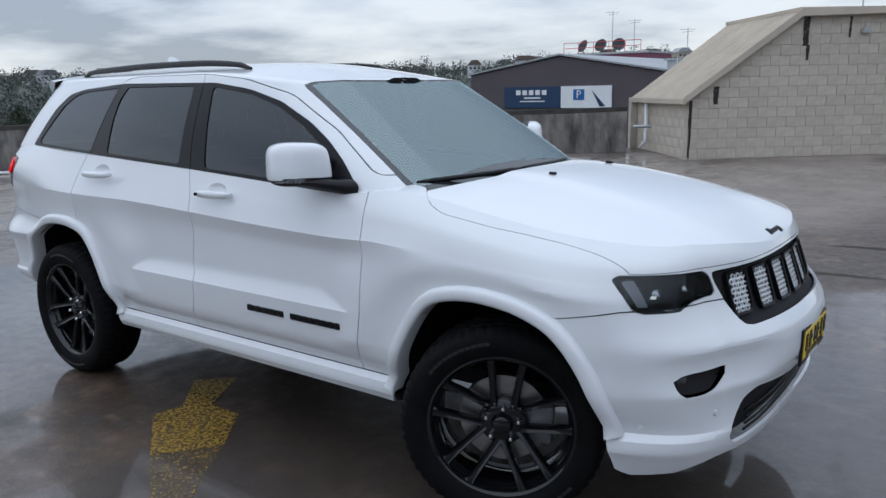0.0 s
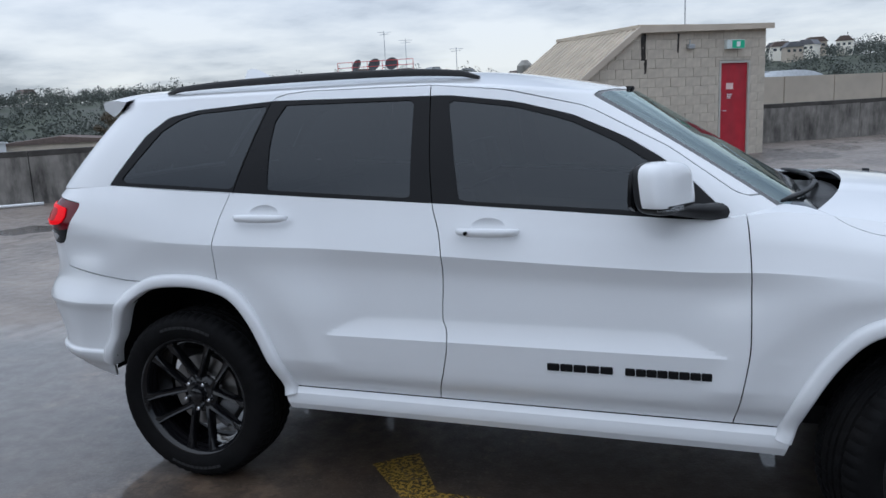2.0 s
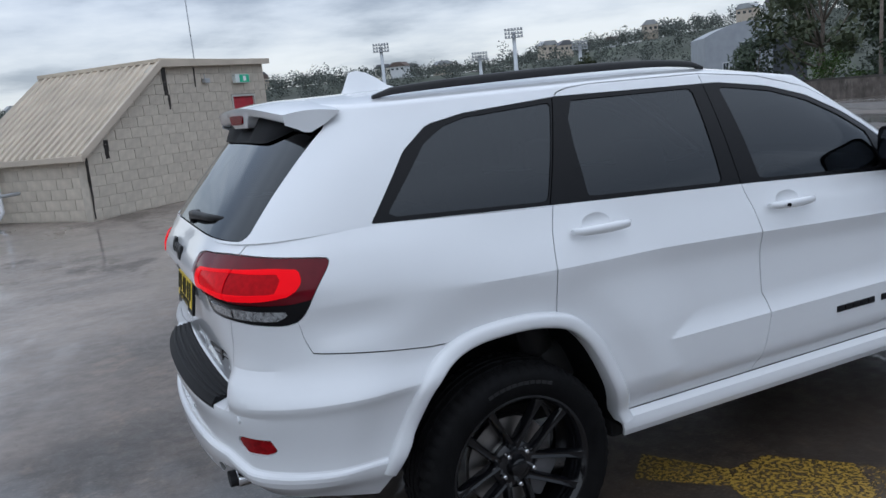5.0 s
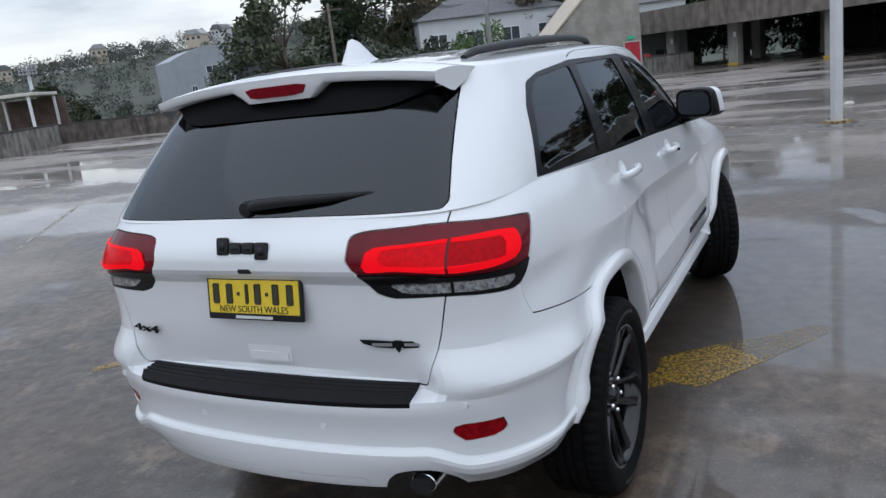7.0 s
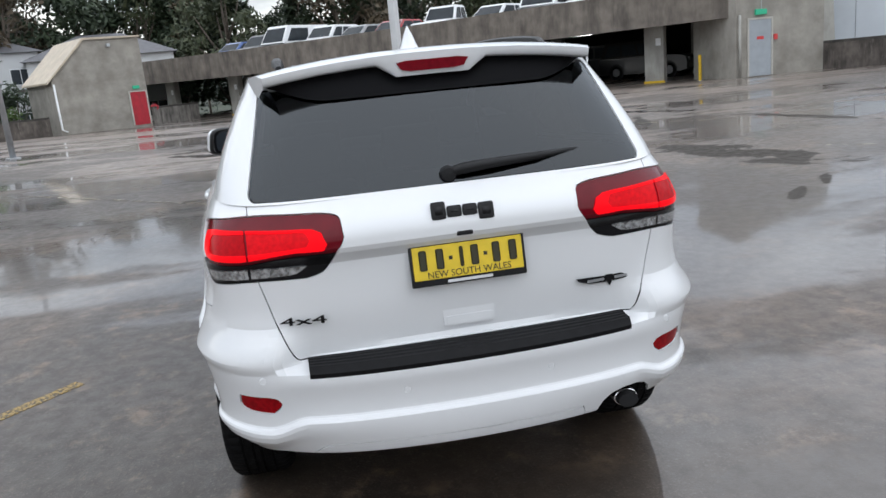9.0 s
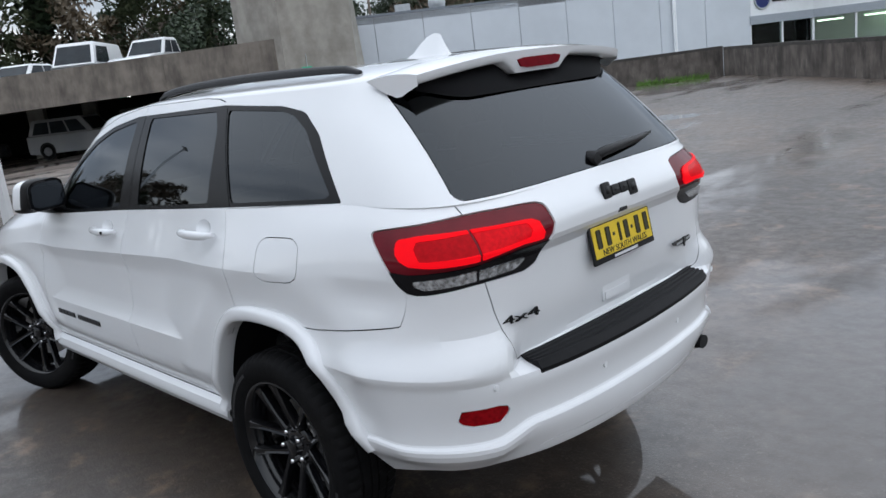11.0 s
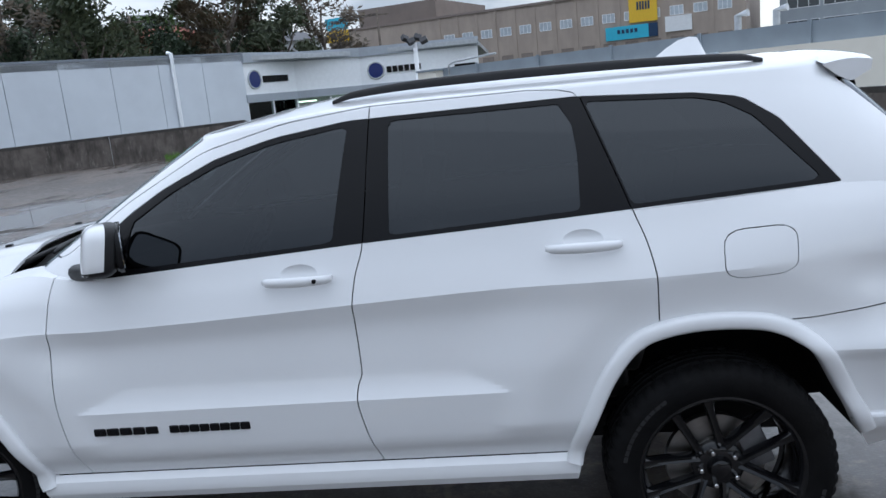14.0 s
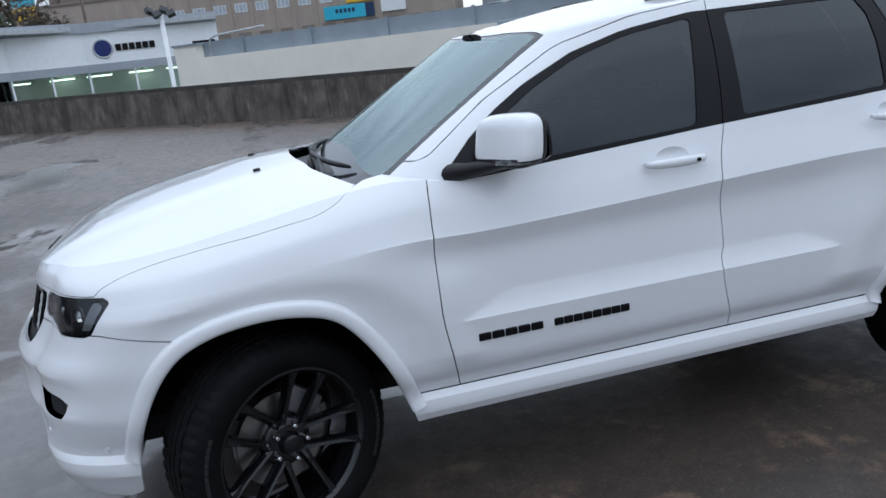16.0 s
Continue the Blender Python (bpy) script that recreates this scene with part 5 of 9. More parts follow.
        core = poly_sd(chaikin([(a * K, z) for a, z in ((45.8, 1.215), (36.3, 1.227), (27.0, 1.219), (25.8, 1.176), (36.3, 1.164), (45.0, 1.158))], 1, 0.06))
        mid, ring = carve(lit, lambda x, y, z: core(turn_r(x, abs(y)), z))
        split = lambda polys: carve(polys, lambda x, y, z: abs(y) - 0.692, 0.004)
        for lens, mat_, nm, lb, off in ((ring, red_lit, "lit_band", "glowing red light band", 0.001), (mid, red_glow, "brake_lens", "red brake lens", -0.002)):
            for q, half in enumerate(split(lens)):
                if half:
                    shell_part(nm, shift(half, off), red_soft if nm == "brake_lens" and q == 1 else mat_, tl, lb, lip=0.006)
        blk, _ = carve(rest, lambda x, y, z: z - lin(turn_r(x, abs(y)) / K, ((21, 1.15), (23, 1.142), (29, 1.146), (33, 1.136), (36, 1.126), (47, 1.118), (53, 1.135))))
        shell_part("tail_light_base", shift(blk, 0.0), black, tl, "gloss black lower tail light", lip=0.006)
        rev = poly_sd(chaikin([(a * K, z) for a, z in ((46.6, 1.098), (36.3, 1.113), (27.4, 1.112), (29.8, 1.083), (36.3, 1.081), (45.4, 1.069))], 1, 0.05))
        rv, _ = carve(tail, lambda x, y, z: rev(turn_r(x, abs(y)), z))
        for half in split(rv):
            if half:
                shell_part("reverse_lamp", shift(half, 0.003), clear, tl, "clear reverse lamp strip", lip=0.006)
        # bumper reflector
        rf = P["refl"] if sd > 0 else flip(P["refl"])
        shell_part("bumper_reflector", shift(rf, -0.004), red_mid, car, "red bumper reflector", lip=0)
        # parking sensors
        for y, z, fr in ((0.245, 0.674, False), (0.700, 0.745, False), (0.825, 0.49, True), (0.657, 0.524, True)):
            x = face_x(y, z, fr)
            bm = B()
            lathe(bm, [(0.0, 0.003), (0.0095, 0.003), (0.011, 0.0), (0.0125, 0.0015), (0.0125, -0.01)], 16, "x")
            yaw = 0 if not fr else (58 if y > 0.8 else 15)
            m = Matrix.Translation((x, sd * y, z)) @ Matrix.Rotation(radians(180 if not fr else sd * yaw), 4, "Z")
            bmesh.ops.transform(bm, matrix=m, verts=bm.verts[:])
            part("parking_sensor", bm, M("sensor_white", (0.70, 0.71, 0.72), 0.35, var=0.02), car, smooth=40)
        # windscreen wiper
        bm = B()
        y0 = 0.48 if sd > 0 else 0.02
        pts = []
        for k in range(8):
            t = k / 7
            y = y0 - 0.60 * t if sd > 0 else -0.10 - 0.56 * t
            x = 1.065 - 0.22 * (abs(y) / 0.75) ** 2.2 + 0.055
            z = 1.225 + 0.02 * (1 - (abs(y) / 0.8) ** 2)
            pts.append((x, y, z))
        tube(bm, pts, [0.006] + [0.011] * 6 + [0.006], 6)
        wp = part("windscreen_wiper", bm, satin, car, "black windscreen wiper", smooth=50)
        bm = B()
        tube(bm, [(1.15, y0 + (0.10 if sd > 0 else 0.16), 1.205), (1.135, y0 - 0.05, 1.222), pts[4]], [0.016, 0.011, 0.008], 8)
        part("wiper_arm", bm, satin, wp, smooth=50)
    # shark fin aerial
    bm = B()
    secs = ((-1.40, 0.004, 0.002), (-1.45, 0.022, 0.022), (-1.495, 0.031, 0.054), (-1.54, 0.036, 0.080), (-1.585, 0.038, 0.092), (-1.618, 0.037, 0.086), (-1.645, 0.032, 0.030), (-1.658, 0.022, 0.002))
    rings = []
    for x, hw, h in secs:
        zb = roof_z(x, 0) - 0.004
        rings.append([bm.verts.new((x, y, zb + dz)) for y, dz in ((-hw, 0), (-hw * 0.72, h * 0.25), (-hw * 0.32, h * 0.7), (0, h), (hw * 0.32, h * 0.7), (hw * 0.72, h * 0.25), (hw, 0))])
    for a, b in zip(rings, rings[1:]):
        for k in range(6):
            bm.faces.new((a[k], a[k + 1], b[k + 1], b[k]))
    bmesh.ops.recalc_face_normals(bm, faces=bm.faces[:])
    part("shark_fin_aerial", bm, white, car, smooth=70)
    # roof spoiler: a blade that carries the roof line on, white lip, black shade panel
    def back_x(y, z):
        v = min(1, max(0, (z - 1.305) / 0.44))
        xr = -2.340 + 0.39 * (0.82 * v + 0.18 * v * v)
        w = (0.840 - 0.180 * (0.62 * v + 0.38 * v * v)) * 0.95
        return X0R + (xr - X0R) * max(0, 1 - min(1, abs(y) / w) ** 4.5) ** (1 / 4.5)

    def sp_top(t, e):
        q = abs(e)
        y = e * (0.636 - 0.056 * t)
        x0 = -1.865 - 0.02 * q ** 3
        x1 = -2.103 + 0.040 * q ** 4
        x = x0 + (x1 - x0) * t
        z0 = roof_z(x0, y) - 0.003
        z1 = 1.735 - 0.040 * q ** 2.2
        return (x, y, z0 + (z1 - z0) * (0.30 * t + 0.70 * t * t) + 0.006 * math.sin(math.pi * t))

    def sp_dip(e):
        return 0.030 + 0.046 * (1 - sst(0.21, 0.34, abs(e)))
    ny, nx = 36, 9
    es = [-1 + 2 * i / ny for i in range(ny + 1)]
    bm = B()
    top = [[bm.verts.new(sp_top(j / nx, e)) for j in range(nx + 1)] for e in es]
    lip = []
    for e in es:
        x, y, z = sp_top(1, e)
        d = sp_dip(e)
        lip.append([bm.verts.new((x + 0.002, y, z - 0.010)), bm.verts.new((x + 0.006, y, z - d * 0.8)), bm.verts.new((x + 0.014, y * 0.995, z - d)), bm.verts.new((x + 0.062, y * 0.985, z - d - 0.003))])
    for i in range(ny):
        for j in range(nx):
            bm.faces.new((top[i][j], top[i][j + 1], top[i + 1][j + 1], top[i + 1][j]))
        chain = [[top[k][nx]] + lip[k] for k in (i, i + 1)]
        for j in range(4):
            bm.faces.new((chain[0][j], chain[0][j + 1], chain[1][j + 1], chain[1][j]))
    for k in (0, ny):
        base = [bm.verts.new((v.co.x + 0.004, v.co.y * 0.997, v.co.z - lin(j / nx, ((0, 0.004), (0.3, 0.050), (0.6, 0.078), (0.85, 0.050), (1.0, 0.034))))) for j, v in enumerate(top[k])]
        for j in range(nx):
            bm.faces.new((top[k][j], top[k][j + 1], base[j + 1], base[j]))
        bm.faces.new((top[k][nx], lip[k][0], lip[k][1], lip[k][2], base[nx]))
    bmesh.ops.recalc_face_normals(bm, faces=bm.faces[:])
    spo = part("roof_spoiler", bm, white, car, smooth=45)
    # black panel from lip to glass puts the shade under the spoiler into colour
    bm = B()
    rows = []
    for e in es:
        x, y, z = sp_top(1, e)
        d = sp_dip(e) - 0.002
        q = abs(e)
        zm = z - d
        zl = 1.606 + (zm - 0.004 - 1.606) * max(0.0, (q - 0.64) / 0.36) ** 1.9
        row = [(x + 0.058, y * 0.985, zm - 0.003)]
        for f in (0.2, 0.45, 0.7, 0.9, 1.0):
            yy = y * 0.985
            row.append((x + 0.058 + (back_x(yy, zl) - 0.008 - x - 0.058) * f, yy, zm - 0.003 + (zl - zm) * f ** 1.6))
        rows.append([bm.verts.new(p) for p in row])
    for r0, r1 in zip(rows, rows[1:]):
        for k in range(5):
            bm.faces.new((r0[k], r0[k + 1], r1[k + 1], r1[k]))
    part("spoiler_underside", bm, M("spoiler_shade_black", (0.005, 0.005, 0.006), 0.6, spec=0.1, var=0.1), spo, "black panel standing in for shade under spoiler", smooth=50)
    bm = B()
    prism(bm, chaikin([(-0.130, 1.709), (0.130, 1.709), (0.105, 1.673), (-0.105, 1.673)], 1, 0.15), -2.104, -2.06, "x")
    part("high_brake_light", bm, M("high_brake_lens", (0.15, 0.004, 0.010), 0.25, var=0.2, scale=50, spec=0.10), spo, "dark red high brake light", smooth=40)
    # rear wiper
    bm = B()
    tube(bm, [(-2.312, 0.045, 1.336), (-2.322, -0.03, 1.352), (-2.322, -0.12, 1.358), (-2.306, -0.28, 1.362), (-2.268, -0.45, 1.366)], [0.014, 0.019, 0.017, 0.014, 0.007], 8)
    rw = part("rear_wiper", bm, satin, BODY["gate"], "black rear wiper", smooth=50)
    bm = B()
    lathe(bm, [(0.0, 0.012), (0.022, 0.010), (0.026, 0.0), (0.026, -0.03)], 18, "x")
    bmesh.ops.transform(bm, matrix=Matrix.Translation((-2.322, 0.02, 1.338)) @ Matrix.Rotation(math.pi, 4, "Z"), verts=bm.verts[:])
    part("wiper_pivot", bm, satin, rw, smooth=40)
    # maker's badge, rear and front, as plain bars
    def maker(x, y0, z, sign, tilt, owner, w=0.205, h=0.058):
        ob = new("maker_badge")
        ob.parent = owner
        tagged(ob, "black raised maker badge")
        for k, (a, b, lo, hi) in enumerate(((0.0, 0.235, -0.6, 1.0), (0.25, 0.485, -0.5, 0.55), (0.50, 0.735, -0.5, 0.55), (0.75, 1.0, -1.0, 0.55))):
            bm = B()
            box(bm, -0.006, 0.008, (a - 0.5) * w, (b - 0.5) * w, lo * h * 0.62, hi * h * 0.62, bevel=0.008)
            box(bm, 0.006, 0.0095, (a - 0.5) * w + 0.012, (b - 0.5) * w - 0.012, (lo + 0.42) * h * 0.62, (hi - 0.42) * h * 0.62)
            part("letter_bar", bm, satin, ob, smooth=40)
        ob.matrix_basis = Matrix.Translation((x, y0, z)) @ Matrix.Rotation(0 if sign > 0 else math.pi, 4, "Z") @ Matrix.Rotation(radians(tilt), 4, "Y")
    maker(-2.395, 0.0, 1.228, -1, -14, BODY["gate"])
    maker(2.1885, 0.0, 1.0385, 1, -54, car, 0.15, 0.036)
    # plates
    yellow = M("plate_yellow", (0.72, 0.52, 0.03), 0.4, var=0.06, scale=30)
    ink = M("plate_black", (0.035, 0.032, 0.015), 0.5, var=0)

    def plate(m, owner):
        ob = new("number_plate")
        ob.parent = owner
        tagged(ob, "yellow number plate in black frame")
        bm = B()
        box(bm, -0.008, 0.004, -0.193, 0.193, -0.072, 0.068, bevel=0.006)
        part("plate_frame", bm, satin, ob, smooth=40)
        bm = B()
        box(bm, 0.003, 0.0065, -0.183, 0.183, -0.050, 0.059, bevel=0.002, seg=1)
        part("plate_face", bm, yellow, ob, "embossed yellow plate")
        for k, y in enumerate((-0.150, -0.094, -0.022, 0.022, 0.094, 0.150)):
            bm = B()
            box(bm, 0.006, 0.0085, y - (0.0125 if k not in (2,) else 0.006), y + (0.0125 if k not in (2,) else 0.006), -0.019, 0.047, bevel=0.004, seg=1)
            part("character_bar", bm, ink, ob)
        for y in (-0.058, 0.058):
            bm = B()
            box(bm, 0.006, 0.008, y - 0.006, y + 0.006, 0.008, 0.020)
            part("dot", bm, ink, ob)
        text_mesh("NEW SOUTH WALES", 0.030, 0.0008, ink, ob, Matrix.Translation((0.0072, 0, -0.036)) @ Matrix.Rotation(radians(90), 4, "Z") @ Matrix.Rotation(radians(90), 4, "X"), "plate_text", sx=1.0)
        bm = B()
        box(bm, 0.004, 0.006, -0.075, 0.075, -0.066, -0.057)
        part("dealer_text_bar", bm, M("frame_text_white", (0.6, 0.6, 0.6), 0.5, var=0), ob, "white dealer lettering on frame")
        ob.matrix_basis = m
    plate(Matrix.Translation((-2.390, -0.006, 1.063)) @ Matrix.Rotation(math.pi, 4, "Z") @ Matrix.Rotation(radians(-9), 4, "Y"), BODY["gate"])
    plate(Matrix.Translation((2.358, 0.0, 0.645)) @ Matrix.Rotation(radians(2), 4, "Y"), car)
    # tailgate: camera button, handle recess, drive badge, edition badge
    bm = B()
    box(bm, -2.408, -2.368, -0.028, 0.028, 1.148, 1.166, bevel=0.006)
    part("camera_button", bm, satin, BODY["gate"], "black camera button", smooth=40)
    bm = B()
    x = face_x(0, 0.866, False)
    prism(bm, chaikin([(-0.087, 0.832), (0.087, 0.832), (0.090, 0.900), (-0.090, 0.900)], 2, 0.07), x - 0.004, x + 0.02, "x", bevel=0.003)
    gh = part("gate_pull", bm, white, BODY["gate"], smooth=40)
    bm = B()
    prism(bm, chaikin([(-0.076, 0.838), (0.076, 0.838), (0.078, 0.868), (-0.078, 0.868)], 2, 0.07), x - 0.0075, x - 0.003, "x", bevel=0.002)
    part("pull_cup", bm, white, gh, smooth=40)
    text_mesh("4x4", 0.037, 0.004, black, BODY["gate"], Matrix.Translation((face_x(0.545, 0.926, False) - 0.008, 0.545, 0.926)) @ Matrix.Rotation(radians(-90 - 11), 4, "Z") @ Matrix.Rotation(radians(90), 4, "X"), "drive_badge", "black raised drive badge", sx=2.8)
    eb = new("edition_badge")
    eb.parent = BODY["gate"]
    tagged(eb, "dark winged edition badge")
    for sg in (-1, 1):
        bm = B()
        prism(bm, [(sg * 0.004, 0.010), (sg * 0.10, 0.015), (sg * 0.092, 0.005), (sg * 0.06, -0.005), (sg * 0.012, -0.008)], 0.0, 0.004, "x")
        part("wing", bm, black, eb)
        bm = B()
        box(bm, 0.004, 0.0048, min(sg * 0.016, sg * 0.068), max(sg * 0.016, sg * 0.068), -0.002, 0.006)
        part("letter_bar", bm, M("badge_grey", (0.35, 0.36, 0.37), 0.3, metal=0.6, var=0), eb)
    bm = B()
    prism(bm, [(-0.010, 0.013), (0.010, 0.013), (0.008, -0.006), (0, -0.020), (-0.008, -0.006)], 0.0, 0.006, "x")
    part("crest", bm, black, eb)
    eb.matrix_basis = Matrix.Translation((face_x(0.50, 0.918, False) - 0.001, -0.50, 0.918)) @ Matrix.Rotation(math.pi + radians(8), 4, "Z") @ Matrix.Diagonal((1, 1.25, 1.2, 1))
    # step pad with ribs on the bumper
    bm = B()
    n = 26
    rows = []
    for i in range(n + 1):
        y = -0.548 + 1.096 * i / n
        xo, xi = face_x(y, 0.745, False) - 0.004, face_x(y, 0.80, False) + 0.004
        prof = [(xo + 0.004, 0.748), (xo, 0.764), (xo + 0.010, 0.776)]
        for r in range(4):
            f = 0.14 + 0.2 * r
            for df, dz in ((0, 0.0), (0.03, 0.005), (0.11, 0.005), (0.14, 0.0)):
                prof.append((xo + (xi - xo) * (f + df), 0.781 + dz + 0.010 * (f + df)))
        prof.append((xi, 0.796))
        rows.append([bm.verts.new((px, y, pz)) for px, pz in prof])
    for a, b in zip(rows, rows[1:]):
        for k in range(len(a) - 1):
            bm.faces.new((a[k], a[k + 1], b[k + 1], b[k]))
    bm.faces.new(rows[0]); bm.faces.new(rows[-1])
    bmesh.ops.recalc_face_normals(bm, faces=bm.faces[:])
    part("step_pad", bm, M("step_pad_rubber", (0.006, 0.006, 0.007), 0.55, spec=0.2, var=0.2, scale=30), car, "black ribbed loading step", smooth=30)
    # tail pipe
    bm = B()
    lathe(bm, [(0.030, 0.20), (0.036, 0.02), (0.040, 0.0), (0.043, 0.002), (0.044, 0.012), (0.042, 0.25)], 28, "x")
    bmesh.ops.transform(bm, matrix=Matrix.Translation((-2.380, -0.535, 0.478)) @ Matrix.Diagonal((1, 1.0, 0.74, 1)), verts=bm.verts[:])
    part("tail_pipe", bm, chrome, car, "chrome oval tail pipe", smooth=40)
    # flat black disc at the mouth, the bore's shade put into its colour
    bm = B()
    lathe(bm, [(0.0, 0.0), (0.036, 0.0), (0.034, 0.10)], 24, "x")
    bmesh.ops.transform(bm, matrix=Matrix.Translation((-2.405, -0.535, 0.478)) @ Matrix.Diagonal((1, 1.0, 0.74, 1)), verts=bm.verts[:])
    part("pipe_bore", bm, MATS["underbody_black"], car, "black disc standing in for the dark pipe bore")
    # grille: seven framed slots with a honeycomb insert each
    silver = M("satin_silver", (0.72, 0.73, 0.74), 0.35, metal=0.55, var=0.05)
    for k in range(7):
        y = (k - 3) * 0.146
        x = face_x(abs(y), 0.89, True)
        yaw = -math.degrees(math.atan2((face_x(abs(y) + 0.03, 0.89) - face_x(max(0, abs(y) - 0.03), 0.89)), 0.06)) * (1 if y > 0 else -1)
        slot = new("grille_slot")
        slot.parent = car
        tagged(slot, "silver honeycomb grille slot in black frame")
        bm = B()
        o = chaikin([(-0.056, -0.078), (0.056, -0.078), (0.061, 0.080), (-0.061, 0.080)], 2, 0.09)
        i_ = chaikin([(-0.045, -0.066), (0.045, -0.066), (0.050, 0.069), (-0.050, 0.069)], 2, 0.09)
        a = [bm.verts.new((0.0, p[0], p[1])) for p in o]
        a2 = [bm.verts.new((0.016, p[0] * 0.96, p[1] * 0.97)) for p in o]
        b = [bm.verts.new((0.014, *p)) for p in i_]
        c = [bm.verts.new((-0.012, *p)) for p in i_]
        for r0, r1 in ((a, a2), (a2, b), (b, c)):
            for q in range(len(a)):
                w = (q + 1) % len(a)
                bm.faces.new((r0[q], r0[w], r1[w], r1[q]))
        bmesh.ops.recalc_face_normals(bm, faces=bm.faces[:])
        part("slot_frame", bm, black, slot, smooth=40)
        bm = B()
        for r in range(8):
            for c_ in range(3):
                yy = (c_ - 1) * 0.028 + (0.014 if r % 2 else 0)
                zz = -0.058 + r * 0.0165
                if abs(yy) > 0.043:
                    continue
                pts = [(yy + 0.0105 * math.cos(radians(30 + 60 * t)), zz + 0.0095 * math.sin(radians(30 + 60 * t))) for t in range(6)]
                for t in range(6):
                    p, q = pts[t], pts[(t + 1) % 6]
                    tube(bm, [(0.006, *p), (0.006, *q)], 0.0034, 4)
        tagged(part("honeycomb", bm, silver, slot, "silver honeycomb mesh"), kind="stuff")
        slot.matrix_basis = Matrix.Translation((x - 0.020, y, 0.887)) @ Matrix.Rotation(radians(yaw), 4, "Z") @ Matrix.Rotation(radians(-19), 4, "Y")
    # bars in the lower intake
    for z in (0.40, 0.425, 0.45, 0.475):
        bm = B()
        tube(bm, [(face_x(abs(y), z) - 0.03, y, z) for y in (-0.46, -0.35, -0.2, 0, 0.2, 0.35, 0.46)], 0.005, 6)
        part("intake_bar", bm, satin, car, smooth=50)


car_details()


def car_inside():
    """Seats, dash, wheel and floor pan behind the tinted glass."""
    trim = M("cabin_black", (0.016, 0.016, 0.017), 0.6, var=0.2, scale=15, bump=0.15, bscale=150)
    leather = M("cabin_leather", (0.022, 0.021, 0.021), 0.45, var=0.15, scale=12, bump=0.1, bscale=200)
    bm = B()
    box(bm, -1.9, 2.0, -0.44, 0.44, 0.30, 0.44, bevel=0.03)
    box(bm, -0.98, 0.95, -0.80, 0.80, 0.32, 0.44, bevel=0.02)
    part("floor_pan", bm, MATS["underbody_black"], car, "black underbody")
    bm = B()
    box(bm, 0.55, 1.02, -0.76, 0.76, 0.80, 1.165, bevel=0.06, seg=3)
    part("dashboard", bm, trim, car, "black dashboard", smooth=40)
    for x, ys in ((0.0, (0.38, -0.38)), (-0.92, (0.45, 0.0, -0.45))):
        for y in ys:
            w = 0.25 if x == 0 else 0.21
            seat = new("seat")
            seat.parent = car
            tagged(seat, "black leather seat")
            bm = B()
            box(bm, -0.28, 0.26, -w, w, 0.55, 0.72, bevel=0.05, seg=3)
            part("seat_cushion", bm, leather, seat, smooth=40)
            bm = B()
            box(bm, -0.07, 0.07, -w, w, 0.0, 0.58, pose(-0.25, 0, 0.66, 0, -17, 0), bevel=0.05, seg=3)
            part("seat_back", bm, leather, seat, smooth=40)
            bm = B()
            box(bm, -0.05, 0.05, -0.13, 0.13, 0.62, 0.80, pose(-0.25, 0, 0.66, 0, -15, 0), bevel=0.035, seg=3)
            part("headrest", bm, leather, seat, smooth=40)
            seat.matrix_basis = pose(x, y, 0)
    bm = B()
    n = 28
    tube(bm, [(0.18 * math.cos(2 * math.pi * k / n), 0.18 * math.sin(2 * math.pi * k / n), 0) for k in range(n + 1)], 0.014, 8, cap=False)
    box(bm, -0.165, 0.165, -0.02, 0.02, -0.012, 0.012)
    box(bm, -0.05, 0.05, -0.165, 0.05, -0.012, 0.012)
    sw = part("steering_wheel", bm, trim, car, "black steering wheel", smooth=40)
    sw.matrix_basis = pose(0.50, -0.38, 1.07, 0, 62, 0) @ pose(0, 0, 0, 0, 0, 90)


car_inside()

# ---- the car park deck ----
D1 = Vector((0.77, 0.64, 0)).normalized()
LOWER = -7.5


def deck_z(x, y):
    """The deck drains towards the parked car and falls away in front of it."""
    return 0.011 * max(0, abs(y) - 3) - 0.011 * max(0, x - 6)


CORNERS = [(-18.5, 1.6), (-4.4, 13.8), (0.6, 18.0), (21.5, 32.0), (38.9, 12.9), (62.0, 4.0), (46.0, -26.0), (22.9, -19.7), (9.6, -26.2)]


def build_deck():
    bm = B()
    n = 90
    inside = poly_sd(CORNERS)
    vs = {}

    def vert(i, j):
        if (i, j) not in vs:
            x, y = -20 + 84 * i / n, -28 + 62 * j / n
            vs[i, j] = bm.verts.new((x, y, deck_z(x, y)))
        return vs[i, j]
    for i in range(n):
        for j in range(n):
            x, y = -20 + 84 * (i + 0.5) / n, -28 + 62 * (j + 0.5) / n
            if inside(x, y) < 0.6:
                bm.faces.new((vert(i, j), vert(i + 1, j), vert(i + 1, j + 1), vert(i, j + 1)))
    r = bmesh.ops.extrude_face_region(bm, geom=bm.faces[:])
    bmesh.ops.translate(bm, verts=[v for v in r["geom"] if isinstance(v, bmesh.types.BMVert)], vec=(0, 0, -0.35))
    bmesh.ops.recalc_face_normals(bm, faces=bm.faces[:])
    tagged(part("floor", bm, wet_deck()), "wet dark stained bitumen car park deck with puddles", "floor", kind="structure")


build_deck()


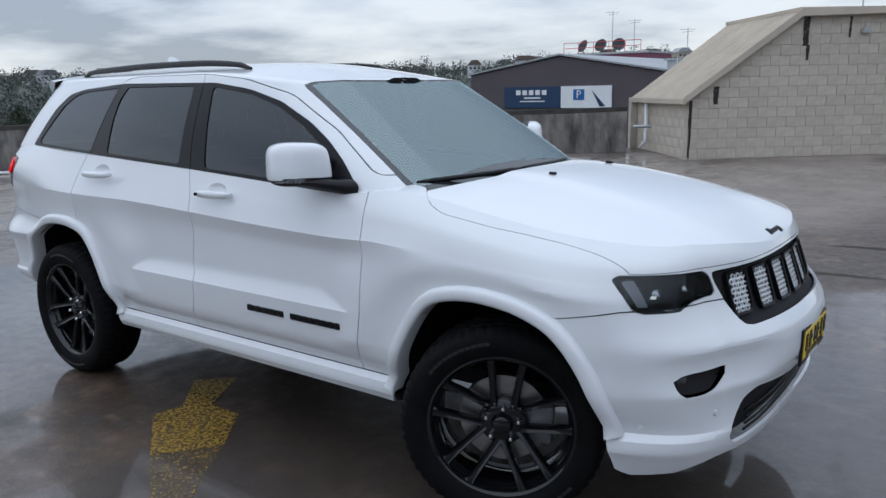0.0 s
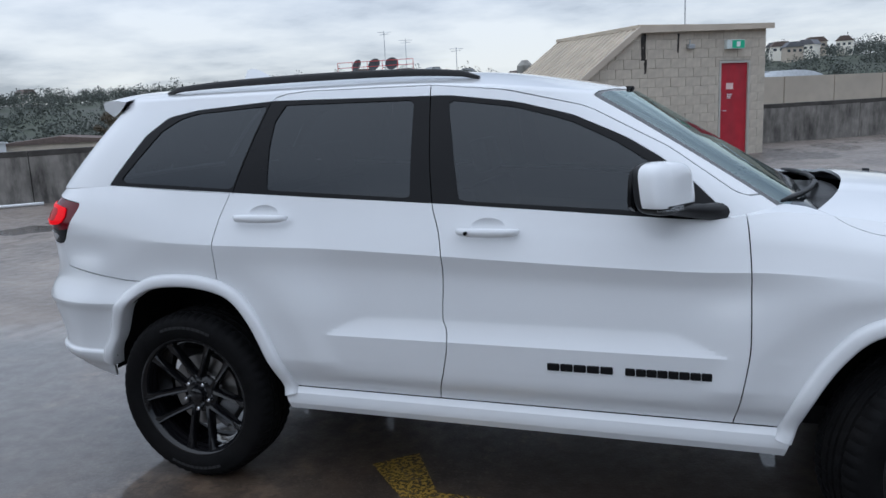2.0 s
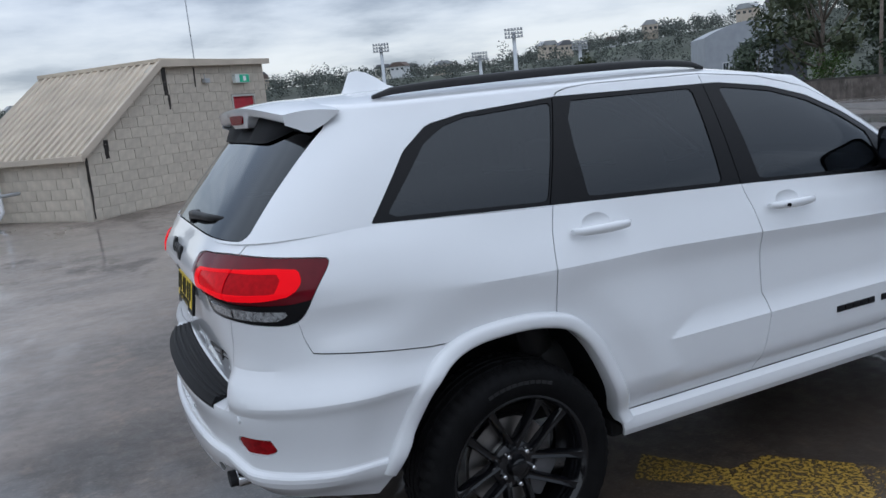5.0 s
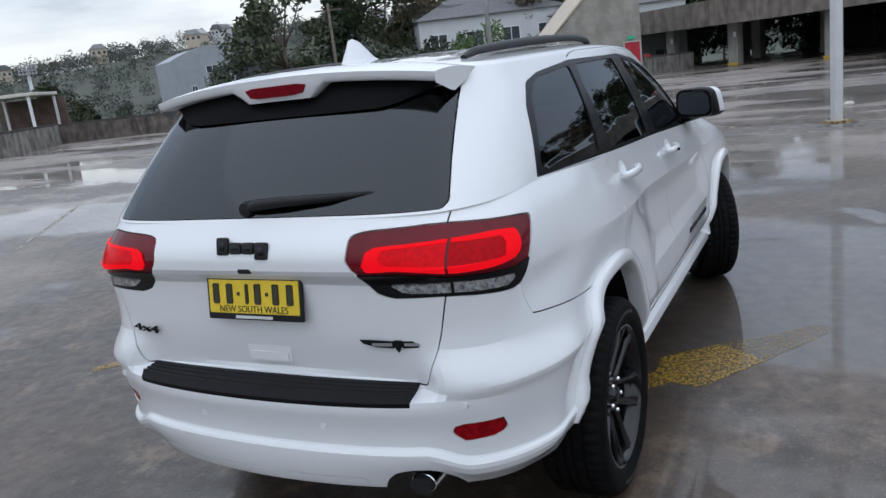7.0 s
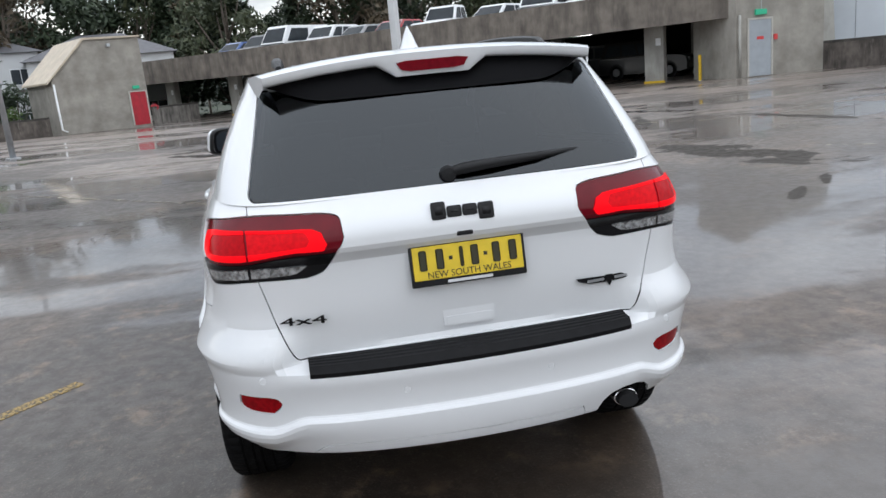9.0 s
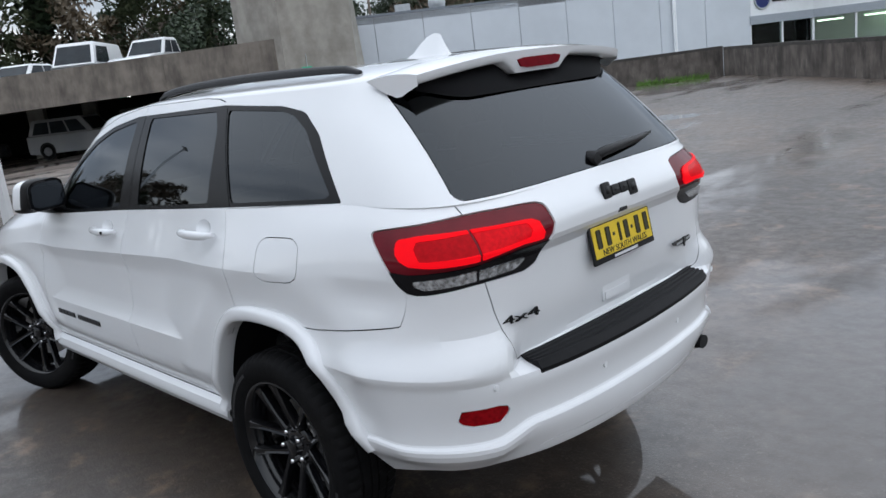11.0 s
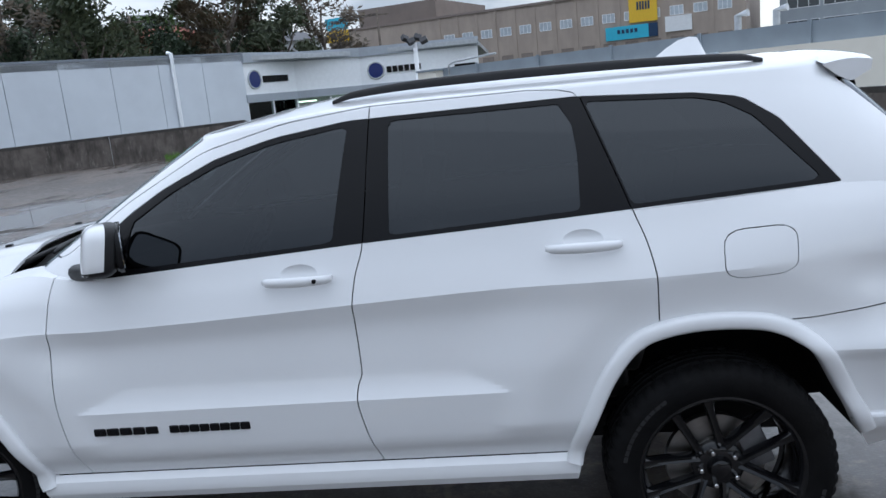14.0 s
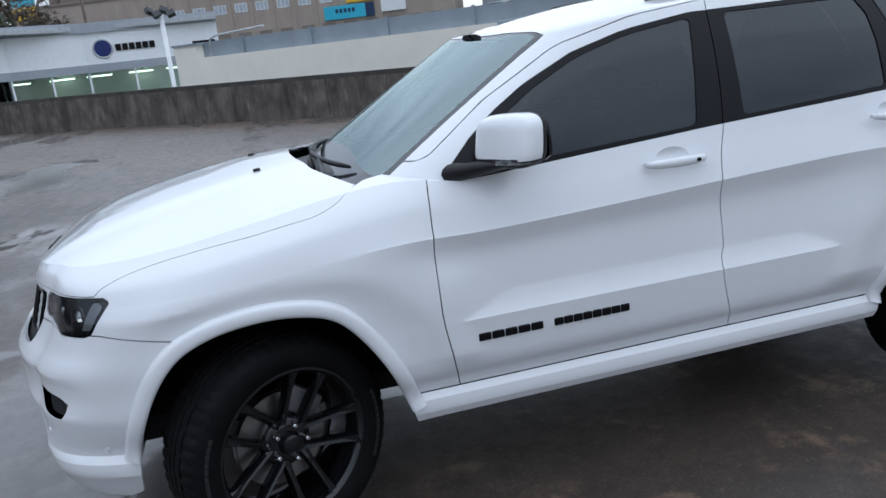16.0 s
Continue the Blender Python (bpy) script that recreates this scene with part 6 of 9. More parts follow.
def ground_sheet():
    bm = B()
    rs = [0, 60, 120, 180, 260, 340, 420, 520, 700, 1200, 4000]
    n = 96
    rings = []
    for r in rs:
        ring = []
        for k in range(n):
            a = 2 * math.pi * k / n
            ring.append(bm.verts.new((r * math.cos(a), r * math.sin(a), ground_z(r * math.cos(a), r * math.sin(a)))))
            if r == 0:
                break
        rings.append(ring)
    for a, b in zip(rings, rings[1:]):
        for k in range(n):
            if len(a) == 1:
                bm.faces.new((a[0], b[k], b[(k + 1) % n]))
            else:
                bm.faces.new((a[k], b[k], b[(k + 1) % n], a[(k + 1) % n]))
    bmesh.ops.recalc_face_normals(bm, faces=bm.faces[:])
    m = M("suburb_ground", (0.055, 0.065, 0.045), 0.9, var=0.4, scale=0.02, dirt=(0.11, 0.11, 0.10), dscale=0.03, damount=0.7)
    tagged(part("ground", bm, m), "dark green suburban ground rising to hills", "ground", kind="structure")


RIDGE = ((-180, 14), (-150, 10), (140, 11), (125, 13), (112, 14), (100, 12), (86, 17), (75, 19), (65, 18), (50, 24), (38, 30), (25, 24), (5, 14), (-20, 12), (-50, 12), (-80, 11), (-120, 9))


def ground_z(x, y):
    r = math.hypot(x, y)
    az = math.degrees(math.atan2(y, x))
    keys = sorted(RIDGE + ((180, 14),))
    h = cr(az, keys)
    h += 3.0 * noise.noise(Vector((math.cos(radians(az)) * 5, math.sin(radians(az)) * 5, 0.3)))
    return LOWER + (h - LOWER - 3.5) * sst(150, 400, r) * (1 - 0.5 * sst(520, 1200, r))


ground_sheet()

concrete = M("weathered_concrete", (0.235, 0.22, 0.20), 0.85, var=0.28, scale=2.6, bump=0.5, bscale=35, dirt=(0.040, 0.037, 0.034), dscale=1.7, damount=0.9, streak=True)
concrete_dark = M("dark_stained_concrete", (0.125, 0.108, 0.095), 0.88, var=0.35, scale=2.5, bump=0.5, bscale=35, dirt=(0.030, 0.026, 0.024), dscale=1.6, damount=0.85, streak=True)
concrete_pale = M("pale_concrete", (0.38, 0.37, 0.34), 0.85, var=0.15, scale=1.6, bump=0.35, bscale=30, dirt=(0.16, 0.15, 0.13), dscale=0.8, damount=0.6, streak=True)
plain_concrete = M("plain_grey_concrete", (0.33, 0.31, 0.275), 0.85, var=0.18, scale=1.3, bump=0.3, bscale=30, dirt=(0.17, 0.155, 0.135), dscale=0.9, damount=0.65)


def pale_drips(m, col, lo, hi):
    """Thin pale lime runs down a dark wall."""
    nt = m.node_tree
    b = nt.nodes["Principled BSDF"]
    src = b.inputs["Base Color"].links[0].from_socket
    tc, mp, nz, rg, mx = [nt.nodes.new(k) for k in ("ShaderNodeTexCoord", "ShaderNodeMapping", "ShaderNodeTexNoise", "ShaderNodeMapRange", "ShaderNodeMix")]
    mp.inputs["Scale"].default_value = (6.0, 6.0, 1.3)
    nz.inputs["Scale"].default_value, nz.inputs["Detail"].default_value, nz.inputs["Roughness"].default_value = 1.0, 8, 0.72
    wire(nt, tc.outputs["Object"], mp.inputs[0]); wire(nt, mp.outputs[0], nz.inputs["Vector"])
    rg.inputs[1].default_value, rg.inputs[2].default_value, rg.inputs[4].default_value = lo, hi, 0.8
    wire(nt, nz.outputs["Fac"], rg.inputs[0])
    mx.data_type = "RGBA"
    wire(nt, rg.outputs[0], mx.inputs[0]); wire(nt, src, mx.inputs[6])
    mx.inputs[7].default_value = (*col, 1)
    wire(nt, mx.outputs[2], b.inputs["Base Color"])


pale_drips(concrete_dark, (0.24, 0.22, 0.195), 0.58, 0.70)
coping = M("blackened_coping", (0.060, 0.055, 0.050), 0.9, var=0.4, scale=3, bump=0.5, bscale=30)
cream = M("cream_render", (0.88, 0.84, 0.74), 0.8, var=0.03, scale=1.5, bump=0.1, bscale=50, dirt=(0.74, 0.68, 0.58), dscale=0.5, damount=0.25)
beige = M("beige_paint", (0.52, 0.45, 0.365), 0.7, var=0.1, scale=2, dirt=(0.36, 0.31, 0.26), dscale=0.5, damount=0.45)
metal_roof = M("ribbed_beige_metal", (0.56, 0.48, 0.375), 0.5, var=0.1, scale=2, dirt=(0.36, 0.31, 0.25), dscale=1.5, damount=0.35)
galv = M("galvanised_steel", (0.46, 0.48, 0.50), 0.45, metal=0.7, var=0.12, scale=6)
white_paint = M("white_paint", (0.78, 0.79, 0.80), 0.5, var=0.04, scale=3)
shade_void = M("shade_black_interior", (0.03, 0.03, 0.03), 0.9, var=0.2, scale=2)
glass_far = M("far_window_glass", (0.05, 0.06, 0.07), 0.08, var=0.1, scale=3)


def along(p, q):
    """The frame of a wall from p to q: x along it, y to its left, z up, origin at p."""
    p, q = Vector((*p, 0)), Vector((*q, 0))
    d = (q - p).normalized()
    n = Vector((-d.y, d.x, 0))
    return Matrix(((d.x, n.x, 0, p.x), (d.y, n.y, 0, p.y), (0, 0, 1, 0), (0, 0, 0, 1))), (q - p).length


def parapet(name, p, q, h, mat, th=0.18, cap=True):
    """A concrete upstand that follows the fall of the deck, cast in bays with open joints."""
    m, L = along(p, q)
    ob = tagged(new(name), "stained concrete parapet wall round deck", "parapet", kind="structure")
    bays = max(1, round(L / 5.2))
    for k in range(bays):
        a, b = L * k / bays + 0.008, L * (k + 1) / bays - 0.008
        bm = B()
        rows = []
        st = 6
        for j in range(st + 1):
            s = a + (b - a) * j / st
            w = m @ Vector((s, 0, 0))
            z = deck_z(w.x, w.y)
            jig = 0.006 * math.sin(7 * s)
            rows.append([bm.verts.new(m @ Vector((s, y, z + dz))) for y, dz in ((0, -1.2), (0, h - 0.02 + jig), (0.015, h + jig), (th - 0.015, h + jig), (th, h - 0.02 + jig), (th, -1.2))])
        for r0, r1 in zip(rows, rows[1:]):
            for c in range(5):
                bm.faces.new((r0[c], r0[c + 1], r1[c + 1], r1[c]))
        bm.faces.new(rows[0]); bm.faces.new(rows[-1])
        bmesh.ops.recalc_face_normals(bm, faces=bm.faces[:])
        bay = part("wall_bay", bm, mat, ob)
        if cap:
            bm = B()
            rows = []
            for j in range(st + 1):
                s = a + (b - a) * j / st
                w = m @ Vector((s, 0, 0))
                z = deck_z(w.x, w.y) + h
                wob = 0.05 + 0.035 * noise.noise(Vector((s * 1.3, k, 2.0)))
                rows.append([bm.verts.new(m @ Vector((s, y, z + dz))) for y, dz in ((-0.005, -wob - 0.04), (-0.005, 0.012), (th + 0.005, 0.012), (th + 0.005, -wob - 0.04))])
            for r0, r1 in zip(rows, rows[1:]):
                for c in range(3):
                    bm.faces.new((r0[c], r0[c + 1], r1[c + 1], r1[c]))
            part("coping", bm, coping, bay, "blackened coping")
    return ob


parapet("wall_1", CORNERS[0], CORNERS[1], 1.0, concrete)
parapet("wall_2", (0.2, 17.6), CORNERS[3], 1.0, concrete)
parapet("wall_3", CORNERS[3], CORNERS[4], 0.95, concrete_dark)
parapet("wall_6", (41.2, 8.1), (45.4, 6.2), 1.0, concrete)
parapet("wall_4", CORNERS[8], CORNERS[0], 1.0, concrete_dark)
parapet("wall_5", CORNERS[7], CORNERS[8], 1.05, concrete_dark)


def worn_paint(name, col, keep=0.5, scale=9.0, dark_gaps=True):
    m = bpy.data.materials.new(name)
    m.use_nodes = True
    nt = m.node_tree
    N = nt.nodes.new
    b = nt.nodes["Principled BSDF"]
    b.inputs["Roughness"].default_value = 0.3
    tc = N("ShaderNodeTexCoord")
    n1, n2 = N("ShaderNodeTexNoise"), N("ShaderNodeTexNoise")
    n1.inputs["Scale"].default_value, n1.inputs["Detail"].default_value, n1.inputs["Roughness"].default_value = scale, 8, 0.7
    n2.inputs["Scale"].default_value, n2.inputs["Detail"].default_value = 60, 4
    add = N("ShaderNodeMath"); add.operation = "MULTIPLY_ADD"; add.inputs[1].default_value = 0.45
    wire(nt, tc.outputs["Object"], n1.inputs["Vector"]); wire(nt, tc.outputs["Object"], n2.inputs["Vector"])
    wire(nt, n2.outputs["Fac"], add.inputs[0]); wire(nt, n1.outputs["Fac"], add.inputs[2])
    r = N("ShaderNodeMapRange"); r.inputs[1].default_value, r.inputs[2].default_value = keep + 0.20, keep + 0.27
    wire(nt, add.outputs[0], r.inputs[0])
    mx = N("ShaderNodeMix"); mx.data_type = "RGBA"
    mx.inputs[6].default_value, mx.inputs[7].default_value = (*col, 1), (0.045, 0.040, 0.036, 1)
    wire(nt, r.outputs[0], mx.inputs[0]); wire(nt, mx.outputs[2], b.inputs["Base Color"])
    if dark_gaps:
        # worn through to the deck below
        inv = N("ShaderNodeMapRange"); inv.inputs[3].default_value, inv.inputs[4].default_value = 1.0, 0.0
        wire(nt, r.outputs[0], inv.inputs[0]); wire(nt, inv.outputs[0], b.inputs["Alpha"])
    return m


# ---- stairwell of concrete blocks ----
def clip_poly(pts, fs):
    """A convex outline clipped to where every f(x, y) <= 0."""
    for f in fs:
        out = []
        for i, p in enumerate(pts):
            q = pts[(i + 1) % len(pts)]
            a, b = f(*p), f(*q)
            if a <= 0:
                out.append(p)
            if (a < 0 < b) or (b < 0 < a):
                t = a / (a - b)
                out.append((p[0] + (q[0] - p[0]) * t, p[1] + (q[1] - p[1]) * t))
        pts = out
        if len(pts) < 3:
            return []
    return pts


def build_stairwell():
    m, L = along((-2.65, 12.28), (1.78, 16.02))
    z0 = 0.13
    blockm = M("grey_concrete_block", (0.53, 0.475, 0.395), 0.9, var=0.14, scale=3.5, bump=0.8, bscale=55, dirt=(0.33, 0.295, 0.25), dscale=0.7, damount=0.6, streak=True, island=0.055)
    mortar = M("block_mortar", (0.47, 0.425, 0.36), 0.95, var=0.15, scale=5, bump=0.3, bscale=60)
    ob = thing("stairwell_building", "grey concrete block stairwell with sloping ribbed metal roof", "stairwell", at=m)
    slope = (2.92 - 1.24) / 2.28

    def roof_line(s):
        return 1.24 + slope * s if s < 2.28 else 2.92 + 0.03 * (s - 2.28)
    D, S0 = 3.2, 0.17
    bm = B()
    prism(bm, [(S0, z0 - 0.6), (4.50, z0 - 0.6), (4.50, roof_line(4.5)), (2.28, 2.92), (S0, roof_line(S0))], 0.012, 0.19, "y")
    prism(bm, [(4.50, 2.26), (5.36, 2.26), (5.36, roof_line(5.36)), (4.50, roof_line(4.5))], 0.012, 0.19, "y")
    prism(bm, [(5.36, z0 - 0.6), (L, z0 - 0.6), (L, roof_line(L)), (5.36, roof_line(5.36))], 0.012, 0.19, "y")
    wall = part("front_wall", bm, mortar, ob)
    bm = B()
    box(bm, S0 + 0.012, S0 + 0.18, 0.19, D, z0 - 0.6, 1.34)
    side = part("side_wall", bm, mortar, ob)
    bm = B()
    box(bm, L - 0.19, L - 0.012, 0.19, D, z0 - 0.6, roof_line(L))
    box(bm, 0.0, L, D, D + 0.19, z0 - 0.6, 1.24)
    box(bm, 2.3, L, D, D + 0.19, 1.2, 2.92)
    part("back_wall", bm, mortar, ob)
    # blocks in running bond, proud of the joints
    bw, bh, gap = 0.40, 0.20, 0.007
    door = (4.50, 5.36, 2.26)
    shared = {}

    def block(pts, owner, front=True):
        key = None
        if len(pts) == 4:
            w, h = pts[1][0] - pts[0][0], pts[2][1] - pts[1][1]
            if abs(pts[0][1] - pts[1][1]) < 1e-6 and abs(pts[2][1] - pts[3][1]) < 1e-6 and abs(pts[0][0] - pts[3][0]) < 1e-6 and abs(pts[1][0] - pts[2][0]) < 1e-6:
                key = (round(w, 3), round(h, 3), front)
        o = pts[0]
        if key not in shared or key is None:
            b = B()
            loc = [(p[0] - o[0], p[1] - o[1]) for p in pts]
            cx, cy = sum(p[0] for p in loc) / len(loc), sum(p[1] for p in loc) / len(loc)
            f = 0.004
            if front:
                A = [b.verts.new((x, 0.02, z)) for x, z in loc]
                C = [b.verts.new((x, 0.003, z)) for x, z in loc]
                E = [b.verts.new((x + (f if x < cx else -f), 0.0, z + (f if z < cy else -f))) for x, z in loc]
            else:
                A = [b.verts.new((0.02, x, z)) for x, z in loc]
                C = [b.verts.new((0.003, x, z)) for x, z in loc]
                E = [b.verts.new((0.0, x + (f if x < cx else -f), z + (f if z < cy else -f))) for x, z in loc]
            for r0, r1 in ((A, C), (C, E)):
                for k in range(len(A)):
                    w_ = (k + 1) % len(A)
                    b.faces.new((r0[k], r0[w_], r1[w_], r1[k]))
            b.faces.new(E)
            bmesh.ops.recalc_face_normals(b, faces=b.faces[:])
            me = bpy.data.meshes.new("block")
            b.to_mesh(me); b.free()
            me.materials.append(blockm)
            if key:
                shared[key] = me
        else:
            me = shared[key]
        bo = new("block", me)
        bo.parent = owner
        jit = random.uniform(-0.002, 0.003)
        bo.location = (o[0], jit, o[1]) if front else (S0 + jit, o[0], o[1])
    for r in range(15):
        za, zb = z0 + r * bh, z0 + (r + 1) * bh - gap
        s = -0.2 if r % 2 else 0.0
        while s < L:
            a, b = max(S0, s), min(L, s + bw - gap)
            if b - a > 0.04:
                spans = [(a, b)]
                if za < door[2]:
                    spans = [(u, v) for u, v in ((a, min(b, door[0])), (max(a, door[1]), b)) if v - u > 0.03] if b > door[0] and a < door[1] else [(a, b)]
                for u, v in spans:
                    pts = clip_poly([(u, za), (v, za), (v, zb), (u, zb)], [lambda x, z: z - (1.20 + slope * x), lambda x, z: z - 2.90 - 0.03 * (x - 2.28)])
                    if pts and max(p[1] for p in pts) - min(p[1] for p in pts) > 0.02:
                        block(pts, wall)
            s += bw
    for r in range(6):
        za, zb = z0 + r * bh, min(1.33, z0 + (r + 1) * bh - gap)
        s = 0.0 if r % 2 else -0.2
        while s < D:
            a, b = max(0.0, s), min(D, s + bw - gap)
            if b - a > 0.04 and zb - za > 0.03:
                block([(a, za), (b, za), (b, zb), (a, zb)], side, False)
            s += bw
    # sloping ribbed sheets with a barge board and an eave
    up = math.atan(slope)
    bm = B()
    p0, p1 = (0.06, 1.24 + 0.06 * slope + 0.03), (2.34, 2.96)
    a = [bm.verts.new((x, y, z)) for x, z in (p0, p1) for y in (-0.12, D + 0.2)]
    bm.faces.new((a[0], a[2], a[3], a[1]))
    bmesh.ops.solidify(bm, geom=bm.faces[:], thickness=-0.025)
    sheet = part("roof_sheet", bm, metal_roof, ob, "beige ribbed metal roof", smooth=0)
    y = -0.05
    while y < D + 0.15:
        bm = B()
        vs = []
        for x, z in (p0, p1):
            vs.append([bm.verts.new((x, y + dy, z + dz)) for dy, dz in ((-0.035, 0.0), (-0.016, 0.034), (0.016, 0.034), (0.035, 0.0))])
        for k in range(3):
            bm.faces.new((vs[0][k], vs[0][k + 1], vs[1][k + 1], vs[1][k]))
        bm.faces.new(vs[0]); bm.faces.new(vs[1][::-1])
        part("roof_rib", bm, metal_roof, sheet)
        y += 0.2
    bm = B()
    prism(bm, [(p0[0] - 0.02, p0[1] - 0.09), (2.34, 2.86), (L + 0.10, 2.93), (L + 0.10, 3.05), (2.32, 3.00), (p0[0] - 0.02, p0[1] + 0.05)], -0.15, -0.115, "y")
    part("barge_board", bm, beige, ob, "beige metal barge board")
    bm = B()
    box(bm, p0[0] - 0.06, p0[0] + 0.02, -0.15, D + 0.2, p0[1] - 0.10, p0[1] + 0.01, bevel=0.01)
    part("gutter", bm, beige, ob, "beige eave gutter")
    bm = B()
    box(bm, 2.30, L + 0.08, -0.12, D + 0.2, 2.955, 3.03)
    part("flat_roof", bm, metal_roof, ob)
    # black mould runs below the roof corner and at the wall's edge
    mould = worn_paint("black_mould", (0.030, 0.026, 0.023), 0.62, 9.0)
    for a, b, c, d in ((2.42, 2.56, 2.30, 2.86), (S0 + 0.01, S0 + 0.09, 0.15, 1.28), (2.50, 2.58, 2.02, 2.32), (3.35, 3.42, 2.45, 2.85), (S0 + 0.5, S0 + 0.62, 1.2, 1.55)):
        bm = B()
        n = 8
        w0 = [bm.verts.new((a + 0.02 * random.random(), -0.004, c + (d - c) * k / n)) for k in range(n + 1)]
        w1 = [bm.verts.new((b - 0.04 * random.random() * (1 - k / n), -0.004, c + (d - c) * k / n)) for k in range(n + 1)]
        for k in range(n):
            bm.faces.new((w0[k], w1[k], w1[k + 1], w0[k + 1]))
        part("mould_stain", bm, mould, wall, "black mould stain")
    # red fire door
    red = M("red_door_paint", (0.42, 0.020, 0.035), 0.45, var=0.12, scale=4, dirt=(0.20, 0.03, 0.04), dscale=2, damount=0.4, streak=True)
    frame_m = M("door_frame_grey", (0.46, 0.44, 0.40), 0.6, var=0.1)
    dz = z0 + 0.02
    dr = new("fire_door"); dr.parent = ob
    tagged(dr, "red painted steel fire door")
    bm = B()
    box(bm, door[0] + 0.05, door[1] - 0.05, 0.03, 0.07, dz, 2.20, bevel=0.004, seg=1)
    part("door_leaf", bm, red, dr)
    bm = B()
    box(bm, door[0], door[0] + 0.05, -0.012, 0.10, dz, 2.25)
    box(bm, door[1] - 0.05, door[1], -0.012, 0.10, dz, 2.25)
    box(bm, door[0] + 0.05, door[1] - 0.05, -0.012, 0.10, 2.20, 2.25)
    part("door_frame", bm, frame_m, dr, "grey steel door frame")
    bm = B()
    tube(bm, [(door[0] + 0.11, 0.03, dz + 1.0), (door[0] + 0.11, -0.02, dz + 1.0), (door[0] + 0.20, -0.02, dz + 1.0)], 0.009, 6)
    part("door_handle", bm, galv, dr)
    bm = B()
    box(bm, door[0] + 0.22, door[0] + 0.42, 0.024, 0.031, 1.62, 1.76)
    part("notice", bm, M("notice_pink", (0.75, 0.55, 0.52), 0.6, var=0.1), dr, "faded notice on door")
    for k, zz in enumerate((1.50, 1.46, 1.42)):
        bm = B()
        box(bm, door[0] + 0.25, door[0] + 0.39 - 0.02 * k, 0.024, 0.030, zz, zz + 0.02)
        part("notice_bar", bm, white_paint, dr)
    bm = B()
    box(bm, 4.62, 5.12, -0.10, 0.0, 2.50, 2.70, bevel=0.01)
    ex = part("exit_sign", bm, M("sign_white", (0.65, 0.70, 0.68), 0.5, var=0.03), ob, "green and white exit sign box")
    bm = B()
    box(bm, 4.76, 5.10, -0.105, -0.098, 2.515, 2.685)
    part("sign_face", bm, M("exit_green", (0.03, 0.32, 0.18), 0.4, var=0.05, emit=(0.05, 0.6, 0.35), estr=0.15), ex, "green exit face")
    bm = B()
    box(bm, 4.88, 4.98, -0.108, -0.104, 2.545, 2.655)
    part("sign_symbol", bm, white_paint, ex, "white running symbol block")
    bm = B()
    box(bm, 3.60, 3.76, -0.10, 0.0, 2.52, 2.62, bevel=0.02)
    tube(bm, [(3.68, -0.02, 2.62), (3.68, -0.02, 2.72)], 0.012, 6)
    part("bulkhead_lamp", bm, galv, ob, "small grey wall lamp")
    bm = B()
    tube(bm, [(3.75, 0.25, 2.95), (3.75, 0.25, 4.75)], 0.014, 6)
    tube(bm, [(3.55, 0.25, 4.62), (3.95, 0.25, 4.70)], 0.006, 5)
    tube(bm, [(3.62, 0.25, 4.50), (3.9, 0.25, 4.56)], 0.006, 5)
    part("roof_aerial", bm, galv, ob, "thin roof aerial")
    bm = B()
    tube(bm, [(0.08, 2.3, 1.2), (0.08, 2.3, 0.35), (-0.04, 2.3, 0.22)], 0.04, 10)
    part("downpipe", bm, white_paint, ob, "white downpipe", smooth=50)
    bm = B()
    tube(bm, [(-0.05, 1.55, 0.72), (-0.45, 1.55, 0.72)], 0.035, 10)
    lathe(bm, [(0.0, 0.0), (0.075, 0.0), (0.075, 0.03), (0.0, 0.03)], 12, "x")
    part("hydrant_pipe", bm, galv, ob, "grey pipe with valve wheel", smooth=40)


build_stairwell()

# loose pipes lying at the foot of the parapet
for k, (s0, s1) in enumerate(((4.0, 9.5), (10.0, 13.2))):
    m, L = along(CORNERS[0], CORNERS[1])
    bm = B()
    pts = []
    for j in range(7):
        s = s0 + (s1 - s0) * j / 6
        w = m @ Vector((s, -0.25 - 0.10 * k - 0.05 * math.sin(j), 0))
        pts.append((w.x, w.y, deck_z(w.x, w.y) + 0.035 + (0.0 if k == 0 else 0.09 * j / 6)))
    tube(bm, pts, 0.03, 8)
    tagged(part("drain_pipe", bm, white_paint, smooth=50), "white plastic pipe lying along parapet", "pipe")


# ---- paint marks on the deck ----
yellow_worn = worn_paint("worn_yellow_paint", (0.34, 0.215, 0.036), 0.505, 55.0)
yellow_plate = worn_paint("chipped_yellow_plate_paint", (0.46, 0.29, 0.035), 0.5, 16.0, False)
yellow_thin = worn_paint("thin_yellow_paint", (0.33, 0.21, 0.05), 0.435, 70.0)
line_worn = worn_paint("worn_pale_paint", (0.30, 0.26, 0.18), 0.46, 5.0)


def mark(pts, mat, label, name="paint_mark", h=0.003):
    bm = B()
    a = [bm.verts.new((x, y, deck_z(x, y) - 0.004)) for x, y in pts]
    b = [bm.verts.new((x, y, deck_z(x, y) + h)) for x, y in pts]
    bm.faces.new(b)
    for k in range(len(a)):
        w = (k + 1) % len(a)
        bm.faces.new((a[k], a[w], b[w], b[k]))
    bmesh.ops.recalc_face_normals(bm, faces=bm.faces[:])
    tagged(part(name, bm, mat), label, "road marking", "deck markings")


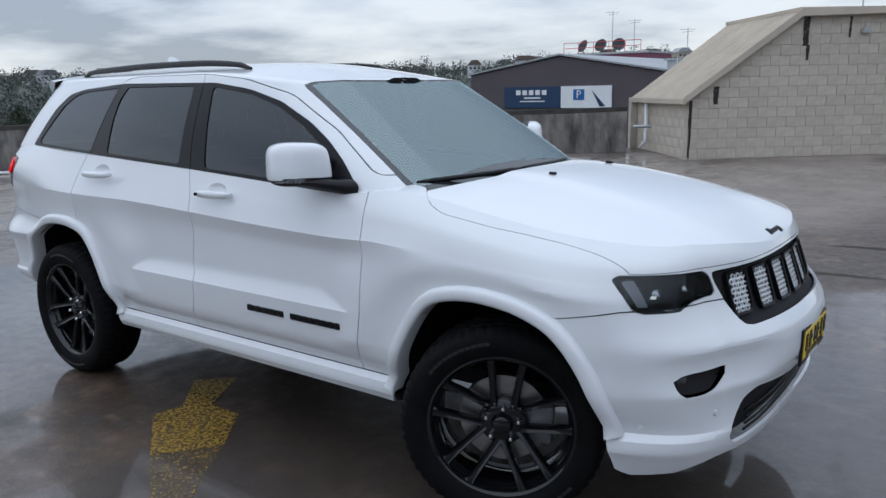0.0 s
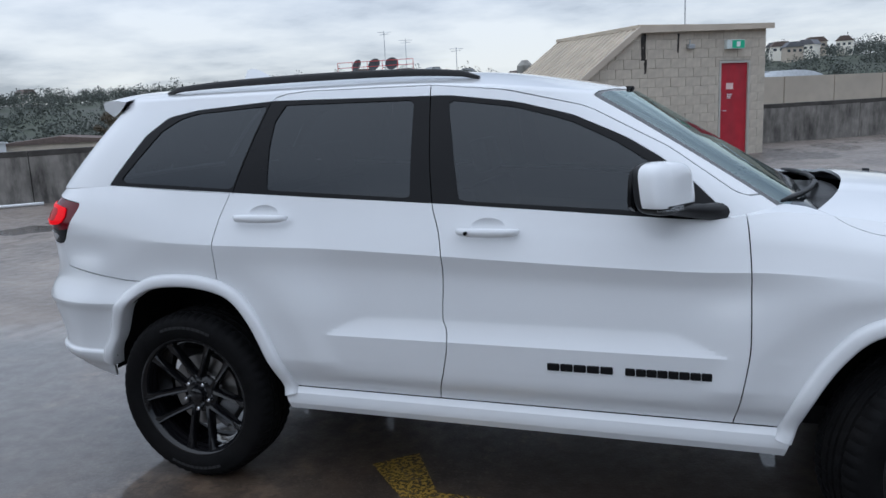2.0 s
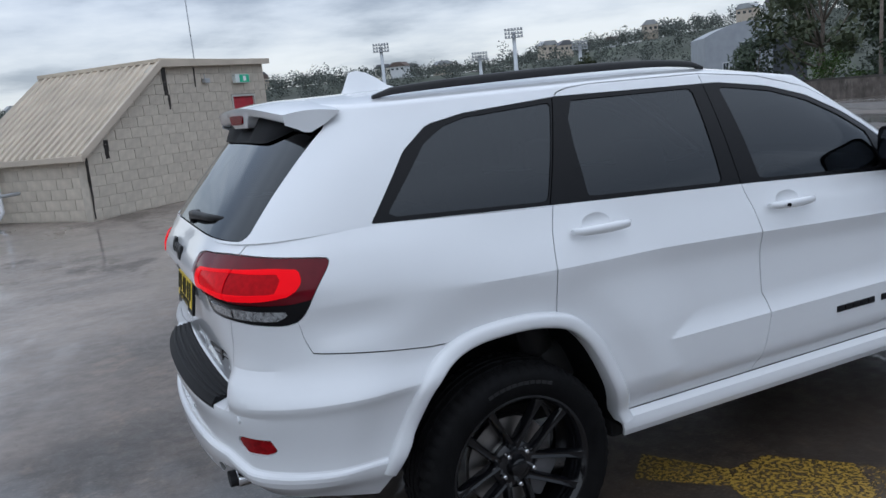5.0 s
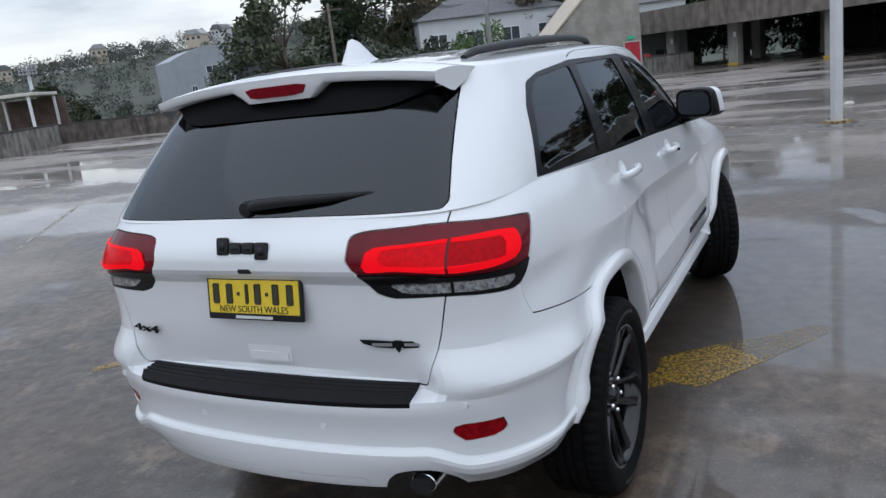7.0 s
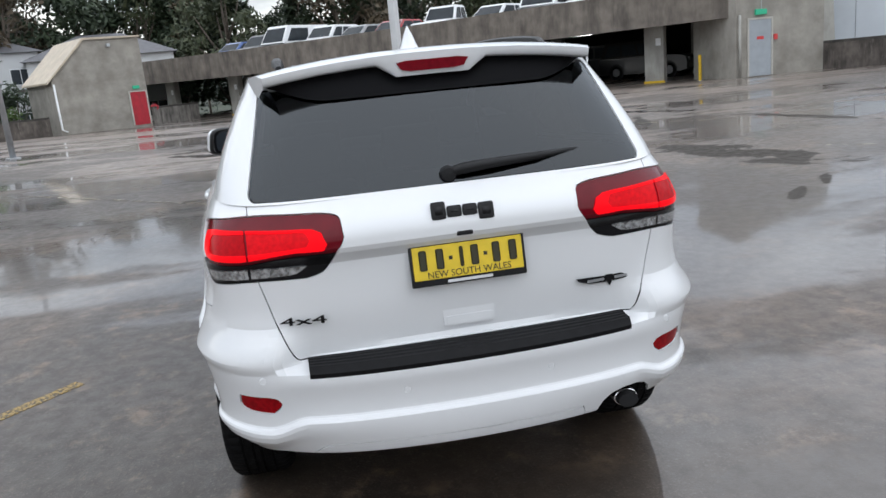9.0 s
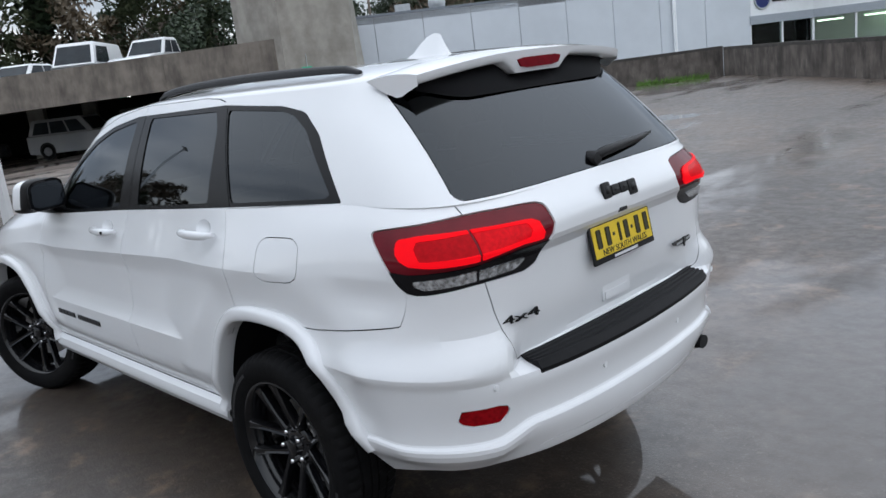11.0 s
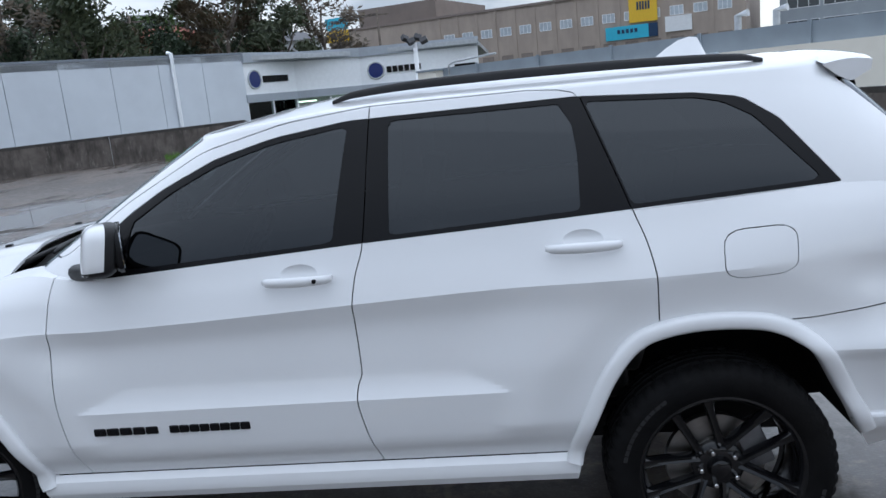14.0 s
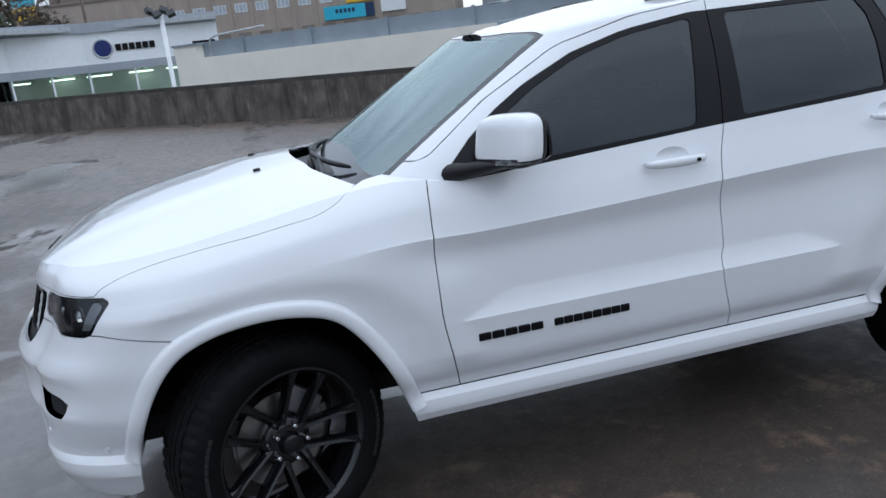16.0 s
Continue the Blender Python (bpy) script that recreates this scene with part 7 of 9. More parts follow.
mark([(-0.74, -0.62), (-0.57, -0.46), (-0.36, -0.80), (-0.15, -0.79), (0.08, -1.06), (-0.10, -1.33), (-0.50, -1.05), (-0.47, -0.90)], yellow_worn, "worn yellow painted arrow on wet deck")
mark([(0.08, -1.06), (0.30, -1.36), (0.47, -1.57), (0.40, -1.64), (0.22, -1.54), (-0.10, -1.33)], yellow_thin, "thin worn tail of yellow arrow on deck")


def strip(p, q, w, mat, label, h=0.003):
    p, q = Vector(p), Vector(q)
    n = Vector((-(q - p).y, (q - p).x)).normalized() * w / 2
    k = max(1, round((q - p).length / 1.0))
    for i in range(1):
        mark([tuple(p + n), tuple(p - n), tuple(q - n), tuple(q + n)], mat, label, h=h)


strip((-0.95, 2.83), (-0.02, 1.98), 0.09, yellow_worn, "short worn yellow bay line on deck")
strip((-0.43, 2.43), (-0.10, 2.75), 0.09, yellow_worn, "short worn yellow bay tick on deck", 0.004)
strip((-2.70, -5.50), (-4.2, -6.2), 0.07, yellow_worn, "worn yellow bay line on deck")
strip((-2.98, -5.19), (-3.13, -5.64), 0.07, yellow_worn, "worn yellow bay tick on deck", 0.004)
for p, q in (((10.6, 5.5), (6.6, 1.7)), ((2.0, 7.8), (5.6, 10.8)), ((-2.3, -8.5), (-4.4, -9.9)), ((8.0, -4.2), (4.6, -7.2)), ((13.0, 2.0), (9.0, -1.6)), ((12.0, -6.0), (9.0, -8.8))):
    strip(p, q, 0.08, line_worn, "faded pale bay line on wet deck")
drain = thing("drain_grate", "round black cast iron drain grate set in deck", "drain", at=pose(-4.5, 0.51, 0.004))
bm = B()
lathe(bm, [(0.0, -0.004), (0.085, -0.004), (0.088, 0.003), (0.105, 0.003), (0.108, -0.004)], 28, "z")
part("grate_ring", bm, M("cast_iron", (0.03, 0.03, 0.032), 0.5, var=0.2, scale=20, metal=0.5), drain, smooth=40)
for k in range(7):
    bm = B()
    w = math.sqrt(0.085 ** 2 - (-0.066 + 0.022 * k) ** 2)
    box(bm, -w, w, -0.070 + 0.022 * k, -0.062 + 0.022 * k, -0.004, 0.002)
    part("grate_bar", bm, MATS["cast_iron"], drain)
# grass tuft in the corner of the parapets
bm = B()
for k in range(900):
    t, r = random.random(), abs(random.gauss(0, 0.35))
    p = Vector((9.9, -25.6, 0)) + Vector((0.9, 0.42, 0)) * (t * 2.6) + Vector((-0.4, 0.9, 0)) * r * 0.7
    z = deck_z(p.x, p.y)
    a = random.uniform(0, 6.28)
    d = Vector((math.cos(a), math.sin(a), 0))
    h = random.uniform(0.08, 0.28) * (1.1 - min(1, r))
    bm.faces.new((bm.verts.new(p + d * 0.012 + Vector((0, 0, z))), bm.verts.new(p - d * 0.012 + Vector((0, 0, z))), bm.verts.new(p + Vector((random.uniform(-0.1, 0.1), random.uniform(-0.1, 0.1), z + h)))))
tagged(part("grass", bm, M("bright_grass", (0.10, 0.20, 0.03), 0.7, var=0.35, scale=8)), "bright green grass growing at parapet foot", "grass", kind="stuff")


# ---- poles on the deck ----
def light_pole(x, y, h, r, square, label):
    z = deck_z(x, y)
    ob = thing("lamp_pole", label, "lamp pole", "deck lamp poles", at=pose(x, y, z, 0, 0, 40))
    bm = B()
    if square:
        box(bm, -r, r, -r, r, 0.0, h, bevel=0.01)
    else:
        tube(bm, [(0, 0, 0), (0, 0, h)], [r * 1.2, r * 0.7], 14)
    part("pole", bm, M("pole_white", (0.62, 0.63, 0.64), 0.45, var=0.06, scale=3) if square else galv, ob, smooth=50)
    bm = B()
    box(bm, -r * 2.2, r * 2.2, -r * 2.2, r * 2.2, 0.0, 0.025, bevel=0.005)
    part("base_plate", bm, yellow_plate if square else galv, ob)
    for sx in (-1, 1):
        for sy in (-1, 1):
            bm = B()
            lathe(bm, [(0.0, 0.05), (0.012, 0.05), (0.014, 0.025), (0.014, 0.0)], 8, "z")
            bmesh.ops.translate(bm, verts=bm.verts[:], vec=(sx * r * 1.6, sy * r * 1.6, 0))
            part("bolt", bm, galv, ob)
    bm = B()
    box(bm, -0.15, 0.75, -0.14, 0.14, h - 0.03, h + 0.07, bevel=0.03)
    part("lamp_head", bm, galv, ob, "grey lamp head", smooth=40)
    return ob


light_pole(10.6, -1.6, 7.5, 0.07, True, "white square steel lamp pole with yellow foot")
light_pole(22.6, 9.6, 9.0, 0.08, False, "grey round steel lamp pole on deck")


# ---- second stair tower with a red door ----
def build_tower():
    m, L = along((38.7, 12.4), (41.08, 8.28))
    m = m @ Matrix.Translation((0, 0, -0.2)) @ Matrix.Diagonal((1, 1, 0.84, 1))
    z0 = 0.0
    ob = thing("stair_tower", "grey concrete stair tower with red door and downpipe", "stair tower", at=m)
    bm = B()
    prism(bm, [(0, z0 - 1.5), (L, z0 - 1.5), (L, z0 + 5.5), (1.9, z0 + 5.5), (0, z0 + 3.2)], 0.0, 5.0, "y")
    part("tower_wall", bm, plain_concrete, ob)
    bm = B()
    prism(bm, [(-0.25, z0 + 3.0), (-0.25, z0 + 3.12), (1.85, z0 + 5.62), (L + 0.05, z0 + 5.62), (L + 0.05, z0 + 5.52), (1.9, z0 + 5.5)], -0.12, 5.1, "y")
    part("tower_roof", bm, metal_roof, ob, "beige metal roof edge")
    bm = B()
    tube(bm, [(0.06, -0.06, z0 + 3.0), (0.06, -0.06, z0 + 0.25), (0.3, -0.10, z0 + 0.08)], 0.05, 8)
    part("downpipe", bm, white_paint, ob, "white downpipe", smooth=50)
    bm = B()
    box(bm, 3.80, 4.65, -0.03, 0.02, z0, z0 + 2.1)
    d = part("fire_door", bm, MATS["red_door_paint"], ob, "red steel fire door")
    bm = B()
    for a, b, c, e in ((3.73, 3.80, z0, z0 + 2.17), (4.65, 4.72, z0, z0 + 2.17), (3.80, 4.65, z0 + 2.1, z0 + 2.17)):
        box(bm, a, b, -0.05, 0.02, c, e)
    part("door_frame", bm, MATS["door_frame_grey"], d)
    bm = B()
    box(bm, 4.0, 4.35, -0.10, 0.0, z0 + 2.3, z0 + 2.5)
    part("exit_sign", bm, MATS["exit_green"], ob, "green exit sign")
    bm = B()
    box(bm, 3.0, 3.2, -0.16, 0.0, z0 + 5.0, z0 + 5.2, bevel=0.04)
    part("floodlight", bm, galv, ob)
    # hose reel on the wall beside
    bm = B()
    lathe(bm, [(0.0, -0.12), (0.22, -0.12), (0.22, 0.0), (0.0, 0.0)], 20, "y")
    bmesh.ops.translate(bm, verts=bm.verts[:], vec=(5.1, 0.3, z0 + 1.0))
    part("hose_reel", bm, MATS["red_door_paint"], ob, "red hose reel")


build_tower()


# ---- upper parking level with its open bays ----
F0, F1 = (23.4, -16.2), (49.6, 10.7)
FM, FL = along(F0, F1)


def fz(s, y=0):
    w = FM @ Vector((s, y, 0))
    return deck_z(w.x, w.y)


def build_upper_level():
    ob = tagged(new("upper_deck"), "stained concrete upper parking deck on columns", "parking deck", kind="structure")
    ob.matrix_world = FM
    bays = 8
    for k in range(bays):
        a, b = FL * k / bays + 0.006, FL * (k + 1) / bays - 0.006
        bm = B()
        rows = []
        for s in (a, (a + b) / 2, b):
            z = fz(s)
            rows.append([bm.verts.new((s, y, z + dz)) for y, dz in ((0.0, 2.30), (0.0, 3.72), (-0.18, 3.72), (-0.18, 2.85), (-0.5, 2.55), (-0.5, 2.30))])
        for r0, r1 in zip(rows, rows[1:]):
            for c in range(6):
                d = (c + 1) % 6
                bm.faces.new((r0[c], r0[d], r1[d], r1[c]))
        bm.faces.new(rows[0]); bm.faces.new(rows[-1])
        bmesh.ops.recalc_face_normals(bm, faces=bm.faces[:])
        part("fascia_panel", bm, M("brown_stained_concrete", (0.20, 0.175, 0.15), 0.88, var=0.25, scale=1.8, bump=0.5, bscale=30, dirt=(0.055, 0.048, 0.042), dscale=0.8, damount=0.8, streak=True), ob)
    bm = B()
    rows = []
    for s in (0.02, 6, FL / 2, FL + 14):
        z = fz(min(max(s, 0), FL))
        rows.append([bm.verts.new((s, y, z + dz)) for y, dz in ((-0.19, 2.84), (-34, 2.84), (-34, 2.56), (-0.19, 2.56))])
    for r0, r1 in zip(rows, rows[1:]):
        for c in range(4):
            d = (c + 1) % 4
            bm.faces.new((r0[c], r0[d], r1[d], r1[c]))
    bm.faces.new(rows[0]); bm.faces.new(rows[-1])
    bmesh.ops.recalc_face_normals(bm, faces=bm.faces[:])
    part("slab", bm, concrete_dark, ob, "dark concrete slab")
    # back wall of the covered level, its shade put into a near-black colour
    bm = B()
    box(bm, 0.1, FL + 6, -22.2, -22.0, -1.5, 2.7)
    box(bm, 0.1, 0.3, -22, -2.2, -1.5, 2.7)
    part("back_wall", bm, shade_void, ob, "rear wall coloured near black for shade")
    for i, y in enumerate((-1.7, -8.5, -15.0)):
        for s in (3.55, 14.3, 22.4, 29.6, 35.6):
            bm = B()
            z = fz(s, y)
            box(bm, s - 0.42, s + 0.42, y - 0.2, y + 0.2, z - 0.2, fz(s) + 2.58, bevel=0.015, seg=1)
            part("column", bm, concrete_pale, ob, "pale concrete column")
            if i == 0:
                bm = B()
                box(bm, s - 0.44, s + 0.44, y + 0.2, y + 0.24, z, z + 0.10)
                part("column_foot", bm, M("safety_yellow", (0.65, 0.42, 0.02), 0.5, var=0.1, scale=6), ob, "yellow painted column foot")
                bm = B()
                box(bm, s - 0.30, s - 0.08, y + 0.201, y + 0.206, z + 1.55, z + 1.85)
                part("column_sign", bm, white_paint, ob, "white bay sign")
    for s, y in ((7.0, -3.5), (16.5, -3.0), (24.0, -4.0), (10.5, -10.0)):
        bm = B()
        box(bm, s - 0.6, s + 0.6, y - 0.05, y + 0.05, fz(s) + 2.48, fz(s) + 2.54, bevel=0.01)
        part("tube_light", bm, M("lit_tube", (0.9, 0.9, 0.9), 0.4, var=0, emit=(1, 0.98, 0.92), estr=3.0), ob, "lit fluorescent tube")
    bm = B()
    box(bm, 6.6, 7.0, -0.6, -0.5, fz(7) + 2.30, fz(7) + 2.5)
    part("exit_sign", bm, MATS["exit_green"], ob, "green hanging exit sign")


build_upper_level()


def bollard(s, y):
    w = FM @ Vector((s, y, 0))
    ob = thing("bollard", "yellow steel bollard at covered bay entry", "bollard", "bollards", at=pose(w.x, w.y, deck_z(w.x, w.y)))
    bm = B()
    lathe(bm, [(0.0, 1.02), (0.05, 1.015), (0.065, 1.0), (0.065, 0.0)], 16, "z")
    part("post", bm, MATS["safety_yellow"], ob, smooth=40)
    bm = B()
    lathe(bm, [(0.0, 0.012), (0.12, 0.012), (0.13, 0.0)], 16, "z")
    part("base_plate", bm, galv, ob)


for s, y in ((1.4, -0.65), (15.9, -1.9), (18.0, -2.6)):
    bollard(s, y)


# ---- concrete tower with a grey door ----
def build_grey_tower():
    m, L = along((22.95, -16.1), (22.85, -19.7))
    ob = thing("concrete_tower", "tall dark concrete stair tower with grey steel door", "stair tower", at=m)
    bm = B()
    prism(bm, [(0, -1.5), (L, -1.5), (L, 5.75), (0.0, 6.6)], 0.0, 3.4, "y")
    part("tower_wall", bm, plain_concrete, ob)
    bm = B()
    prism(bm, [(L, -1.5), (L + 0.75, -1.5), (L + 0.30, 5.6), (L, 5.75)], 0.15, 0.75, "y")
    part("buttress", bm, concrete_pale, ob, "pale tapering concrete buttress")
    z = 0.0
    bm = B()
    box(bm, 0.52, 1.42, -0.03, 0.02, z, z + 2.08, bevel=0.004, seg=1)
    d = part("steel_door", bm, M("pale_grey_door", (0.34, 0.37, 0.40), 0.5, var=0.08, scale=3), ob, "pale grey steel door")
    bm = B()
    for a, b, c, e in ((0.45, 0.52, z, z + 2.15), (1.42, 1.49, z, z + 2.15), (0.52, 1.42, z + 2.08, z + 2.15)):
        box(bm, a, b, -0.05, 0.02, c, e)
    part("door_frame", bm, MATS["door_frame_grey"], d)
    bm = B()
    box(bm, 0.83, 1.11, -0.036, -0.028, z + 1.35, z + 1.46)
    part("door_notice", bm, M("notice_red", (0.60, 0.06, 0.06), 0.5, var=0.05), d, "small red notice")
    bm = B()
    box(bm, 1.52, 1.66, -0.06, 0.0, z + 1.30, z + 1.50)
    part("alarm_box", bm, MATS["notice_red"], ob, "red alarm box")
    bm = B()
    box(bm, 0.75, 1.2, -0.10, 0.0, z + 2.25, z + 2.45, bevel=0.01)
    part("exit_sign", bm, MATS["exit_green"], ob, "green exit sign box")
    bm = B()
    tube(bm, [(1.0, -0.05, z + 2.45), (1.0, -0.05, z + 2.95)], 0.015, 6)
    part("conduit", bm, galv, ob)
    bm = B()
    tube(bm, [(0.12, -0.08, z + 2.3), (0.12, -0.08, z)], 0.055, 8)
    part("drain_pipe", bm, concrete_pale, ob, smooth=50)


build_grey_tower()


# ---- parked vehicles on and under the upper level ----
def vehicle(name, label, kind, paint, m):
    """A parked vehicle, nose towards +x: shaped lower body, cabin, glass, lamps, wheels."""
    spec = {"van": (4.9, 0.92, 1.02, 1.98, (2.15, 1.45, -2.35, -2.42)), "wagon": (4.6, 0.90, 1.05, 1.72, (1.05, 0.35, -2.0, -2.25)),
            "ute": (5.2, 0.92, 1.08, 1.80, (0.95, 0.35, -0.75, -0.85)), "hatch": (4.2, 0.87, 0.98, 1.48, (0.95, 0.25, -1.5, -2.0)), "suv": (4.9, 0.94, 1.12, 1.86, (1.05, 0.45, -2.1, -2.35))}[kind]
    Ln, hw, belt, top, (a0, a1, b1, b0) = spec
    h = Ln / 2
    ob = thing(name, label, "car", "parked vehicles", at=m)
    body = M("paint_" + paint[0], paint[1], 0.3, var=0.03, scale=2, coat=0.8)
    bm = B()
    prof = [(-h, 0.45), (-h + 0.03, 0.28), (-h + 0.4, 0.22), (h - 0.4, 0.22), (h - 0.02, 0.32), (h, 0.55), (h - 0.04, belt - 0.24), (h - 0.14, belt - 0.12), (h - 0.45, belt - 0.05), (a0 + 0.05, belt), (b0, belt), (-h + 0.02, belt - 0.03)]
    rings = []
    for y, k in ((-hw, 0.94), (-hw * 0.93, 1.0), (hw * 0.93, 1.0), (hw, 0.94)):
        rings.append([bm.verts.new((x * (0.975 if k < 1 else 1), y, 0.62 + (z - 0.62) * k)) for x, z in prof])
    for r0, r1 in zip(rings, rings[1:]):
        for c in range(len(prof)):
            d = (c + 1) % len(prof)
            bm.faces.new((r0[c], r0[d], r1[d], r1[c]))
    bm.faces.new(rings[0][::-1]); bm.faces.new(rings[-1])
    bmesh.ops.recalc_face_normals(bm, faces=bm.faces[:])
    part("body", bm, body, ob, smooth=35)
    wi = hw - 0.17

    def cab(bm_, inset, z0, z1, grow=0.0):
        lo = [(a0 + grow, -hw * 0.95 - grow), (a0 + grow, hw * 0.95 + grow), (b0 - grow, hw * 0.95 + grow), (b0 - grow, -hw * 0.95 - grow)]
        hi = [(a1 + grow, -wi - grow), (a1 + grow, wi + grow), (b1 - grow, wi + grow), (b1 - grow, -wi - grow)]

        def at(t):
            return [bm_.verts.new((l[0] + (u[0] - l[0]) * t, l[1] + (u[1] - l[1]) * t, belt + (top - belt) * t)) for l, u in zip(lo, hi)]
        A, Bv = at(z0), at(z1)
        for c in range(4):
            d = (c + 1) % 4
            bm_.faces.new((A[c], A[d], Bv[d], Bv[c]))
        bm_.faces.new(A[::-1]); bm_.faces.new(Bv)
        bmesh.ops.recalc_face_normals(bm_, faces=bm_.faces[:])
    bm = B(); cab(bm, 0, -0.02, 1.0)
    bmesh.ops.bevel(bm, geom=bm.edges[:], offset=0.05, segments=2, affect="EDGES")
    part("cabin", bm, body, ob, smooth=40)
    # window panes stand proud of the cabin by a few millimetres
    for side in (-1, 1):
        for k in range(3 if kind in ("wagon", "suv") else 2):
            n = 3 if kind in ("wagon", "suv") else 2
            if kind == "van" and k == 1 and paint[0] == "white":
                continue
            bm = B()

            def sp(t, u):
                x0, x1 = a0 + (a1 - a0) * t, b0 + (b1 - b0) * t
                y = hw * 0.95 + (wi - hw * 0.95) * t
                return (x0 + (x1 - x0) * u, side * (y + 0.006), belt + (top - belt) * t)
            u0, u1 = 0.06 + 0.88 * k / n + 0.015, 0.06 + 0.88 * (k + 1) / n - 0.015
            bm.faces.new([bm.verts.new(sp(*p)) for p in ((0.08, u0), (0.08, u1), (0.82, u1 - (0.02 if k == n - 1 else 0)), (0.82, u0 + (0.03 if k == 0 else 0)))])
            bmesh.ops.solidify(bm, geom=bm.faces[:], thickness=0.01)
            part("side_window", bm, glass_far, ob, "dark side window")
    for x_lo, x_hi, nm, o in ((a0, a1, "windscreen", 0.008), (b0, b1, "rear_window", -0.008)):
        bm = B()

        def fp(t, v):
            return (x_lo + (x_hi - x_lo) * t + o, v * (hw * 0.95 + (wi - hw * 0.95) * t), belt + (top - belt) * t)
        bm.faces.new([bm.verts.new(fp(*p)) for p in ((0.08, -0.88), (0.08, 0.88), (0.86, 0.88), (0.86, -0.88))])
        bmesh.ops.solidify(bm, geom=bm.faces[:], thickness=0.01)
        part(nm, bm, glass_far, ob, "dark glass")
    for side in (-1, 1):
        for x, mt, nm, zz in ((h - 0.06, MATS["clear_lens"], "headlight", belt - 0.32), (-h + 0.01, MATS["red_lens"], "tail_light", belt - 0.12)):
            bm = B()
            box(bm, x - 0.06, x + 0.05, side * hw * 0.72 - 0.13, side * hw * 0.72 + 0.13, zz - 0.09, zz + 0.09, bevel=0.03)
            part(nm, bm, mt, ob, smooth=40)
        for x in (h * 0.60, -h * 0.58):
            bm = B()
            lathe(bm, [(0.0, 0.09), (0.20, 0.095), (0.22, 0.12), (0.32, 0.13), (0.345, 0.10), (0.345, -0.08), (0.32, -0.1), (0.0, -0.1)], 24)
            bmesh.ops.transform(bm, matrix=Matrix.Translation((x, side * (hw - 0.10), 0.345)) @ Matrix.Rotation(0 if side > 0 else math.pi, 4, "Z"), verts=bm.verts[:])
            w = part("wheel", bm, MATS["tyre_rubber"], ob, smooth=40)
            # solid black disc, the dark of the wheel well put into its colour
            bm = B()
            lathe(bm, [(0.0, 0.105), (0.40, 0.105), (0.42, 0.098), (0.42, 0.0)], 24)
            bmesh.ops.transform(bm, matrix=Matrix.Translation((x, side * (hw - 0.10), 0.375)) @ Matrix.Rotation(0 if side > 0 else math.pi, 4, "Z"), verts=bm.verts[:])
            part("wheel_arch", bm, MATS["satin_black_plastic"], ob, "black disc standing in for wheel well shade")
            bm = B()
            lathe(bm, [(0.0, 0.130), (0.06, 0.134), (0.20, 0.128), (0.21, 0.10)], 20)
            bmesh.ops.transform(bm, matrix=Matrix.Translation((x, side * (hw - 0.10), 0.345)) @ Matrix.Rotation(0 if side > 0 else math.pi, 4, "Z"), verts=bm.verts[:])
            part("rim", bm, M("dull_alloy", (0.22, 0.22, 0.23), 0.45, metal=0.4, var=0.15, scale=12), w, "grey alloy rim", smooth=40)
    if kind == "ute":
        bm = B()
        box(bm, -h + 0.1, b0 - 0.05, -hw * 0.85, hw * 0.85, belt - 0.02, belt + 0.03)
        part("tray_cover", bm, MATS["satin_black_plastic"], ob, "black tray cover")
    return ob


WHITE, SILVER, GREY, DARKC, REDC, BLUE = (("white", (0.75, 0.76, 0.77)), ("silver", (0.30, 0.31, 0.32)), ("grey", (0.09, 0.095, 0.10)), ("black", (0.02, 0.02, 0.022)), ("red", (0.35, 0.02, 0.02)), ("blue", (0.03, 0.09, 0.30)))
for s, y, kind, col, lb, yaw in ((6.0, -3.2, "ute", WHITE, "white utility parked on upper deck", 82), (9.0, -3.4, "van", WHITE, "white delivery van parked on upper deck", 95), (12.0, -3.2, "hatch", WHITE, "white hatchback parked on upper deck", 88),
                                 (15.0, -3.3, "ute", WHITE, "white utility with red stripe on upper deck", 100), (18.2, -3.2, "hatch", REDC, "red hatchback parked on upper deck", 93), (20.6, -3.2, "hatch", SILVER, "silver hatchback parked on upper deck", 86),
                                 (23.0, -3.2, "wagon", WHITE, "white wagon parked on upper deck", 95), (25.6, -3.2, "van", WHITE, "white van with windows on upper deck", 94), (28.2, -3.2, "wagon", GREY, "grey wagon parked on upper deck", 88), (30.6, -3.2, "hatch", BLUE, "blue hatchback parked on upper deck", 92)):
    w = FM @ Vector((s, y, 0))
    vehicle("parked_" + kind, lb, kind, col, pose(w.x, w.y, fz(s) + 2.845, 0, 0, math.degrees(math.atan2(D1.y, D1.x)) + yaw + 6))
# paints picked dark to stand in for the dim light under the deck
for s, y, kind, col, lb, yaw in ((11.2, -6.3, "suv", SILVER, "silver four-wheel drive parked under deck", 178), (8.6, -10.8, "suv", GREY, "grey off-roader in dark covered bay", 182), (6.2, -8.6, "suv", DARKC, "black off-roader in dark covered bay", 180), (2.4, -12.5, "wagon", GREY, "grey wagon in dark covered bay", 176), (19.2, -9.5, "wagon", GREY, "grey wagon parked under deck", 175)):
    w = FM @ Vector((s, y, 0))
    vehicle("parked_" + kind, lb, kind, col, pose(w.x, w.y, deck_z(w.x, w.y), 0, 0, math.degrees(math.atan2(D1.y, D1.x)) + yaw))


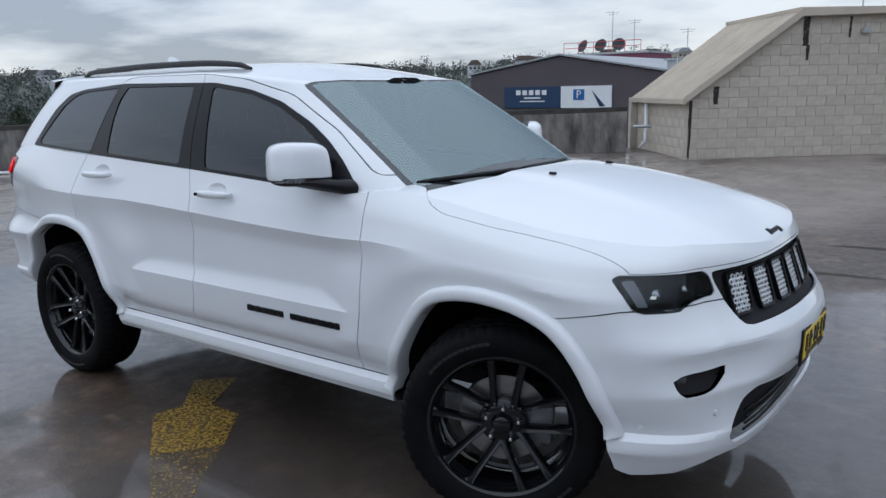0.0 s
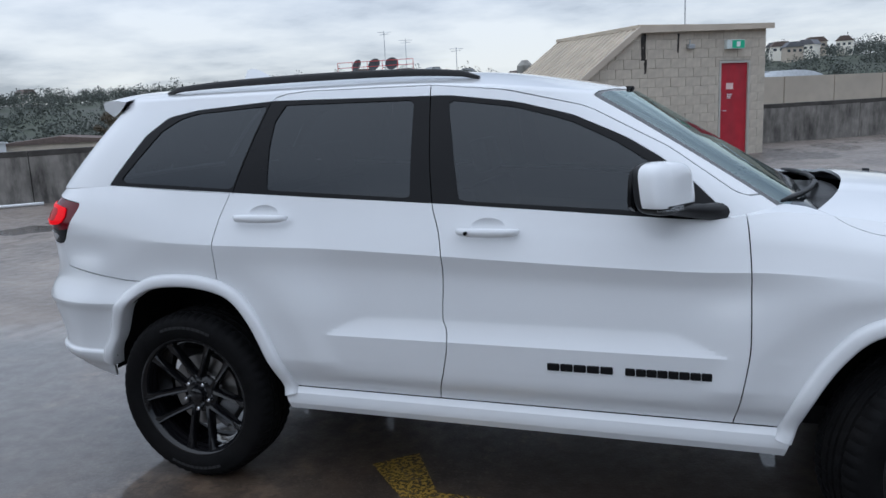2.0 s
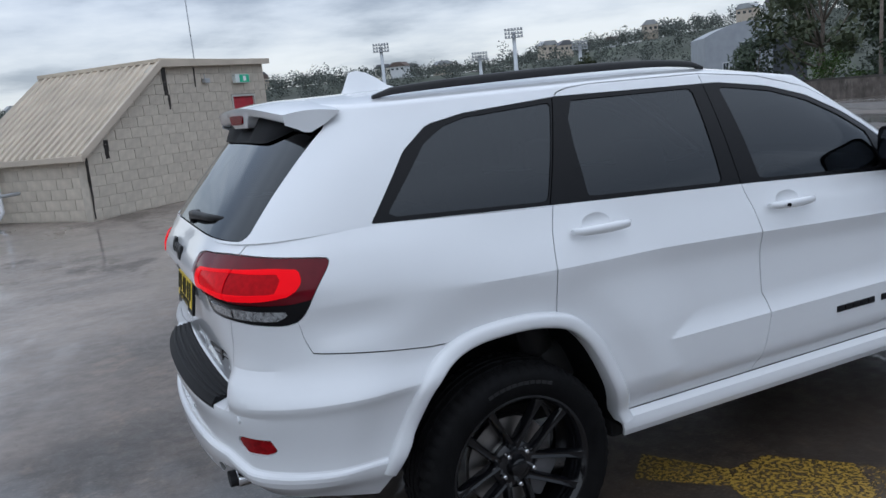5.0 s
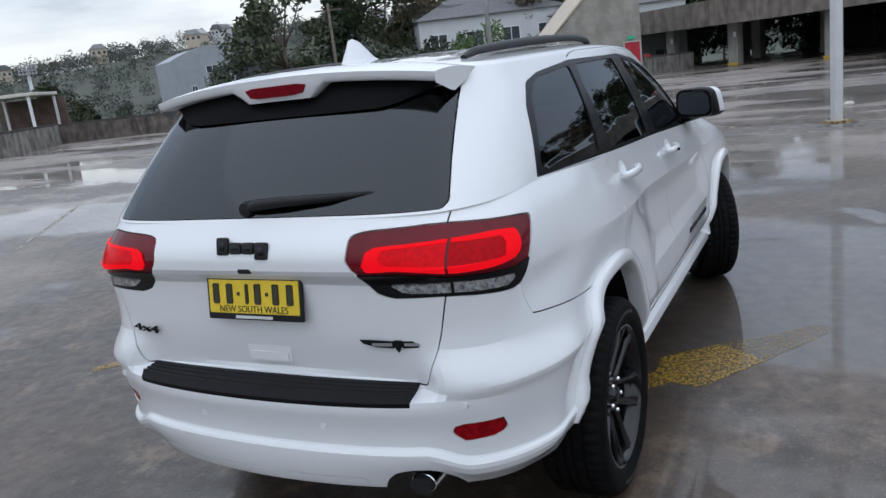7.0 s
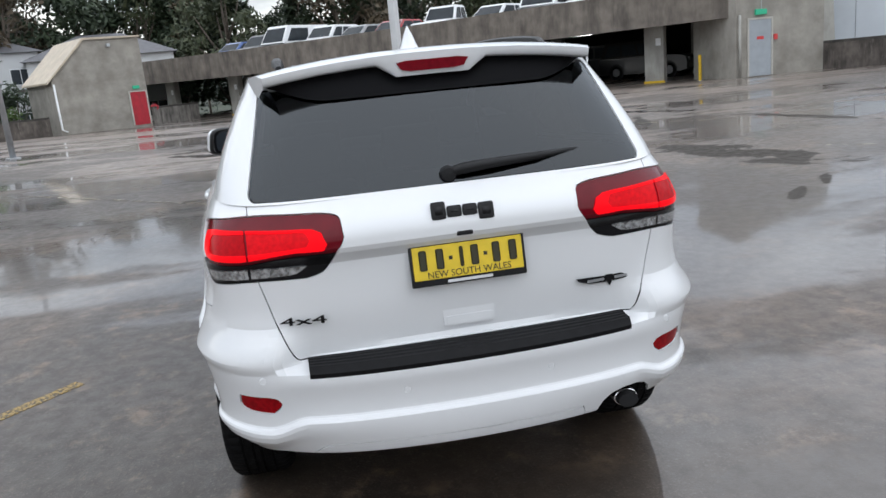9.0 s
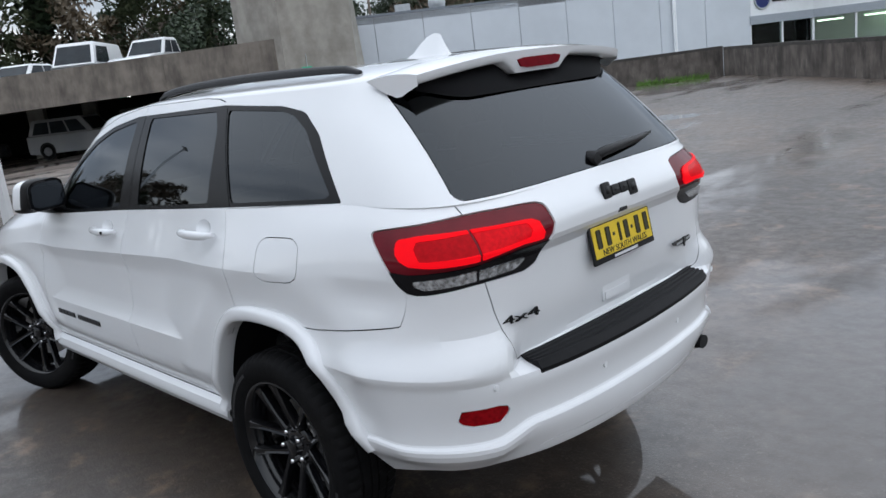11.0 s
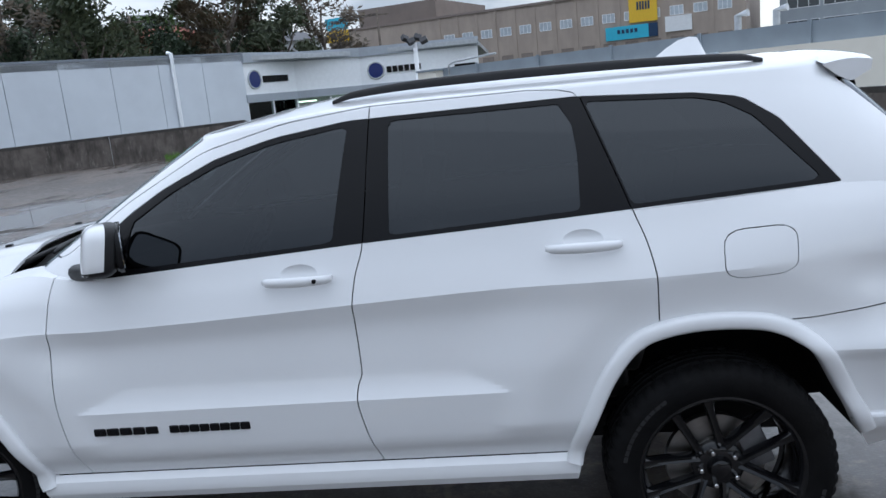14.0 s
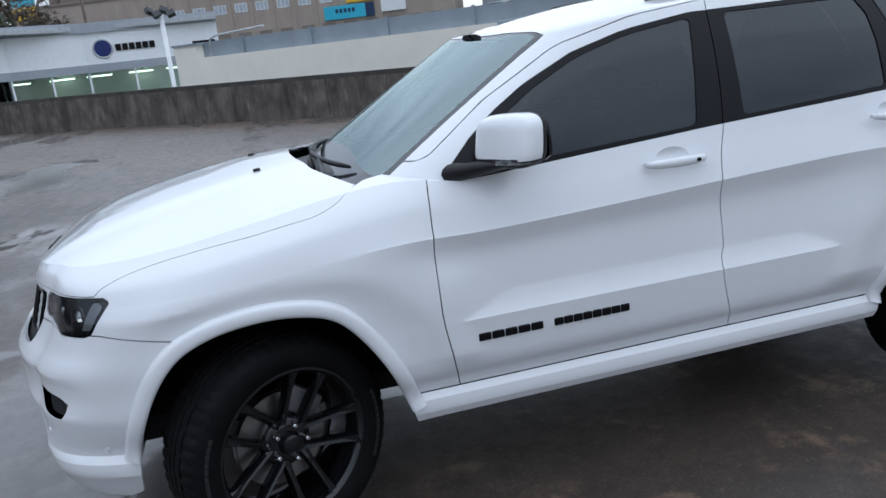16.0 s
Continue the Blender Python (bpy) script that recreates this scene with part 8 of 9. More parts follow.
# ---- buildings round the car park ----
def block_of(name, label, category, m, size, mat, roof_mat=None):
    """A plain building mass with a parapet roof, base at the lower ground."""
    ob = thing(name, label, category, at=m)
    bm = B()
    x, y, z = size
    box(bm, 0, x, 0, y, LOWER, z)
    part("wall", bm, mat, ob)
    bm = B()
    box(bm, -0.1, x + 0.1, -0.1, y + 0.1, z, z + 0.18)
    part("roof", bm, roof_mat or galv, ob)
    return ob


def window_in(ob, x0, x1, z0, z1, y=0.0, frame=None, mull=1, glass=None, name="window"):
    """A framed window on the y = 0 face of a building; the face looks towards -y."""
    bm = B()
    t = 0.07
    for a, b, c, d in ((x0, x1, z0, z0 + t), (x0, x1, z1 - t, z1), (x0, x0 + t, z0 + t, z1 - t), (x1 - t, x1, z0 + t, z1 - t)):
        box(bm, a, b, y - 0.05, y + 0.02, c, d)
    for k in range(mull):
        xm = x0 + (x1 - x0) * (k + 1) / (mull + 1)
        box(bm, xm - 0.03, xm + 0.03, y - 0.045, y + 0.02, z0 + t, z1 - t)
    w = part(name, bm, frame or white_paint, ob)
    bm = B()
    box(bm, x0 + t, x1 - t, y - 0.025, y + 0.01, z0 + t, z1 - t)
    part("pane", bm, glass or glass_far, w, "dark window pane")
    return w


def gabled_club():
    brown = M("brown_cladding", (0.095, 0.078, 0.088), 0.65, var=0.1, scale=1.0, dirt=(0.06, 0.05, 0.055), dscale=0.5, damount=0.4)
    ob = thing("brown_shed", "dark brown clad shed with low gabled grey roof and signboard", "building", at=pose(-25.3, 38.0, 0))
    bm = B()
    prism(bm, [(0, LOWER), (12.4, LOWER), (12.4, 2.30), (6.2, 3.34), (0, 2.40)], 0, 18, "y")
    part("wall", bm, brown, ob)
    for a, b in (((-0.2, 2.40), (6.2, 3.40)), ((6.2, 3.40), (12.6, 2.32))):
        bm = B()
        prism(bm, [(a[0], a[1]), (b[0], b[1]), (b[0], b[1] + 0.10), (a[0], a[1] + 0.10)], -0.15, 18.2, "y")
        part("roof", bm, M("grey_roof_sheet", (0.36, 0.37, 0.38), 0.5, var=0.1, scale=1.0, dirt=(0.25, 0.25, 0.25), dscale=0.4, damount=0.5), ob, "pale grey metal roof")
    sg = new("signboard"); sg.parent = ob
    tagged(sg, "blue and white parking signboard")
    navy = M("sign_navy", (0.012, 0.040, 0.10), 0.5, var=0.05, scale=2)
    for a, b, mt in ((2.5, 6.35, navy), (6.35, 9.5, white_paint)):
        bm = B()
        box(bm, a, b, -0.12, -0.04, 0.42, 1.65)
        part("sign_panel", bm, mt, sg)
    # club name as plain bars, then the parking letter
    for k in range(5):
        bm = B()
        box(bm, 3.35 + 0.44 * k, 3.65 + 0.44 * k, -0.14, -0.115, 1.18, 1.46)
        part("letter_bar", bm, white_paint, sg)
    bm = B()
    box(bm, 3.9, 5.0, -0.14, -0.115, 0.96, 1.05)
    part("letter_bar", bm, white_paint, sg)
    bm = B()
    box(bm, 3.6, 5.3, -0.14, -0.115, 0.78, 0.84)
    part("letter_bar", bm, white_paint, sg)
    bm = B()
    box(bm, 7.15, 7.85, -0.135, -0.115, 0.86, 1.46, bevel=0.01)
    part("parking_panel", bm, M("sign_blue", (0.02, 0.12, 0.36), 0.5, var=0.03), sg)
    text_mesh("P", 0.62, 0.01, white_paint, sg, Matrix.Translation((7.5, -0.15, 1.16)) @ Matrix.Rotation(radians(90), 4, "X"), "parking_letter", "white letter on blue panel")
    bm = B()
    prism(bm, [(8.3, 1.42), (9.15, 0.5), (8.8, 0.5)], -0.135, -0.115, "y")
    part("sign_arrow", bm, navy, sg)
    # lower cream annexe with vent stacks and a ladder
    an = block_of("cream_annexe", "cream rendered annexe with steel vent stacks", "building", pose(-12.9, 38.5, 0), (16, 9, 2.2), beige)
    for x, y, h, r in ((4.1, 0.9, 2.3, 0.42), (5.4, 0.6, 1.6, 0.32)):
        v = new("vent_stack"); v.parent = an
        bm = B()
        lathe(bm, [(r * 0.55, 0.0), (r * 0.55, h * 0.72), (r, h * 0.86), (r, h), (r * 0.4, h * 1.12), (0.0, h * 1.12)], 18, "z")
        bmesh.ops.translate(bm, verts=bm.verts[:], vec=(x, -y, 2.2 - 1.2))
        part("stack", bm, concrete_pale, v, "pale mushroom vent stack", smooth=35)
    bm = B()
    for dx in (0, 0.45):
        tube(bm, [(0.6 + dx, -0.15, -1.0), (0.6 + dx, -0.15, 3.1)], 0.03, 6)
    for k in range(12):
        tube(bm, [(0.6, -0.15, -0.9 + 0.32 * k), (1.05, -0.15, -0.9 + 0.32 * k)], 0.02, 5)
    part("ladder", bm, white_paint, an, "white fixed ladder")
    bm = B()
    box(bm, -0.2, 0.6, 0.5, 1.3, 2.2, 2.9)
    box(bm, -0.35, 0.75, 0.35, 1.45, 2.9, 3.0)
    part("roof_cowl", bm, galv, an, "dark roof cowl")
    # roof plant with dishes and aerials behind
    pl = block_of("plant_room", "low plant room with dishes and aerials on roof", "building", pose(-35, 68, 0), (9, 6, 4.6), M("faded_maroon", (0.20, 0.06, 0.10), 0.6, var=0.1))
    for k in range(3):
        bm = B()
        lathe(bm, [(0.0, 0.22), (0.35, 0.12), (0.62, 0.0), (0.64, 0.02), (0.35, 0.16), (0.0, 0.26)], 18, "y")
        bmesh.ops.transform(bm, matrix=Matrix.Translation((2.2 + 1.9 * k, 0.2, 5.5)) @ Matrix.Rotation(radians(-25 + 20 * k), 4, "Z") @ Matrix.Rotation(radians(-25), 4, "X"), verts=bm.verts[:])
        tube(bm, [(2.2 + 1.9 * k, 0.4, 4.7), (2.2 + 1.9 * k, 0.3, 5.5)], 0.05, 6)
        part("satellite_dish", bm, GREY_DISH, pl, "dark grey satellite dish", smooth=50)
    for x, h in ((5.2, 8.6), (7.4, 7.7), (12.5, 6.6)):
        bm = B()
        tube(bm, [(x, 0.5, 4.5), (x, 0.5, h)], 0.035, 6)
        tube(bm, [(x - 0.7, 0.5, h - 0.1), (x + 0.7, 0.5, h - 0.15)], 0.02, 5)
        tube(bm, [(x - 0.5, 0.5, h - 0.35), (x + 0.5, 0.5, h - 0.3)], 0.02, 5)
        part("aerial", bm, galv, pl, "thin television aerial")
    bm = B()
    for k in range(6):
        tube(bm, [(0.3 + 1.6 * k, -0.05, 4.7), (0.3 + 1.6 * k, -0.05, 5.8)], 0.03, 5)
    tube(bm, [(0.3, -0.05, 5.8), (8.3, -0.05, 5.8)], 0.03, 5)
    tube(bm, [(0.3, -0.05, 5.3), (8.3, -0.05, 5.3)], 0.03, 5)
    part("roof_railing", bm, MATS["notice_red"], pl, "red roof railing")


GREY_DISH = M("dish_grey", (0.05, 0.05, 0.055), 0.6, var=0.1)
gabled_club()


def cream_fence():
    m, L = along((-3.0, 29.0), (18.8, 45.5))
    ob = thing("panel_wall", "long cream panel wall with dark mural panel", "wall", at=m)
    n = 10
    for k in range(n):
        bm = B()
        box(bm, L * k / n + 0.03, L * (k + 1) / n - 0.03, 0, 0.15, LOWER, 2.05)
        dark = k == 6
        p = part("wall_panel", bm, M("mural_brown", (0.10, 0.055, 0.06), 0.7, var=0.1, scale=2) if dark else beige, ob, "dark mural panel" if dark else "")
    bm = B()
    nseg = 12
    rows = []
    for j in range(nseg + 1):
        a = math.pi * j / nseg
        rows.append([bm.verts.new((11.5 + 2.2 * math.cos(a), y, 1.6 + 0.8 * math.sin(a))) for y in (3, 9)])
    for r0, r1 in zip(rows, rows[1:]):
        bm.faces.new((r0[0], r0[1], r1[1], r1[0]))
    bm.faces.new([r[0] for r in rows]); bm.faces.new([r[1] for r in rows])
    part("barrel_roof", bm, galv, ob, "grey curved metal roof", smooth=40)


cream_fence()


def canopy():
    ob = thing("ramp_canopy", "flat white canopy on posts over ramp", "canopy", at=pose(21.8, 32.6, 0.1, 0, 0, 128))
    bm = B()
    box(bm, 0.7, 3.5, -4.5, 0.4, 2.50, 2.66, bevel=0.03)
    part("canopy_roof", bm, M("canopy_cream", (0.60, 0.57, 0.50), 0.6, var=0.08, scale=2), ob)
    for x, y in ((0.85, 0.2), (3.35, 0.2), (0.85, -4.2), (3.35, -4.2)):
        bm = B()
        box(bm, x - 0.06, x + 0.06, y - 0.06, y + 0.06, -1.0, 2.55)
        part("post", bm, white_paint, ob)
    bm = B()
    box(bm, 0.4, 3.8, -4.65, -4.5, -3.0, 2.4)
    part("back_screen", bm, M("rust_screen", (0.12, 0.085, 0.07), 0.8, var=0.3, scale=3), ob, "rusty back screen")
    bm = B()
    box(bm, 1.4, 8.5, 0.35, 0.5, -0.5, 0.95)
    part("low_wall", bm, concrete_pale, ob, "pale low ramp wall")
    bm = B()
    box(bm, 0.05, 0.7, 0.2, 0.8, -0.1, 1.0, bevel=0.03)
    part("bin", bm, MATS["satin_black_plastic"], ob, "black bin")


canopy()


def showroom():
    ob = thing("car_showroom", "white panelled car showroom with glazed front and blue sign", "showroom", at=Matrix.Identity(4))
    clad = M("white_cladding", (0.66, 0.70, 0.75), 0.45, var=0.03, scale=1.0, dirt=(0.5, 0.53, 0.57), dscale=0.3, damount=0.3)
    band = M("sign_band_white", (0.86, 0.88, 0.90), 0.4, var=0.03)
    grey = M("flashing_grey", (0.20, 0.22, 0.25), 0.5, var=0.08)
    m, L = along((27.0, -18.6), (12.8, -36.0))
    n = 10
    top = 4.35
    for k in range(n):
        bm = B()
        box(bm, L * k / n + 0.012, L * (k + 1) / n - 0.012, 0.0, 0.12, LOWER, top)
        bmesh.ops.transform(bm, matrix=m, verts=bm.verts[:])
        part("wall_panel", bm, clad, ob)
    bm = B()
    box(bm, -0.1, L + 0.05, -0.06, 0.4, top, top + 0.12)
    box(bm, 0, L, 0.12, 0.2, LOWER, top)
    bmesh.ops.transform(bm, matrix=m, verts=bm.verts[:])
    part("roof_flashing", bm, grey, ob, "dark grey roof flashing")
    bm = B()
    tube(bm, [(L * 0.83, -0.1, LOWER), (L * 0.83, -0.1, top + 0.2), (L * 0.83, 0.2, top + 0.25)], 0.09, 10)
    bmesh.ops.transform(bm, matrix=m, verts=bm.verts[:])
    part("downpipe", bm, band, ob, "white downpipe", smooth=50)
    # flat roof with an air unit, ball vent and aerial
    bm = B()
    prism(bm, [(27.0, -18.6), (12.8, -36.0), (8.0, -42.0), (1.2, -42.0), (1.2, -62), (36, -62), (36, -25)], top - 0.3, top - 0.05, "z")
    part("roof", bm, galv, ob)
    for s, w, hgt in ((5.6, 0.7, 0.5), (7.6, 0.9, 0.7)):
        bm = B()
        if w > 0.8:
            bmesh.ops.create_uvsphere(bm, u_segments=16, v_segments=8, radius=0.42, matrix=Matrix.Translation((s, 1.2, top + 0.4)))
        else:
            box(bm, s, s + w, 0.9, 1.5, top, top + hgt)
        bmesh.ops.transform(bm, matrix=m, verts=bm.verts[:])
        part("roof_vent", bm, galv, ob, smooth=40)
    # recessed and front sign bands over glass
    for (p, q) in (((12.8, -36.0), (11.2, -39.6)), ((11.2, -39.6), (8.0, -42.0)), ((8.0, -42.0), (1.2, -42.6))):
        mm, LL = along(p, q)
        bm = B()
        box(bm, 0, LL, 0, 0.3, 2.35, 3.95)
        bmesh.ops.transform(bm, matrix=mm, verts=bm.verts[:])
        part("sign_band", bm, band, ob)
        bm = B()
        box(bm, -0.05, LL + 0.05, -0.15, 0.3, 3.95, top + 0.1)
        box(bm, -0.05, LL + 0.05, -0.05, 0.3, 1.95, 2.35)
        bmesh.ops.transform(bm, matrix=mm, verts=bm.verts[:])
        part("fascia_trim", bm, M("band_grey", (0.36, 0.39, 0.43), 0.5, var=0.05), ob, "grey fascia trim")
        k = max(2, round(LL / 2.2))
        for i in range(k + 1):
            bm = B()
            box(bm, LL * i / k - 0.05, LL * i / k + 0.05, 0.02, 0.14, LOWER + 3, 1.95)
            bmesh.ops.transform(bm, matrix=mm, verts=bm.verts[:])
            part("mullion", bm, band, ob)
        for i in range(k):
            bm = B()
            box(bm, LL * i / k + 0.05, LL * (i + 1) / k - 0.05, 0.06, 0.08, LOWER + 3, 1.95)
            bmesh.ops.transform(bm, matrix=mm, verts=bm.verts[:])
            part("glazing", bm, tint_show, ob, "greenish shop glass")
    bm = B()
    prism(bm, [(12.8, -36.4), (8.0, -42.3), (1.2, -42.9), (1.2, -50), (16, -50)], -2.0, -1.9, "z")
    part("shop_floor", bm, concrete_pale, ob)
    bm = B()
    box(bm, 1.2, 16.5, -46.2, -46, -2, 2.3)
    part("shop_back_wall", bm, white_paint, ob)
    for i in range(5):
        bm = B()
        box(bm, 3.0 + 2.1 * i, 4.3 + 2.1 * i, -44.5 - (i % 2), -44.3 - (i % 2), 1.72, 1.80)
        part("shop_light", bm, M("shop_tube", (0.8, 0.9, 0.5), 0.4, var=0, emit=(0.92, 1.0, 0.78), estr=3.0), ob, "lit shop ceiling lamp")
    # maker's roundel and name as plain shapes
    for (p, q, s0) in (((8.0, -42.0), (1.2, -42.6), 0.9), ((12.8, -36.0), (11.2, -39.6), 0.7)):
        mm, LL = along(p, q)
        bm = B()
        lathe(bm, [(0.0, -0.06), (0.42, -0.05), (0.46, 0.0)], 28, "y")
        bmesh.ops.transform(bm, matrix=mm @ Matrix.Translation((s0, 0, 3.1)), verts=bm.verts[:])
        part("roundel", bm, M("roundel_blue", (0.012, 0.025, 0.14), 0.35, var=0.05), ob, "dark blue roundel", smooth=40)
        bm = B()
        lathe(bm, [(0.42, -0.055), (0.46, -0.07), (0.50, -0.05), (0.50, 0.0)], 28, "y")
        bmesh.ops.transform(bm, matrix=mm @ Matrix.Translation((s0, 0, 3.1)), verts=bm.verts[:])
        part("roundel_rim", bm, galv, ob, "silver roundel rim", smooth=40)
        for k in range(6):
            bm = B()
            box(bm, s0 + 0.62 + 0.34 * k, s0 + 0.90 + 0.34 * k, -0.06, 0.0, 2.93, 3.27)
            bmesh.ops.transform(bm, matrix=mm, verts=bm.verts[:])
            part("letter_bar", bm, MATS["gloss_black_trim"], ob)
    mm, LL = along((8.0, -42.0), (1.2, -42.6))
    bm = B()
    box(bm, LL - 1.4, LL - 0.2, -0.06, 0.0, 2.85, 3.02)
    bmesh.ops.transform(bm, matrix=mm, verts=bm.verts[:])
    part("letter_bar", bm, MATS["gloss_black_trim"], ob)


tint_show = tinted_glass("shop_glass", (0.84, 0.92, 0.88))
showroom()


def flood_pole(x, y, z0, h):
    ob = thing("flood_pole", "white pole with cluster of floodlights", "lamp pole", at=pose(x, y, 0))
    bm = B()
    tube(bm, [(0, 0, z0), (0, 0, h)], 0.09, 10)
    part("pole", bm, white_paint, ob, smooth=50)
    for k in range(4):
        bm = B()
        box(bm, -0.16, 0.16, -0.10, 0.10, -0.12, 0.12, pose(-0.4 + 0.27 * k, 0.1 * (-1) ** k, h + 0.05 + 0.16 * (k % 2), 35, 20 * (-1) ** k, 15 * k), bevel=0.02)
        part("floodlight", bm, GREY_DISH, ob, "dark floodlight")


flood_pole(3.3, -30.6, LOWER, 3.75)


def low_cream_building():
    ob = thing("cream_building", "long low cream building with grey steel roof edge", "building", at=Matrix.Identity(4))
    m, L = along((2.9, -27.3), (-17.0, -7.6))
    bm = B()
    box(bm, 0, L, 0, 8, LOWER, 1.95)
    box(bm, 0, 1.1, 0, 8, 1.95, 2.4)
    bmesh.ops.transform(bm, matrix=m, verts=bm.verts[:])
    part("wall", bm, cream, ob)
    bm = B()
    box(bm, 1.1, L, 0.35, 0.5, 1.95, 2.48)
    box(bm, -0.05, 1.2, -0.05, 8, 2.4, 2.47)
    bmesh.ops.transform(bm, matrix=m, verts=bm.verts[:])
    part("roof_edge", bm, M("blue_grey_steel", (0.25, 0.29, 0.33), 0.5, var=0.1, scale=1.5), ob, "blue-grey steel roof edge")
    for s in range(1, 9):
        bm = B()
        box(bm, 3.0 * s, 3.0 * s + 0.08, 0.28, 0.36, 1.95, 2.52)
        bmesh.ops.transform(bm, matrix=m, verts=bm.verts[:])
        part("roof_edge_post", bm, MATS["blue_grey_steel"], ob)
    bm = B()
    tube(bm, [(1.6, 0.2, 1.95), (1.65, 0.2, 2.55), (2.0, 0.2, 2.65), (4.2, 0.2, 2.75)], 0.035, 8)
    bmesh.ops.transform(bm, matrix=m, verts=bm.verts[:])
    part("handrail", bm, galv, ob, "bent steel handrail", smooth=50)
    for s in (12.5, 13.6):
        bm = B()
        tube(bm, [(s, 1.5, 1.95), (s, 1.5, 2.9), (s + 0.3, 1.5, 2.95)], 0.10, 8)
        bmesh.ops.transform(bm, matrix=m, verts=bm.verts[:])
        part("roof_vent", bm, galv, ob, "small roof vent pipe", smooth=50)


low_cream_building()


def beige_block():
    m, L = along((39.2, -118.4), (-28.0, -94.0))
    ob = thing("beige_block", "large beige rendered block with rows of small windows", "building", at=m @ Matrix.Translation((0, 0, -2.6)))
    wallm = M("pinkish_beige_render", (0.40, 0.335, 0.285), 0.85, var=0.06, scale=0.4, dirt=(0.25, 0.21, 0.185), dscale=0.35, damount=0.45, streak=True)
    bm = B()
    box(bm, 14, L, 0, 24, LOWER, 13.8)
    part("wall", bm, wallm, ob)
    bm = B()
    box(bm, 18.5, 31, 1.5, 20, 13.8, 16.6)
    part("plant_room", bm, M("plant_room_brown", (0.20, 0.165, 0.145), 0.8, var=0.08, scale=0.6), ob, "brown plant room on the roof")
    bm = B()
    box(bm, 13.8, L + 0.2, -0.2, 0.5, 13.7, 14.0)
    part("roof_edge", bm, M("edge_brown", (0.22, 0.18, 0.16), 0.7, var=0.1), ob)
    for k in range(24):
        x = 32.6 + 2.75 * k
        if x > L - 2:
            break
        bm = B()
        box(bm, x - 0.85, x - 0.45, -0.12, 0.0, LOWER, 13.7)
        part("pilaster", bm, wallm, ob)
        window_in(ob, x, x + 1.6, 10.3, 11.4, 0.0, mull=2, glass=M("pale_window", (0.45, 0.50, 0.55), 0.15, var=0.15, scale=1.5))
        window_in(ob, x, x + 1.6, 6.0, 7.8, 0.0, frame=M("louvre_brown", (0.20, 0.17, 0.15), 0.7, var=0.1), mull=1, glass=M("shutter_brown", (0.24, 0.20, 0.175), 0.6, var=0.1, scale=3))
    cyan, yel = M("sign_cyan", (0.06, 0.45, 0.62), 0.5, var=0.05), M("sign_yellow", (0.75, 0.48, 0.03), 0.5, var=0.05)
    for a, b, c, d, mt, nm in ((13.8, 17.5, 14.1, 15.8, cyan, "cyan signboard"), (13.8, 17.5, 12.4, 14.0, yel, "yellow signboard"), (58.0, 61.4, 9.95, 13.2, yel, "yellow signboard"), (55.0, 60.3, 8.1, 9.7, cyan, "cyan signboard")):
        bm = B()
        box(bm, a, b, -0.3, -0.1, c, d)
        s = part("signboard", bm, mt, ob, nm)
        n = 5
        for k in range(n):
            bm = B()
            x = a + (b - a) * (0.28 + 0.5 * k / n)
            box(bm, x, x + (b - a) * 0.065, -0.34, -0.29, c + (d - c) * 0.45, c + (d - c) * 0.75)
            part("letter_bar", bm, MATS["sign_navy"], s)
    bm = B()
    box(bm, 60.3, 61.4, -0.3, -0.1, 8.1, 9.7)
    part("sign_end_panel", bm, MATS["sign_navy"], ob, "navy arrow panel")
    bm = B()
    box(bm, 62.3, 65.4, -0.3, -0.1, 8.4, 10.2)
    part("signboard", bm, white_paint, ob, "blank white signboard")
    # grey-blue office behind to the side
    of = block_of("grey_office", "blue-grey office block with strip windows", "building", along((-33.0, -98), (-70, -80))[0], (38, 20, 10.5), M("office_grey", (0.30, 0.33, 0.36), 0.6, var=0.08, scale=0.5))
    for r in range(3):
        for k in range(9):
            window_in(of, 0.8 + 4.0 * k, 4.4 + 4.0 * k, 0.2 + 3.4 * r, 2.2 + 3.4 * r, 0.0, mull=2)


beige_block()


def white_house(name, label, m, w, d, h, floors, wallm, roofm, hip=True):
    ob = thing(name, label, "house", "houses round the car park", at=m)
    bm = B()
    box(bm, 0, w, 0, d, -12, h)
    part("wall", bm, wallm, ob)
    bm = B()
    o = 0.4
    a = [bm.verts.new(p) for p in ((-o, -o, h), (w + o, -o, h), (w + o, d + o, h), (-o, d + o, h))]
    r = min(w, d) * 0.42
    t = [bm.verts.new(p) for p in ((r, d / 2, h + d * 0.22), (w - r, d / 2, h + d * 0.22))]
    for f in ((a[0], a[1], t[1], t[0]), (a[1], a[2], t[1]), (a[2], a[3], t[0], t[1]), (a[3], a[0], t[0]), (a[3], a[2], a[1], a[0])):
        bm.faces.new(f)
    part("roof", bm, roofm, ob)
    fh = h / floors if floors else h
    for fl in range(floors):
        k = max(1, int(w / 3.2))
        for i in range(k):
            x = w * (i + 0.5) / k
            window_in(ob, x - 0.8, x + 0.8, fl * fh + 0.9, fl * fh + 2.2)
    return ob


tile_red = M("terracotta_tiles", (0.26, 0.09, 0.06), 0.8, var=0.25, scale=4)
tile_brown = M("weathered_brown_tiles", (0.13, 0.098, 0.085), 0.85, var=0.2, scale=3)
tile_grey = M("grey_roof", (0.14, 0.14, 0.15), 0.7, var=0.15, scale=3)
white_render = M("white_render", (0.60, 0.61, 0.62), 0.7, var=0.06, scale=0.8)


